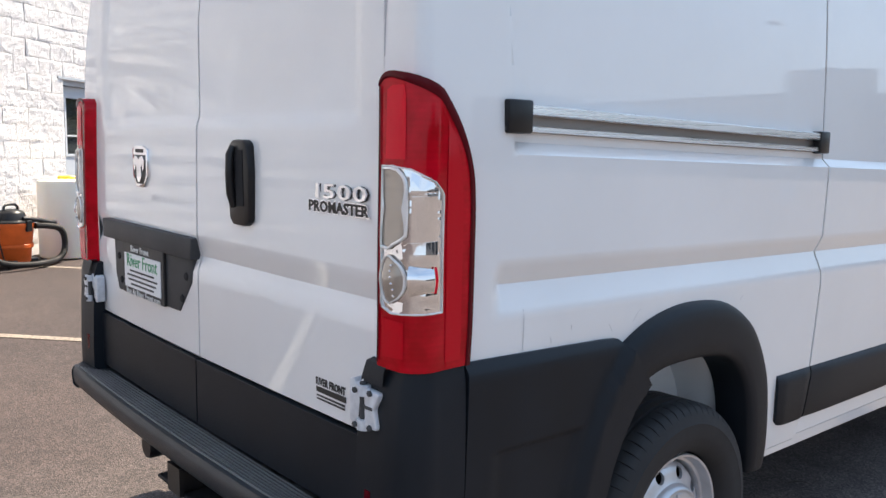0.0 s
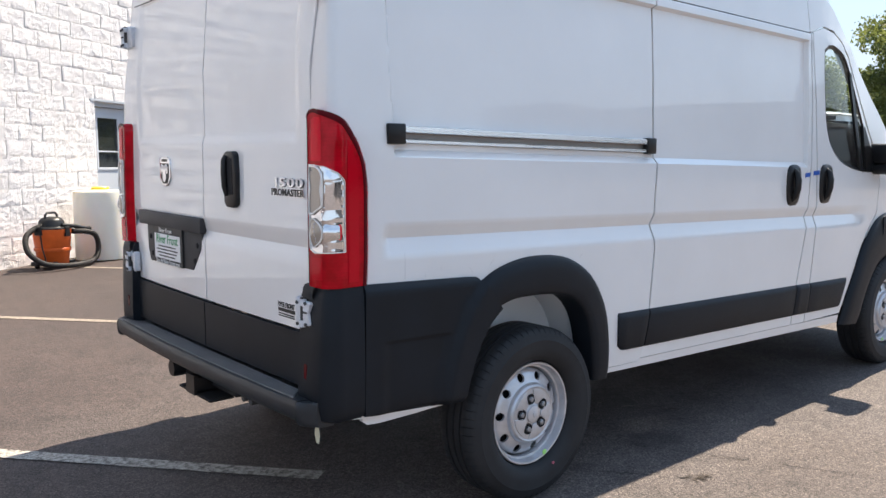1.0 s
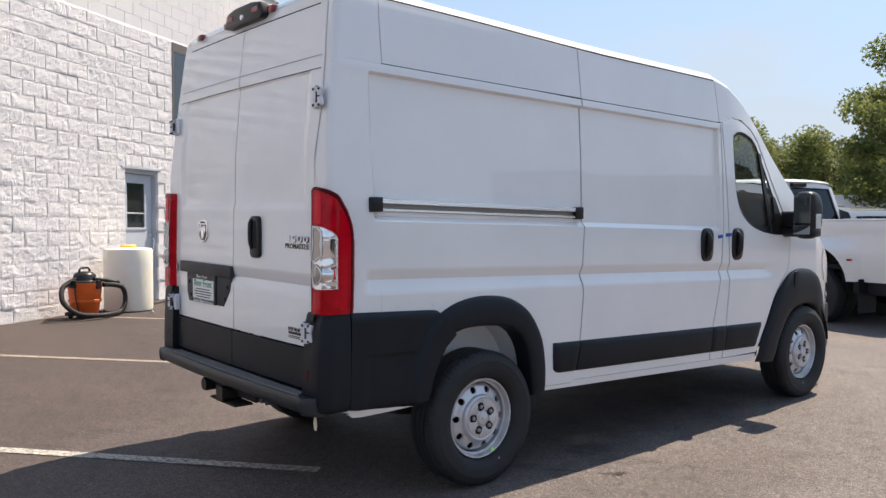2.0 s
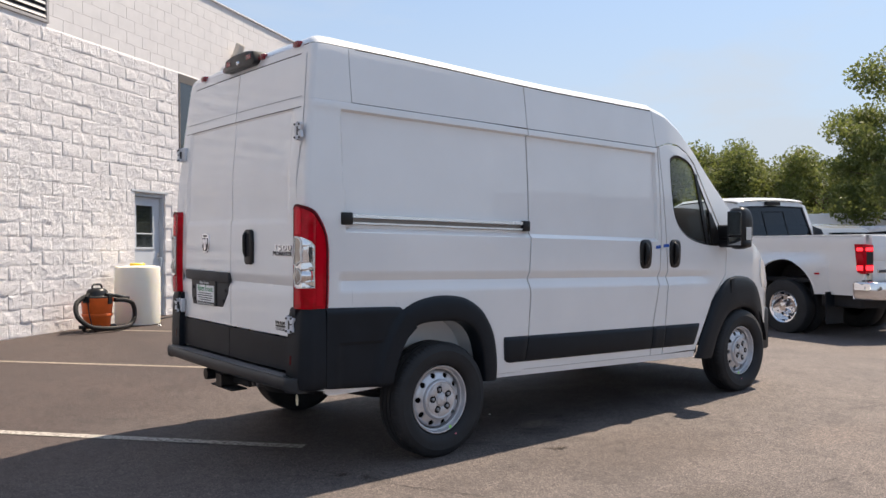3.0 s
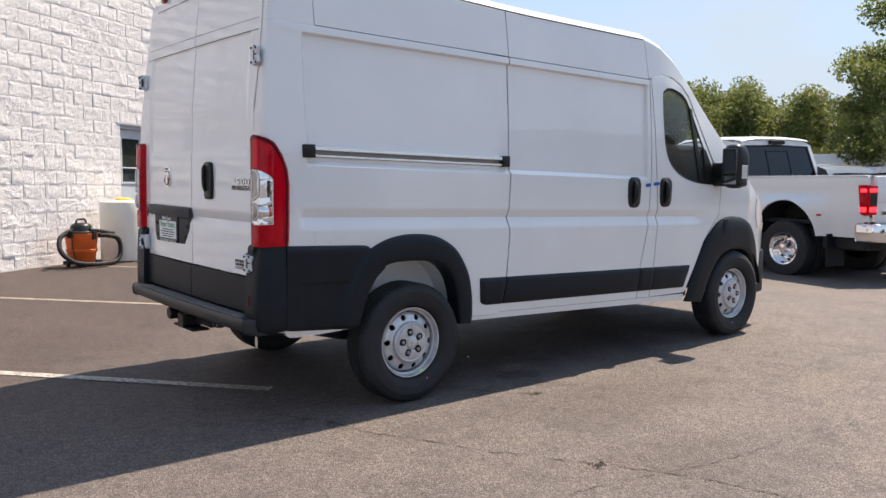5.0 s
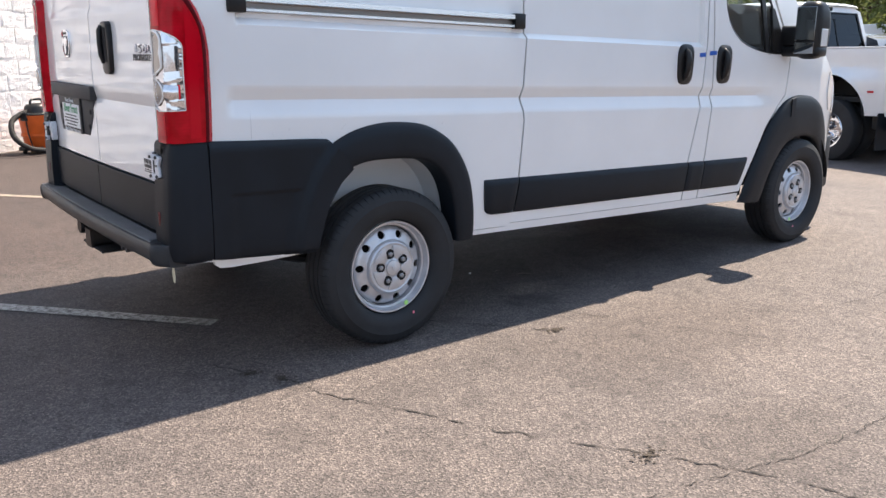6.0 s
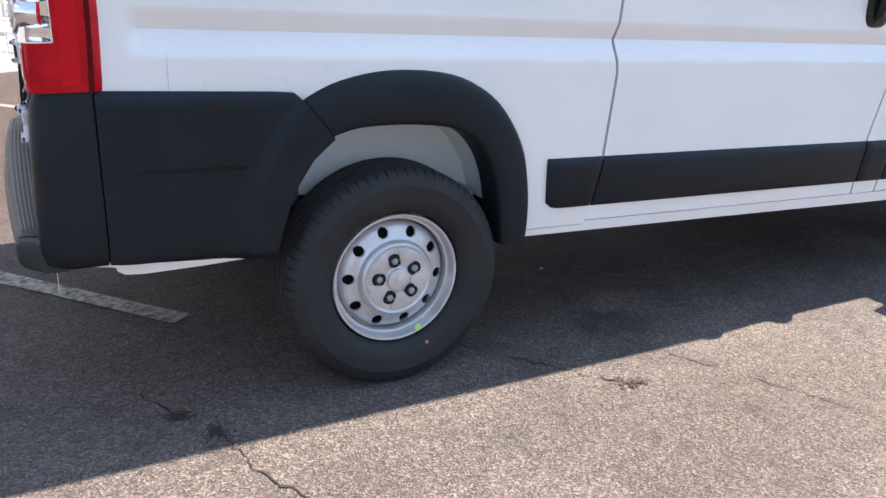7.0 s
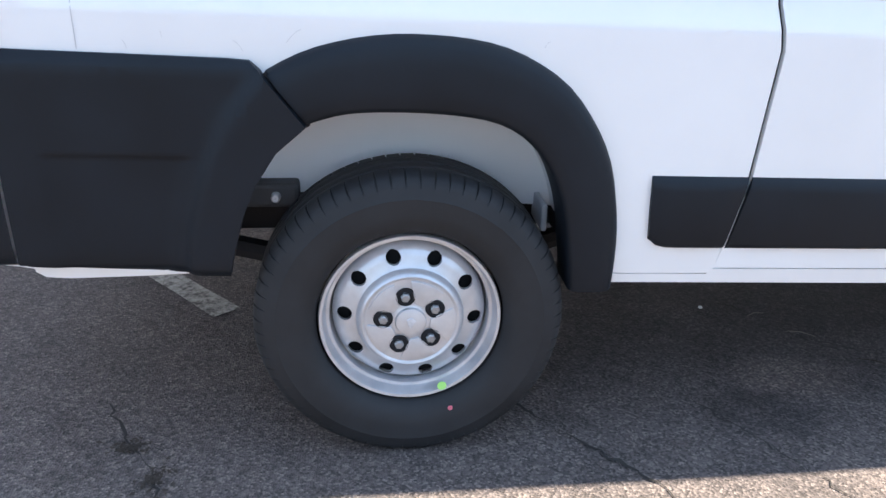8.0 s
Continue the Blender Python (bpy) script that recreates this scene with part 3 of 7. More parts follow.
def edge_z(x):
    return float(np.interp(x, *EDGE_Z))


def rolled(d):
    """Rise of the skin at d metres inside its edge."""
    return 0.052 * (1 - math.exp(-d / 0.028))


def on_top(x, t):
    """The skin over cab and bonnet: t from -1 (right edge) to 1 (left edge)."""
    ze = edge_z(x)
    w = half_width(x, ze) - 0.002
    k = abs(t)
    lift = rolled((1 - k) * w) + 0.05 * (1 - k ** 2.2) * (1 + smooth01(3.3, 4.2, x))
    return Vector((x, w * t, ze - RAKE * (x - 1.0) + lift))


ts = [-1, -0.992, -0.98, -0.965, -0.94, -0.90, -0.84, -0.76, -0.64, -0.5, -0.3, -0.1, 0.1, 0.3, 0.5, 0.64, 0.76, 0.84, 0.90, 0.94, 0.965, 0.98, 0.992, 1]
rim_line = []
us_roof = [3.21 - i * (3.21 - 0.45) / 16 for i in range(17)] + [0.40, 0.36, 0.32, 0.28, 0.24, 0.20, 0.17] + steps(0.17, U_REAR, 0.02) + [U_REAR]
for u in us_roof:
    rim_line.append(on_side(u, top_z(u), -1))
half = len(rim_line)
for i in range(1, 16):
    y = rim_line[half - 1].y * (1 - i / 8)
    q = on_rear(y, 2.5035)
    q.z = rim_line[half - 1].z + 0.004 * math.sin(math.pi * i / 16)
    rim_line.append(q)
for q in [Vector((v.x, -v.y, v.z)) for v in rim_line[:half][::-1]]:
    rim_line.append(q)
rows = [[] for _ in range(11)]
for q in rim_line:
    c = Vector((min(3.21, max(0.85, q.x)), 0, 0))
    reach = math.hypot(q.x - c.x, q.y)
    for k, f in enumerate((0.0, 0.008, 0.02, 0.04, 0.07, 0.12, 0.2, 0.34, 0.55, 0.78, 1.0)):
        flat = Vector((q.x + (c.x - q.x) * f, q.y * (1 - f), 0))
        base = q.z * (1 - smooth01(0.0, 0.5, f)) + smooth01(0.0, 0.5, f) * (2.470 - RAKE * (flat.x - 1.0))
        rows[k].append(Vector((flat.x, flat.y, base + rolled(reach * f) + 0.05 * (1 - (1 - f) ** 2.2))))
bm = grid(rows)
bmesh.ops.remove_doubles(bm, verts=bm.verts, dist=0.0004)
bmesh.ops.recalc_face_normals(bm, faces=bm.faces)
part("roof", bm, WHITE, van, "white high roof with rounded edges", 50)
# cab dome over the windscreen
xs_cab = [3.212 + i * 0.0498 for i in range(12)]
bm = grid([[on_top(x, t) for t in ts] for x in xs_cab])
bmesh.ops.recalc_face_normals(bm, faces=bm.faces)
part("cab_roof", bm, WHITE, van, "white sloping cab roof", 50)
# windscreen frame, glass, bonnet
xs_ws = [3.76 + i * 0.06 for i in range(13)]
for s in (-1, 1):
    bm = grid([[on_top(x, t) for t in ts if s * t >= 0.84] for x in xs_ws])
    bmesh.ops.recalc_face_normals(bm, faces=bm.faces)
    part("windscreen_pillar", bm, WHITE, van, smooth=40)
bm = grid([[on_top(x, t) - Vector((0, 0, 0.006)) for t in ts if abs(t) <= 0.9] for x in xs_ws])
bmesh.ops.recalc_face_normals(bm, faces=bm.faces)
part("windscreen", bm, GLASS, van, "tinted glass windscreen", 40).visible_shadow = False
xs_h = [4.47 + i * 0.062 for i in range(16)]
bm = grid([[on_top(x, t) for t in ts] for x in xs_h])
bmesh.ops.recalc_face_normals(bm, faces=bm.faces)
part("bonnet", bm, WHITE, van, "white sloping bonnet", 40)

# front doors with their windows, front wings
WINDOW = bend([(3.430, 2.10), (3.50, 2.135), (3.62, 2.125), (3.74, 2.085), (3.82, 1.99), (3.94, 1.79), (4.06, 1.58), (4.16, 1.425), (4.10, 1.395), (3.90, 1.40), (3.72, 1.43), (3.60, 1.475), (3.50, 1.56), (3.450, 1.68), (3.430, 1.85), (3.425, 2.02), (3.430, 2.10)], 40)[:-1]
for s in (-1.0, 1.0):
    side = lambda u, z, s=s: on_side(u, z, s)
    inward = (0, -s, 0)
    door = shift(SEAM_C, G) + [(3.42, 2.22), (3.56, 2.21), (3.70, 2.16), (3.80, 2.08), (3.92, 1.90), (4.08, 1.64), (4.20, 1.45), (4.215, 1.36), (4.19, 1.14), (4.10, 1.06), (3.98, 0.92), (3.88, 0.74), (3.80, 0.60), (3.75, 0.512)]
    p = sheet(door, side, steps(3.3, 4.2, 0.09), [0.73, 0.85, 0.95, 1.0, 1.04, 1.064, 1.078, 1.104, 1.130, 1.154, 1.184, 1.192, 1.225, 1.3, 1.4, 1.5, 1.6, 1.7, 1.8, 1.9, 2.0, 2.1, 2.17], holes=[WINDOW], inward=inward)
    d = part("front_door", p, WHITE, van, "white front door", 28)
    pane = sheet(WINDOW, lambda u, z, s=s: on_side(u, z, s, -0.014), steps(3.42, 4.16, 0.12), steps(1.4, 2.13, 0.12), fold=0, inward=inward)
    part("window", pane, GLASS, d, "tinted glass side window", 40).visible_shadow = False
    ring = [on_side(x, z, s, 0.002) for x, z in WINDOW]
    mid = Vector((0, 0, 0))
    for q in ring:
        mid += q / len(ring)
    inner = [on_side(x + (3.76 - x) * 0.055, z + (1.75 - z) * 0.055, s, -0.008) for x, z in WINDOW]
    outer = [on_side(x, z, s, -0.008) for x, z in WINDOW]
    p = grid([outer, ring, inner], closed=True)
    bmesh.ops.recalc_face_normals(p, faces=p.faces)
    part("window_seal", p, DARK_PLASTIC, d, "black rubber window seal")
    bar = [(3.800, 2.06), (3.845, 2.02), (3.965, 1.39), (3.915, 1.39)]
    part("window_divider", sheet(bar, lambda u, z, s=s: on_side(u, z, s, 0.0), [3.85, 3.9], [1.5, 1.6, 1.7, 1.8, 1.9, 2.0], inward=inward), DARK_PLASTIC, d, "black upright bar between window and quarter light")
    # frame above and ahead of the door
    frame_out = [(3.292, 2.19), (3.2565, 2.182), (3.2175, 2.468), (3.30, 2.452), (3.40, 2.429), (3.60, 2.333), (3.80, 2.197), (4.05, 1.982), (4.30, 1.762), (4.40, 1.675), (4.40, 1.45), (4.225, 1.45), (4.10, 1.655), (3.935, 1.915), (3.812, 2.095), (3.706, 2.172), (3.56, 2.224), (3.42, 2.230)]
    p = sheet(frame_out, side, steps(3.2, 4.4, 0.1), steps(1.5, 2.45, 0.1), inward=inward)
    part("cab_side", p, WHITE, van, smooth=28)
    wing = [(4.223, 1.45), (4.223, 1.36), (4.197, 1.135), (4.11, 1.055), (4.07, 0.98)] + FRONT_CUT[6:] + [(5.05, 0.50), (5.28, 0.50), (5.28, 0.93), (5.15, 1.095), (4.95, 1.285), (4.75, 1.425), (4.55, 1.545), (4.40, 1.675), (4.40, 1.45)]
    p = sheet(wing, side, steps(4.07, 5.28, 0.1), [0.6, 0.7, 0.8, 0.9, 1.0, 1.05, 1.064, 1.078, 1.104, 1.130, 1.154, 1.184, 1.25, 1.35, 1.45], inward=inward)
    part("front_wing", p, WHITE, van, "white front wing", 28)
    # lamp at the front corner
    lamp = [(4.93, 1.02), (5.22, 0.98), (5.10, 1.12), (4.97, 1.24), (4.90, 1.29), (4.88, 1.15)]
    part("headlamp", sheet(lamp, lambda u, z, s=s: on_side(u, z, s, 0.008), steps(4.9, 5.2, 0.06), [1.05, 1.1, 1.2], inward=inward), CLEAR, van, "clear headlamp", 40)
    # flares
    for outer_e, inner_e, label in ((REAR_OUT, REAR_IN, "black plastic rear wheel flare"), (FRONT_OUT, FRONT_IN_EDGE, "black plastic front wheel flare")):
        if outer_e is REAR_OUT:
            outer_e = bend([(0.699, 0.948), (0.759, 0.981), (0.828, 1.006), (0.919, 1.025), (1.011, 1.031), (1.127, 1.024), (1.223, 1.000), (1.325, 0.942), (1.394, 0.863), (1.442, 0.774), (1.466, 0.68), (1.479, 0.58), (1.479, 0.45)], 30)
            inner_e = bend([(0.783, 0.840), (0.870, 0.864), (1.02, 0.869), (1.155, 0.857), (1.231, 0.827), (1.284, 0.777), (1.321, 0.713), (1.349, 0.617), (1.3715, 0.45)], 30)
        rows = []
        for (xo, zo), (xi, zi) in zip(outer_e, inner_e):
            row = []
            for f, o in ((0.0, 0.000), (0.02, 0.010), (0.07, 0.020), (0.16, 0.028), (0.35, 0.033), (0.70, 0.034), (0.90, 0.031), (0.97, 0.024), (1.0, 0.012), (1.0, -0.09)):
                x, z = xo + (xi - xo) * f, zo + (zi - zo) * f
                row.append(on_side(x, z, s, o))
            rows.append(row)
        p = grid(rows)
        bmesh.ops.recalc_face_normals(p, faces=p.faces)
        part("wheel_flare", p, BLACK_PLASTIC, van, label, 50)
    # rub strips in three pieces
    for x0, x1, x1b in ((1.545, 1.774, 1.738), (1.782, 3.166, 3.142), (3.174, 3.332, 3.308), (3.339, 3.80, 3.72)):
        x0b = {1.545: 1.553, 1.782: 1.746, 3.174: 3.148, 3.339: 3.312}[x0]
        zt, zb = 0.729, 0.555
        soft = (0.024, 0.006, 0.001, 0.0)   # rounded lower corner
        n = max(8, round((x1 - x0) / 0.1))
        rows = []
        for f, o in ((-0.03, 0.0), (0.0, 0.006), (0.06, 0.014), (0.16, 0.018), (0.5, 0.019), (0.9, 0.018), (0.97, 0.012), (1.0, 0.0)):
            z = zt + (zb - zt) * f
            row = []
            for i in range(n + 1):
                e = i / n
                oo = o * (0.55 if i in (0, n) else 1.0)
                xa, xb2 = x0 + (x0b - x0) * f, x1 + (x1b - x1) * f
                row.append(on_side(xa + (xb2 - xa) * e, z + (soft[i] if x0 == 1.545 and i < 4 and f > 0.85 else 0), s, oo))
            row = [on_side(x0 + (x0b - x0) * f, z + (soft[0] if x0 == 1.545 and f > 0.85 else 0), s, -0.002)] + row + [on_side(x1 + (x1b - x1) * f, z, s, -0.002)]
            rows.append(row)
        p = grid(rows)
        bmesh.ops.recalc_face_normals(p, faces=p.faces)
        part("rub_strip", p, BLACK_PLASTIC, van, "black plastic rub strip along the side", 50)

# sliding-door rail on the right
RAIL_INNER = shader("dull_rail_channel", (0.22, 0.20, 0.185), 0.4, 0.8)
rail = part("door_rail", sheet([(0.262, 1.463), (1.792, 1.461), (1.792, 1.523), (0.262, 1.525)], lambda u, z: on_side(u, z, -1, 0.004), steps(0.26, 1.79, 0.15), [1.47, 1.5], inward=(0, 1, 0)), RAIL_INNER, van, "aluminium sliding-door rail on the side")
for z0, z1, o in ((1.500, 1.524, 0.026), (1.464, 1.478, 0.022)):
    rows = []
    for z, oo in ((z0, 0.003), (z0, o - 0.004), (z0 + 0.003, o), (z1 - 0.003, o), (z1, o - 0.004), (z1, 0.003)):
        rows.append([on_side(0.33 + i * (1.735 - 0.33) / 14, z, -1, oo) for i in range(15)])
    p = grid(rows)
    bmesh.ops.recalc_face_normals(p, faces=p.faces)
    part("rail_lip", p, ALU, rail, "bright aluminium lip", 40)
for x0, x1 in ((0.262, 0.338), (1.728, 1.795)):
    e = box(x0, x1, -0.02, 0.02, -0.036, 0.036, 0.006)
    q = on_side((x0 + x1) / 2, 1.494, -1, 0.004 if x0 < 1 else 0.010)
    part("end_cap", moved(e, Matrix.Translation((-(x0 + x1) / 2 + q.x, q.y, q.z))), DARK_PLASTIC, rail, "black plastic end cap", 40)


# door handles
def pull_handle(parent, m, label):
    plate = lathe([(0.001, 0.022), (0.030, 0.020), (0.036, 0.012), (0.038, 0.0)], 28)
    for v in plate.verts:
        r, a = math.hypot(v.co.x, v.co.z) / 0.038, math.atan2(v.co.z, v.co.x)
        c, n = math.cos(a), math.sin(a)
        v.co = Vector((0.074 * r * math.copysign(abs(c) ** 0.55, c), -v.co.y, 0.118 * r * math.copysign(abs(n) ** 0.55, n)))
    bmesh.ops.recalc_face_normals(plate, faces=plate.faces)
    h = part("handle", plate, DARK_PLASTIC, parent, label, 45, m)
    grip = bmesh.new()
    pts = [(-0.018, -0.012, -0.085), (-0.022, -0.034, -0.06), (-0.024, -0.046, -0.02), (-0.024, -0.046, 0.03), (-0.022, -0.036, 0.07), (-0.018, -0.012, 0.09)]
    grip = tube(pts, [0.012, 0.017, 0.019, 0.019, 0.017, 0.012], 10)
    part("grip", grip, DARK_PLASTIC, h, smooth=60)
    return h


q = on_side(3.07, 1.255 + 0.027 * 2.07, -1, 0.0)
pull_handle(van, pose(q.x, q.y + 0.004, q.z, 0, 0, 0) @ Matrix.Rotation(radians(2), 4, "X"), "black plastic sliding-door handle")
q = on_side(3.452, 1.252 + 0.027 * 2.45, -1, 0.0)
pull_handle(van, pose(q.x, q.y + 0.004, q.z) @ Matrix.Rotation(radians(2), 4, "X"), "black plastic front-door handle")
for x0, x1, z in ((3.205, 3.262, 1.370), (3.302, 3.372, 1.383)):
    p = sheet([(x0, z - 0.014), (x1, z - 0.008), (x1, z + 0.016), (x0, z + 0.011)], lambda u, v: on_side(u, v, -1, 0.003), [], [], fold=0.002, inward=(0, 1, 0))
    part("tape_strip", p, BLUE_TAPE, van, "strip of blue masking tape")


# ---- rear face of the van ----
def door_edge(z):
    return half_width(CORNER, z) - 0.115 + 0.058 * smooth01(1.62, 2.05, z)


for s in (-1.0, 1.0):
    zs = [0.80, 0.95, 1.10, 1.25, 1.45, 1.7, 1.95, 2.15, 2.3, 2.40, 2.445]
    out = [(0.004, z) for z in zs] + [(door_edge(z) - 0.008, z) for z in zs[::-1]]
    p = sheet(out, lambda y, z, s=s: on_rear(s * y, z, 0.005 * smooth01(1.58, 1.75, z)), [0.1, 0.25, 0.4, 0.55, 0.68, 0.74, 0.755, 0.77, 0.79, 0.82], [0.9, 1.02, 1.046, 1.07, 1.094, 1.113, 1.132, 1.152, 1.16, 1.19, 1.3, 1.455, 1.47, 1.485, 1.5, 1.74, 1.9, 2.1, 2.116, 2.124, 2.132, 2.2, 2.4], inward=(1, 0, 0))
    d = part("rear_door", p, WHITE, van, "white rear cargo door", 28)
    # flat grey strips give the door creases their shade as colour
    for z, mat in ((2.190, FINE_LINE), (2.127, GREY_PLASTIC)):
        p = sheet([(0.006, z), (door_edge(z) - 0.03, z), (door_edge(z) - 0.03, z + 0.0045), (0.006, z + 0.0045)], lambda y, v, s=s: on_rear(s * y, v, 0.0064), [0.2, 0.4, 0.6, 0.74, 0.79], [], fold=0, inward=(1, 0, 0))
        part("pressing_line", p, mat, d, "fine grey strip painted as the shade of a crease across the door")
    low = [(0.004, 0.600), (door_edge(0.7) - 0.012, 0.600), (door_edge(0.8) - 0.010, 0.792), (0.004, 0.792)]
    p = sheet(low, lambda y, z, s=s: on_rear(s * y, z, 0.012), [0.2, 0.4, 0.6], [0.62, 0.78], inward=(1, 0, 0), fold=0.02)
    part("lower_trim", p, BLACK_PLASTIC, d, "black plastic trim along the door foot", 40)
p = grid([[on_rear(y, z, -0.030) for y in (-0.02, 0.02)] for z in (0.6, 0.8, 1.0, 1.2, 1.4, 1.6, 1.8, 2.0, 2.2, 2.4, 2.53)])
part("door_seal", p, GAP, van)
for s in (-1.0, 1.0):
    p = grid([[on_rear(s * (door_edge(z) + d), z, -0.030) for d in (-0.03, 0.02)] for z in (0.6, 0.8, 1.0, 1.2, 1.4, 1.6, 1.8, 2.0, 2.2, 2.4, 2.53)])
    part("door_seal", p, GAP, van)
for s in (-1.0, 1.0):
    zs = [1.60 + 0.07 * i for i in range(13)]
    p = grid([[on_rear(s * (door_edge(z) + d), z, 0.0015) for d in (-0.010, -0.001)] for z in zs])
    part("door_seal", p, SOFT_LINE, van, "pale grey gap along the rear door")
p = grid([[on_rear(y, z, -0.012) for y in [-0.78 + 0.156 * i for i in range(11)]] for z in (2.43, 2.465)])
part("door_seal", p, GAP, van)
rows = []
for z in (2.454, 2.475, 2.490, 2.5035):
    rows.append([on_rear((half_width(CORNER, 2.5) - 0.115) * (i / 8 - 1) * 1.004, z) for i in range(17)])
p = grid(rows)
bmesh.ops.recalc_face_normals(p, faces=p.faces)
part("rear_header", p, WHITE, van, "white header over the rear doors", 40)

# bumper: step, corner caps, side panels
STEP_PLASTIC = plastic("ribbed_step_plastic", (0.027, 0.0300, 0.035), 0.46, spec=0.4)


def bow(y):
    """How far the step stands out at y: a little deeper in the middle, rounded off at its ends."""
    return (0.094 - 0.032 * (y / 0.985) ** 2 - 0.032 * smooth01(0.90, 0.99, abs(y))) / 0.099


def loft(profile, ys, shrink=lambda y: 1.0):
    rows = []
    for y in ys:
        f = bow(y) * shrink(y)
        rows.append([Vector((x * f if x < 0 else x, y, z)) for x, z in profile])
    bm = grid(rows)
    for row in (0, -1):
        bm.verts.ensure_lookup_table()
        n = len(profile)
        bm.faces.new(bm.verts[:n] if row == 0 else bm.verts[len(ys) * n - n:len(ys) * n])
    bmesh.ops.recalc_face_normals(bm, faces=bm.faces)
    return bm


CAP = bend([(0.095, 0.597), (-0.060, 0.612), (-0.090, 0.610), (-0.0975, 0.600), (-0.099, 0.574), (-0.090, 0.548), (-0.06, 0.534), (0.05, 0.530)], 26)
bumper = part("rear_bumper", loft(CAP, [-0.897 + 0.0598 * i for i in range(31)]), STEP_PLASTIC, van, "black plastic rear bumper with ribbed step", 40)
for s in (-1.0, 1.0):
    ys = [s * y for y in (0.9015, 0.904, 0.915, 0.928, 0.940, 0.949, 0.955, 0.958)]
    end = loft([(x, z - 0.002 - 0.008 * (z < 0.56)) for x, z in CAP], ys, lambda y: 1.05 - 0.7 * smooth01(0.920, 0.962, abs(y)))
    part("step_end", end, STEP_PLASTIC, bumper, "rounded end of the bumper step", 50)
RIB_PLASTIC = plastic("paler_rib_plastic", (0.17, 0.174, 0.184), 0.5, spec=0.5)
for i in range(8):
    x = -0.074 + i * 0.0135
    z = 0.6185 - 0.0015 * i
    reach = 0.86 - 0.012 * i
    part("step_rib", loft([(x, 0.600), (x + 0.001, z), (x + 0.0045, z), (x + 0.0055, 0.600)], [reach * (k / 10 - 1) for k in range(21)]), RIB_PLASTIC, bumper)
for s in (-1.0, 1.0):
    us = [U_REAR - 0.031, U_REAR - 0.028, U_REAR] + CORNER_US[1:-1] + [0.12, 0.14, 0.1525]
    rows = []
    for z, o in ((0.978, 0.0), (0.974, 0.012), (0.94, 0.020), (0.80, 0.026), (0.66, 0.030), (0.56, 0.030), (0.52, 0.024), (0.505, 0.0), (0.505, -0.05)):
        rows.append([on_side(u, z, s, (o + max(0.0, o) * 0.55 * (1 - smooth01(0.03, 0.09, u))) if u > U_REAR - 0.030 else -0.012) for u in us])
    p = grid(rows)
    bmesh.ops.recalc_face_normals(p, faces=p.faces)
    part("bumper_corner", p, BLACK_PLASTIC, van, "black plastic bumper corner", 50)
    p = grid([[on_side(u, z, s, 0.006) for u in (0.149, 0.160)] for z in (0.97, 0.8, 0.65, 0.515)])
    q = grid([[on_side(x + d, z + d * 0.6, s, 0.016) for d in (-0.005, 0.005)] for x, z in ((0.698, 0.946), (0.741, 0.892), (0.783, 0.836))])
    part("bumper_gap", q, GAP, van)
    part("bumper_gap", p, GAP, van, "dark gap between the bumper pieces")
    leg = [(0.715, 0.784), (0.670, 0.714), (0.641, 0.650), (0.617, 0.570)]
    outline = [(0.1565, 0.977), (0.40, 0.974), (0.62, 0.971), (0.670, 0.968), (0.692, 0.948), (0.778, 0.840)] + leg + [(0.598, 0.492), (0.45, 0.492), (0.1565, 0.512)]

    def bulge(u, z, s=s):
        edge = min(max(0.0, 0.974 - z), max(0.0, z - 0.494)) / 0.028
        o = 0.006 + 0.020 * math.sin(min(1.0, edge) * math.pi / 2)
        crease = float(np.interp(z, [0.49, 0.583, 0.689, 0.79, 0.862, 0.948, 0.98], [0.5065, 0.512, 0.5385, 0.577, 0.617, 0.690, 0.71]))
        o += 0.022 * smooth01(crease - 0.012, crease + 0.020, u)
        o -= 0.007 * (1 - smooth01(0.758, 0.772, z)) * (1 - smooth01(crease - 0.05, crease - 0.02, u)) * smooth01(0.22, 0.27, u)
        return on_side(u, z, s, o)

    p = sheet(outline, bulge, steps(0.156, 0.78, 0.0115), [0.50, 0.508, 0.52, 0.55, 0.58, 0.61, 0.64, 0.67, 0.70, 0.73, 0.752, 0.759, 0.763, 0.767, 0.772, 0.78, 0.80, 0.83, 0.86, 0.89, 0.91, 0.93, 0.95, 0.958, 0.966], inward=(0, -s, 0), fold=0.03)
    part("bumper_side", p, BLACK_PLASTIC, van, "black plastic side panel of the bumper", 38)
    strip = [(0.165, 0.515), (0.170, 0.482), (0.190, 0.468), (0.24, 0.465), (0.40, 0.472), (0.52, 0.480), (0.535, 0.497)]
    p = sheet(strip, lambda u, z, s=s: on_side(u, z, s, -0.012), [0.3, 0.4], [], inward=(0, -s, 0), fold=0.02)
    part("lower_edge", p, WHITE, van, "white painted body edge below the bumper panel", 38)


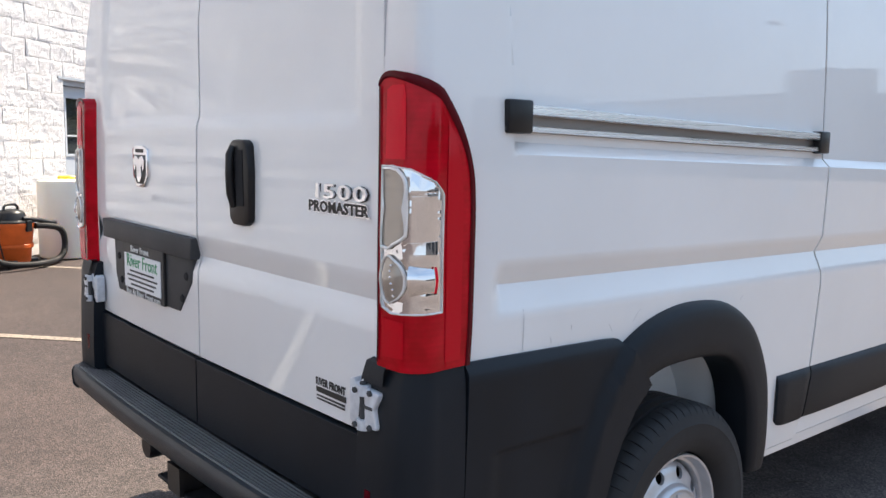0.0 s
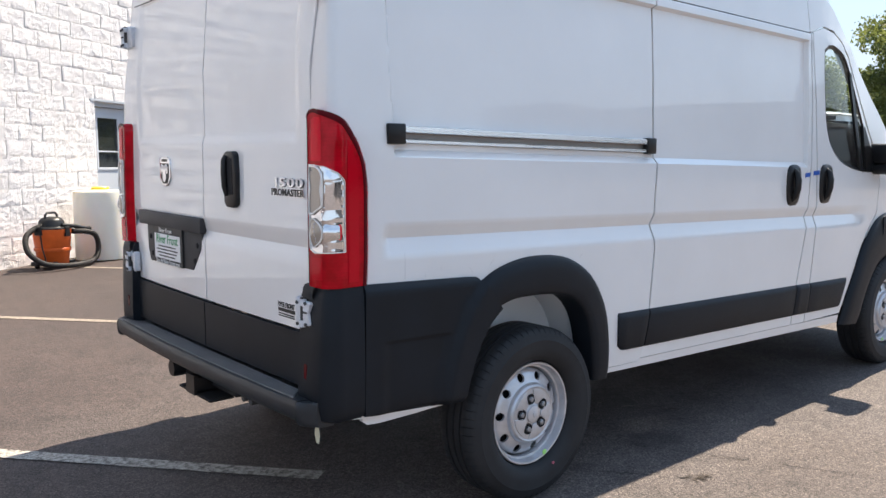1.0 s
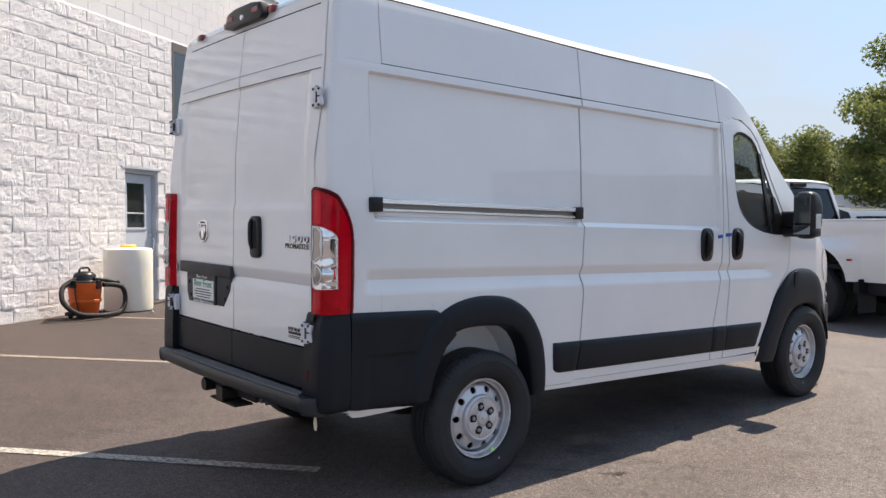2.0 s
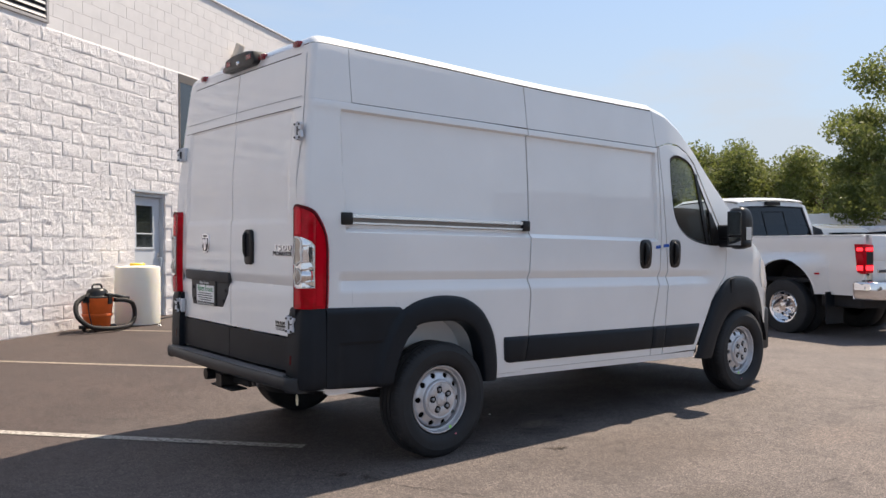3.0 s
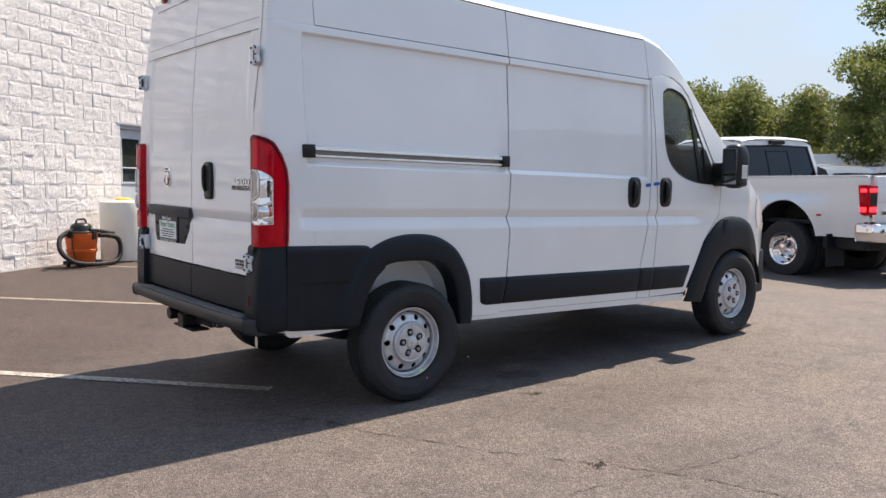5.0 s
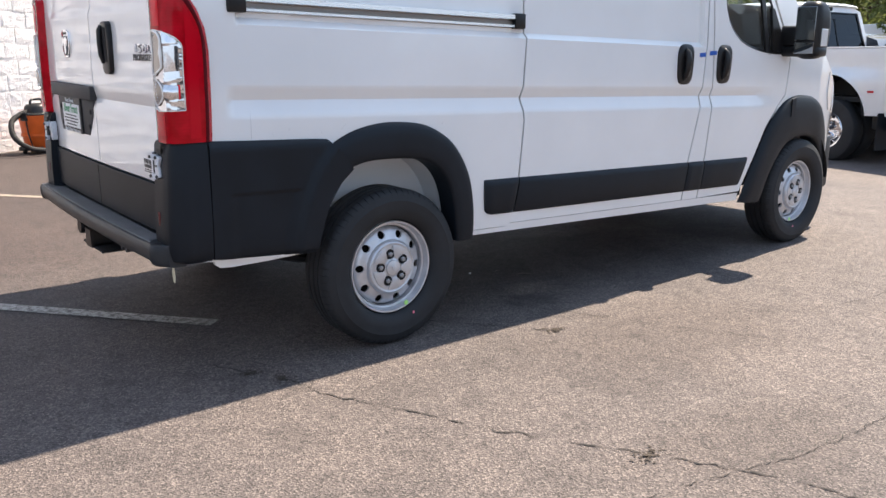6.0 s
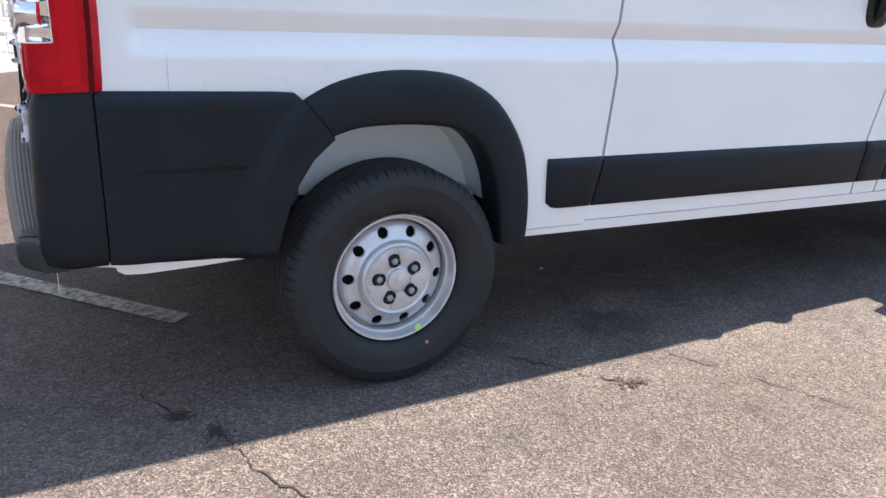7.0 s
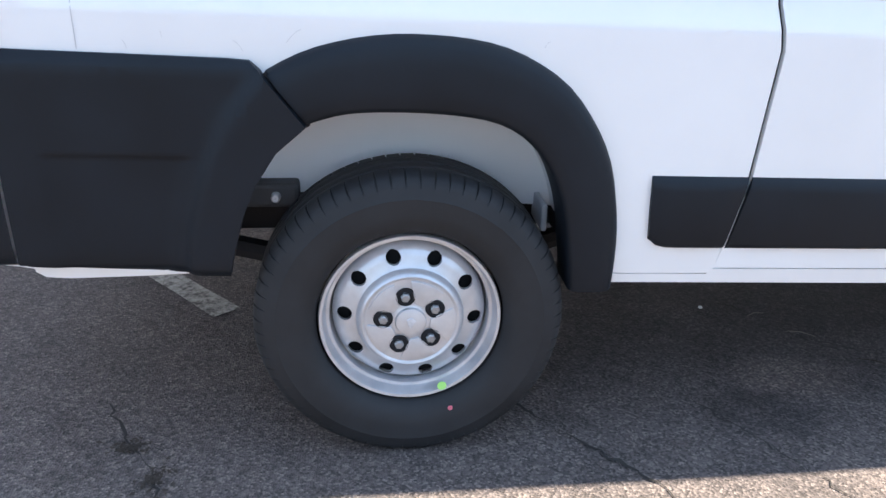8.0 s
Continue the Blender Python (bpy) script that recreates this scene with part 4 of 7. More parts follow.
# ---- wheels ----
def tyre_mesh(r, w, tread=68):
    """A tyre about the y axis; the outer face towards -y."""
    h = w / 2
    prof = [(r * 0.605, -h * 0.60), (r * 0.625, -h * 0.80), (r * 0.68, -h * 0.93), (r * 0.76, -h * 1.0), (r * 0.84, -h * 0.985), (r * 0.855, -h * 0.995), (r * 0.865, -h * 0.975), (r * 0.92, -h * 0.93),
            (r * 0.965, -h * 0.84), (r * 0.985, -h * 0.74), (r, -h * 0.62), (r, -h * 0.42), (r, -h * 0.40), (r * 0.976, -h * 0.385), (r * 0.976, -h * 0.31), (r, -h * 0.295), (r, -h * 0.06), (r * 0.976, -h * 0.045), (r * 0.976, h * 0.045)]
    prof += [(a, -b) for a, b in prof[:-2][::-1]]
    rows = []
    for rr, h0 in prof:
        shoulder = rr > r * 0.96 and abs(h0) > h * 0.55
        row = []
        for k in range(tread):
            for f, cut in ((0.0, False), (0.86, False), (0.89, True), (0.97, True)):
                a = 2 * math.pi * (k + f) / tread + (0.010 if h0 > 0 else 0.0)
                q = rr - (0.0048 if shoulder and cut else 0.0)
                row.append((q * math.cos(a), h0, q * math.sin(a)))
        rows.append(row)
    bm = grid(rows, closed=True)
    bmesh.ops.recalc_face_normals(bm, faces=bm.faces)
    return bm


def steel_rim(R=0.218, holes=10):
    """A steel wheel: rim lip, barrel and a dished disc with round holes, facing -y."""
    lip = [(R * 0.93, 0.02), (R * 0.985, -0.012), (R * 1.0, -0.032), (R * 0.985, -0.040), (R * 0.955, -0.039), (R * 0.94, -0.031), (R * 0.927, -0.013), (R * 0.915, -0.009), (R * 0.884, -0.007), (R * 0.876, -0.001), (R * 0.872, 0.03), (R * 0.868, 0.085), (R * 0.83, 0.12)]
    rim = lathe(lip, 72)
    bmesh.ops.recalc_face_normals(rim, faces=rim.faces)
    # disc: a turned skin, opened at the holes, whose edges are drawn onto true circles
    def dish(r):
        return float(np.interp(r / R, [0.0, 0.40, 0.50, 0.54, 0.60, 0.66, 0.72, 0.78, 0.82, 0.86], [-0.034, -0.034, -0.031, -0.020, -0.010, -0.005, -0.001, 0.006, 0.016, 0.034]))

    rh, rc, cols = R * 0.082, R * 0.715, holes * 16
    radii = [R * (0.50 + 0.0166 * i) for i in range(22)]
    disc = grid([[(r * math.cos(2 * math.pi * k / cols), dish(r), r * math.sin(2 * math.pi * k / cols)) for k in range(cols)] for r in radii], closed=True)
    centres = [(rc * math.cos(2 * math.pi * (k + 0.5) / holes), rc * math.sin(2 * math.pi * (k + 0.5) / holes)) for k in range(holes)]
    near = lambda v: min(centres, key=lambda c: math.hypot(v.x - c[0], v.z - c[1]))
    gone = [f for f in disc.faces if math.hypot(f.calc_center_median().x - near(f.calc_center_median())[0], f.calc_center_median().z - near(f.calc_center_median())[1]) < rh]
    bmesh.ops.delete(disc, geom=gone, context="FACES")
    for v in disc.verts:
        c = near(v.co)
        d = math.hypot(v.co.x - c[0], v.co.z - c[1])
        if v.is_boundary and d < rh * 1.6:
            v.co.x, v.co.z = c[0] + (v.co.x - c[0]) * rh / d, c[1] + (v.co.z - c[1]) * rh / d
    bmesh.ops.recalc_face_normals(disc, faces=disc.faces)
    if sum(f.normal.y for f in disc.faces) > 0:
        bmesh.ops.reverse_faces(disc, faces=disc.faces)
    made = bmesh.ops.extrude_edge_only(disc, edges=[e for e in disc.edges if e.is_boundary])
    for v in made["geom"]:
        if isinstance(v, bmesh.types.BMVert):
            v.co.y += 0.010
    cover = lathe([(R * 0.595, 0.012), (R * 0.588, -0.014), (R * 0.572, -0.025), (R * 0.55, -0.032), (R * 0.53, -0.0345), (R * 0.51, -0.0335), (R * 0.50, -0.0312), (R * 0.20, -0.0312), (R * 0.172, -0.034), (R * 0.160, -0.040), (R * 0.10, -0.044), (0.0005, -0.045)], 64)
    bmesh.ops.recalc_face_normals(cover, faces=cover.faces)
    return rim, disc, cover


NUT = shader("dull_steel_nut", (0.34, 0.34, 0.35), 0.4, 0.6)


def van_wheel():
    wheel = thing("wheel", "", "")
    part("tyre", tyre_mesh(0.367, 0.222), RUBBER, wheel, "black all-season tyre", 40)
    rim, disc, cover = steel_rim()
    m = Matrix.Translation((0, -0.036, 0))
    part("rim", rim, SILVER, wheel, "silver painted steel rim", 40, m)
    inner = Matrix.Translation((0, -0.049, 0))
    part("wheel_disc", disc, SILVER, wheel, "silver steel disc with round holes", 40, inner @ Matrix.Rotation(radians(13.5), 4, "Y"))
    c = part("hub_cover", cover, SILVER, wheel, "silver plastic hub cover", 40, inner)
    for k in range(5):
        a = 2 * math.pi * k / 5 + math.radians(109)
        x, z = 0.0655 * math.cos(a), 0.0655 * math.sin(a)
        cup = lathe([(0.0235, -0.0325), (0.0225, -0.0358), (0.0210, -0.0335), (0.0210, -0.0320), (0.001, -0.0320)], 22)
        part("lug_recess", moved(cup, Matrix.Translation((x, 0.0, z))), GAP, wheel, "dark recess round the wheel nut", 40, inner)
        nut = lathe([(0.0115, -0.030), (0.0115, -0.040), (0.0085, -0.043), (0.0005, -0.0435)], 6)
        part("wheel_nut", moved(nut, Matrix.Translation((x, 0.0, z))), NUT, wheel, "steel wheel nut", None, inner)
        spread = [math.radians(d) for d in (-25, -15, -5, 5, 15, 25)]
        pad = [(0.104 * math.sin(d), 0.104 * math.cos(d)) for d in spread] + [(0.048 * math.sin(d), 0.048 * math.cos(d)) for d in (0.22, -0.22)]
        turn = Matrix.Rotation(-(a - math.pi / 2) + math.pi / 5, 4, "Y")
        part("cover_pad", moved(prism(pad, -0.0350, -0.030, "y", 0.0012), turn), SILVER, wheel, "raised pad of the hub cover", 40, inner)
    # plain shape for the maker's mark
    mark = prism([(-0.012, 0.008), (0.0, 0.016), (0.012, 0.008), (0.007, -0.004), (0.0, -0.014), (-0.007, -0.004)], -0.0475, -0.044, "y", 0.001)
    part("cap_mark", mark, STEEL, wheel, "", None, inner)
    dark = lathe([(0.185, 0.045), (0.0005, 0.045)], 40)
    part("brake_disc", dark, CHASSIS, wheel, "dark brake parts behind the disc", None, inner)
    return wheel


W1 = van_wheel()
W1.parent = van
W1.matrix_basis = pose(1.0, -0.900, 0.366) @ Matrix.Rotation(radians(8), 4, "Y")
dot = part("paint_dot", lathe([(0.0115, 0.0), (0.0115, -0.002), (0.0005, -0.002)], 14), shader("green_paint_dot", (0.45, 0.85, 0.22), 0.5), W1, "green inspection paint dot", None, Matrix.Rotation(radians(-8), 4, "Y") @ Matrix.Translation((0.078, -0.0765, -0.184)))
dot = part("paint_dot", lathe([(0.006, 0.0), (0.006, -0.002), (0.0005, -0.002)], 14), shader("pink_paint_dot", (0.62, 0.16, 0.22), 0.5), W1, "pink balance dot on the tyre", None, Matrix.Rotation(radians(-8), 4, "Y") @ Matrix.Translation((0.096, -0.1117, -0.226)))


def clone(src, m):
    """A copy of a wheel under the same parent."""
    c = copy_thing(src, m)
    return c


clone(W1, pose(4.45, -0.895, 0.366) @ Matrix.Rotation(radians(40), 4, "Y"))
clone(W1, pose(1.0, 0.900, 0.366, 0, 0, 180))
clone(W1, pose(4.45, 0.895, 0.366, 0, 0, 180))

# ---- tail lamps ----
def lamp_at(u, z, s, out):
    """A point of the lamp, which stands further out on the rear face than on the side."""
    return on_side(u, z, s, out + 0.012 * (1 - smooth01(0.03, 0.10, u)))


def lens_rim(outline, s, out, width, parent):
    """A raised pale rim round a lens."""
    cu, cz = sum(q[0] for q in outline) / len(outline), sum(q[1] for q in outline) / len(outline)
    ring = [p for a, b in zip(outline, outline[1:] + outline[:1]) for p in [(a[0] + (b[0] - a[0]) * k / 4, a[1] + (b[1] - a[1]) * k / 4) for k in range(4)]]
    rows = []
    for f, o in ((0.0, 0.0), (0.25, 0.004), (0.75, 0.004), (1.0, 0.0)):
        row = []
        for u, z in ring:
            d = Vector((u - cu, z - cz))
            k = 1 - width * f / d.length
            row.append(lamp_at(cu + d.x * k, cz + d.y * k, s, out + o))
        rows.append(row)
    bm = grid(rows, closed=True)
    bmesh.ops.recalc_face_normals(bm, faces=bm.faces)
    part("lens_rim", bm, CLEAR, parent, "pale clear rim of the lens", 50)


DARK_BORDER = shader("blackish_red_lens_border", (0.085, 0.001, 0.006), 0.25, 0.0, 0.0, 0.15)
U_LAMP = U_REAR + 0.020
TAIL = [(U_LAMP, 1.550), (0.0, 1.565), (0.03, 1.568), (0.06, 1.556), (0.095, 1.522), (0.13, 1.462), (0.155, 1.39), (0.164, 1.31), (0.164, 1.15), (0.160, 1.0), (0.158, 0.976), (U_LAMP, 0.976)]
for s in (-1.0, 1.0):
    inward = (0.5, -s * 0.5, 0)
    body = sheet(TAIL, lambda u, z, s=s: lamp_at(u, z, s, 0.020), CORNER_US + [0.15], steps(0.98, 1.6, 0.08), inward=inward, fold=0.07)
    lamp = part("tail_lamp", body, RED, van, "red and clear vertical tail lamp", 45)
    edge = bend(TAIL[:11], 60)
    rim = grid([[lamp_at(u, z, s, 0.0225), lamp_at(u - 0.008 * smooth01(-0.02, 0.07, u), z - 0.008 * smooth01(1.38, 1.50, z), s, 0.0240), lamp_at(u - 0.011 * smooth01(-0.02, 0.07, u), z - 0.013 * smooth01(1.38, 1.50, z), s, 0.0212)] for u, z in edge])
    part("lens_edge", rim, DARK_BORDER, lamp, "dark red lens border", 45)
    u0 = U_REAR + 0.032
    clear = [(u0 + 0.004, 1.387), (0.030, 1.387), (0.052, 1.381), (0.0746, 1.358), (0.087, 1.330), (0.0865, 1.096), (0.030, 1.092), (u0 + 0.008, 1.101), (u0 + 0.003, 1.112)]
    c = part("clear_lens", sheet(clear, lambda u, z, s=s: lamp_at(u, z, s, 0.0235), CORNER_US[1:], steps(1.094, 1.384, 0.05), inward=inward, fold=0.004), REFLECTOR, lamp, "clear reversing and indicator lens with chrome inside", 45)
    lens_rim(clear, s, 0.0238, 0.0035, c)
    # reversing lamp: upright lens with a slanting foot, chrome bowl beside it
    rev = [(u0 + 0.008, 1.383), (0.036, 1.383), (0.046, 1.370), (0.050, 1.340), (0.050, 1.256), (0.046, 1.241), (0.028, 1.222), (u0 + 0.012, 1.222), (u0 + 0.006, 1.236)]
    rev = bend(rev + rev[:1], 44)[:-1]
    part("reversing_lens", sheet(rev, lambda u, z, s=s: lamp_at(u, z, s, 0.0262), CORNER_US[1:5], steps(1.23, 1.4, 0.03), inward=inward, fold=0.006), LAMP_GREY, c, "frosted reversing lens", 45)
    lens_rim(rev, s, 0.0275, 0.0065, c)
    for name, quad, out in (("chrome_bowl", [(0.053, 1.328), (0.0765, 1.328), (0.0775, 1.244), (0.053, 1.238)], lambda u, z: 0.0265 - 0.06 * (u - 0.053)),
                            ("chrome_brow", [(0.050, 1.376), (0.072, 1.354), (0.0765, 1.336), (0.053, 1.332)], lambda u, z: 0.0300 - 0.16 * abs(z - 1.338)),
                            ("chrome_shelf", [(0.030, 1.216), (0.050, 1.236), (0.0775, 1.240), (0.0775, 1.214)], lambda u, z: 0.0255 + 0.10 * max(0.0, 1.232 - z))):
        part(name, sheet(quad, lambda u, z, s=s, out=out: lamp_at(u, z, s, out(u, z)), CORNER_US[4:9], steps(1.22, 1.38, 0.02), inward=inward, fold=0.004), CHROME, c, "", 45)
    # indicator: domed lens on a chrome barrel
    cu, ru, rz, cz = 0.0265, 0.024, 0.049, 1.1615
    ring = [(cu + ru * math.cos(2 * math.pi * k / 30), cz + rz * math.sin(2 * math.pi * k / 30)) for k in range(30)]
    part("indicator_lens", sheet(ring, lambda u, z, s=s: lamp_at(u, z, s, 0.0262 + 0.010 * max(0.0, 1 - ((u - cu) / ru) ** 2 - ((z - cz) / rz) ** 2)), steps(cu - ru, cu + ru, 0.006), steps(cz - rz, cz + rz, 0.010), inward=inward, fold=0.006), LAMP_GREY, c, "round frosted indicator lens", 45)
    lens_rim(ring, s, 0.0275, 0.0035, c)
    for k in range(6):
        q = lamp_at(cu + 0.011 + 0.002 * math.cos(k * 0.9), cz - 0.030 + 0.012 * k, s, 0.0335)
        b = bmesh.new()
        bmesh.ops.create_icosphere(b, subdivisions=1, radius=0.0034)
        part("lens_bead", moved(b, Matrix.Translation(q)), CHROME, c, "", 60)
    barrel = [(cu + ru + 0.001, 1.192), (0.073, 1.187), (0.073, 1.142), (cu + ru + 0.001, 1.131)]
    part("chrome_barrel", sheet(barrel, lambda u, z, s=s: lamp_at(u, z, s, 0.0255 + 0.011 * max(0.0, 1 - ((z - 1.1635) / 0.030) ** 2)), steps(0.052, 0.073, 0.006), steps(1.135, 1.19, 0.007), inward=inward, fold=0.003), CHROME, c, "chrome barrel behind the indicator", 45)
    part("barrel_ring", grid([[lamp_at(0.0735 + w, 1.1645 + dz, s, 0.026 + 0.011 * max(0.0, 1 - (dz / 0.030) ** 2)) for w in (0.0, 0.0025)] for dz in (-0.026, -0.018, -0.009, 0.0, 0.009, 0.018, 0.026)]), BRIGHT_RED, c, "thin red ring at the end of the barrel")
    side_red = [(0.098, 1.474), (0.115, 1.442), (0.130, 1.385), (0.1365, 1.30), (0.134, 0.992), (0.098, 0.992)]
    part("side_reflector", sheet(side_red, lambda u, z, s=s: lamp_at(u, z, s, 0.0218), [0.115], steps(0.985, 1.5, 0.06), inward=inward, fold=0), DEEP_RED, lamp, "red outer reflector", 45)
    stop = [(u0 + 0.012, 1.532), (0.024, 1.541), (0.044, 1.540), (0.046, 1.52), (0.046, 1.398), (u0 + 0.008, 1.398)]
    part("stop_lens", sheet(stop, lambda u, z, s=s: lamp_at(u, z, s, 0.0222), CORNER_US[1:4], steps(1.40, 1.54, 0.03), inward=inward, fold=0), BRIGHT_RED, lamp, "bright red stop lens", 45)
    part("fog_lens", sheet([(u0 + 0.002, 1.080), (0.046, 1.078), (0.046, 1.004), (u0 + 0.004, 1.000)], lambda u, z, s=s: lamp_at(u, z, s, 0.0222), CORNER_US[1:4], [1.03, 1.06], inward=inward, fold=0), DEEP_RED, lamp, "red fog lens at the foot", 45)
    p = grid([[lamp_at(u, z, s, 0.0228) for u in (U_LAMP + 0.001, U_LAMP + 0.006)] for z in [0.985 + 0.0555 * i for i in range(11)]])
    part("lens_edge", p, DARK_BORDER, lamp)

# ---- building ----
WA = radians(34.0)
WD, WN = Vector((math.cos(WA), math.sin(WA), 0)), Vector((-math.sin(WA), math.cos(WA), 0))
W0 = Vector((2.22, 8.87, 0))
WALL = Matrix.Translation(W0) @ Matrix.Rotation(WA, 4, "Z")    # local x along the wall, y into the building


def wall_ground(s, off=0.0):
    p = W0 + s * WD + off * WN
    return gz(p.x, p.y)


S0, S1, SPLIT_TOP, ROOF = -16.0, 14.0, 4.62, 6.30
DOOR = (0.0, 0.90, 2.36)
wall = new("wall_north")
tagged(wall, "white painted split-face block building wall", "wall", kind="structure")
wall.matrix_basis = WALL
# core behind the face blocks, open at the door
core = bmesh.new()
for a, b, z0, z1, y in ((S0, DOOR[0], -0.6, SPLIT_TOP - 0.02, -0.010), (DOOR[1], S1, -0.6, SPLIT_TOP - 0.02, -0.010), (DOOR[0], DOOR[1], DOOR[2], SPLIT_TOP - 0.02, -0.010), (S0, S1, SPLIT_TOP - 0.02, ROOF, 0.0)):
    box(a, b, y, 0.40, z0, z1, bm=core)
part("wall_core", core, MORTAR, wall, "painted mortar bed behind the blocks")

# face blocks: a few rough faces, laid in courses; the joints stay open to the core
CH, CL = 0.2032, 0.4064


def split_face(seed, w, nx=14, nz=7):
    """One split-face block: a rough broken face with a straight rim, facing -y."""
    rng = random.Random(seed)
    h = CH - 0.004
    off = Vector((rng.uniform(0, 50), rng.uniform(0, 50), rng.uniform(0, 50)))
    tilt, lean = rng.uniform(-0.006, 0.006), rng.uniform(-0.004, 0.004)
    rows = []
    for j in range(nz + 1):
        row = []
        for i in range(nx + 1):
            a, b = i / nx, j / nz
            rim = (0.35 + 0.65 * min(1.0, min(a, 1 - a) * nx)) * (0.35 + 0.65 * min(1.0, min(b, 1 - b) * nz))
            n = noise.noise(Vector((a * w * 9, b * h * 11, 0)) + off) * 0.6 + noise.noise(Vector((a * w * 24, b * h * 26, 3)) + off) * 0.55
            d = -0.019 - rim * (0.004 + 0.0105 * n + tilt * (a - 0.5) * 2 + lean * (b - 0.5) * 2)
            row.append((a * w + (rng.uniform(-0.006, 0.006) if 0 < i < nx else 0), d, b * h + (rng.uniform(-0.005, 0.005) if 0 < j < nz else 0)))
        rows.append(row)
    bm = grid(rows)
    made = bmesh.ops.extrude_edge_only(bm, edges=[e for e in bm.edges if e.is_boundary])
    for v in made["geom"]:
        if isinstance(v, bmesh.types.BMVert):
            v.co.y = 0.045
    bmesh.ops.recalc_face_normals(bm, faces=bm.faces)
    return bm


def flat_face(w):
    return box(0, w, -0.004, 0.04, 0, CH - 0.003, 0.002, 1)


def mesh_of(bm, name, mat, smooth=False):
    me = bpy.data.meshes.new(name)
    for f in bm.faces:
        f.smooth = smooth
    bm.to_mesh(me)
    bm.free()
    me.materials.append(mat)
    return me


split_meshes = [mesh_of(split_face(k, CL - 0.004), "split_block", WALL_PAINT) for k in range(14)]
split_half = [mesh_of(split_face(40 + k, CL / 2 - 0.004, 7, 7), "split_block", WALL_PAINT) for k in range(6)]
flat_mesh, flat_half = mesh_of(flat_face(CL - 0.003), "smooth_block", SMOOTH_BLOCK), mesh_of(flat_face(CL / 2 - 0.003), "smooth_block", SMOOTH_BLOCK)
rng = random.Random(5)
BASE_Z = SPLIT_TOP - 23 * CH
NEAR = (-3.25, 1.5)
DARK = (1.30, 2.95, 3.18, 4.62)     # dark window high in the wall
far_verts, far_faces = [], []


def lay(a, b, z, rough):
    """A block of the course at z from a to b: an object of its own near by, joined far off."""
    half_block = b - a < 0.3
    if rough and not (NEAR[0] <= a <= NEAR[1]) or (not rough and not (-3.3 < a < 4.6)):
        n = len(far_verts)
        d = rng.uniform(-0.030, -0.012) if rough else -0.004
        x0, x1, z0, z1 = a + 0.003, b - 0.003, z, z + CH - 0.006
        if rough:
            for i in range(4):
                for j in range(3):
                    edge = i in (0, 3) or j in (0, 2)
                    far_verts.append((x0 + (x1 - x0) * i / 3, -0.013 if edge else d - 0.012 * rng.random(), z0 + (z1 - z0) * j / 2))
            for i in range(3):
                for j in range(2):
                    far_faces.append((n + i * 3 + j, n + (i + 1) * 3 + j, n + (i + 1) * 3 + j + 1, n + i * 3 + j + 1))
        else:
            far_verts.extend([(x0, d, z0), (x1, d, z0), (x1, d, z1), (x0, d, z1)])
            far_faces.append((n, n + 1, n + 2, n + 3))
        return
    if rough:
        me = rng.choice(split_half if half_block else split_meshes)
    else:
        me = flat_half if half_block else flat_mesh
    ob = new("split_block" if rough else "smooth_block", me)
    ob.parent = wall
    ob.location = (a + 0.0035, rng.uniform(-0.003, 0.001) if rough else 0.0, z)


def course(z, rough, offset):
    x = S0 + offset
    while x < S1 - CL:
        a, b = x, x + CL
        x = b
        for d0, d1, zt, zb in ((DOOR[0], DOOR[1], DOOR[2], -1.0), (DARK[0], DARK[1], DARK[3], DARK[2])):
            if zb - 0.05 < z < zt - 0.02 and b > d0 and a < d1:
                if a < d0 - 0.12:
                    lay(a, a + CL / 2, z, rough) if d0 - a < 0.3 else lay(a, b, z, rough)
                elif b > d1 + 0.12:
                    lay(b - CL / 2, b, z, rough)
                break
        else:
            lay(a, b, z, rough)


for k in range(23):
    course(BASE_Z + k * CH, True, 0.0 if k % 2 else CL / 2)
for k in range(8):
    course(SPLIT_TOP + k * CH, False, 0.05 if k % 2 else CL / 2 + 0.05)
me = bpy.data.meshes.new("far_blocks")
me.from_pydata(far_verts, [], far_faces)
me.materials.append(WALL_PAINT)
far = new("far_blocks", me)
far.parent = wall
tagged(far, kind="stuff")
part("coping", box(S0, S1, -0.035, 0.44, SPLIT_TOP + 8 * CH, SPLIT_TOP + 8 * CH + 0.032, 0.006), COPING, wall, "thin grey metal coping on the parapet")
part("ledge", prism([(-0.004, SPLIT_TOP + 0.012), (-0.016, SPLIT_TOP - 0.002), (-0.016, SPLIT_TOP - 0.012), (0.03, SPLIT_TOP - 0.012)], S0, S1, "x"), SMOOTH_BLOCK, wall, "sloping ledge where rough blocks meet smooth")

# dark window high up, louvred vent, flood lamp
dw = new("window_1")
tagged(dw, "dark high window with a grey-brown metal header", "window", kind="structure")
dw.matrix_basis = WALL
BROWN = shader("brown_grey_metal", (0.16, 0.14, 0.125), 0.5, 0.3)
part("window_header", box(DARK[0], DARK[1], -0.022, 0.004, DARK[3] - 0.17, DARK[3] - 0.01, 0.006), BROWN, dw, "grey-brown metal header")
part("pane", box(DARK[0] + 0.02, DARK[1] - 0.02, -0.016, -0.006, DARK[2], DARK[3] - 0.17), shader("dark_window_glass", (0.02, 0.022, 0.026), 0.08, 0.0, 1.0), dw, "dark window glass")
for a in (DARK[0], DARK[1] - 0.04):
    part("window_frame", box(a, a + 0.04, -0.024, 0.004, DARK[2], DARK[3] - 0.17, 0.004), BROWN, dw)
vent = new("wall_vent")
tagged(vent, "large louvred metal air vent high in the wall", "vent")
vent.matrix_basis = WALL
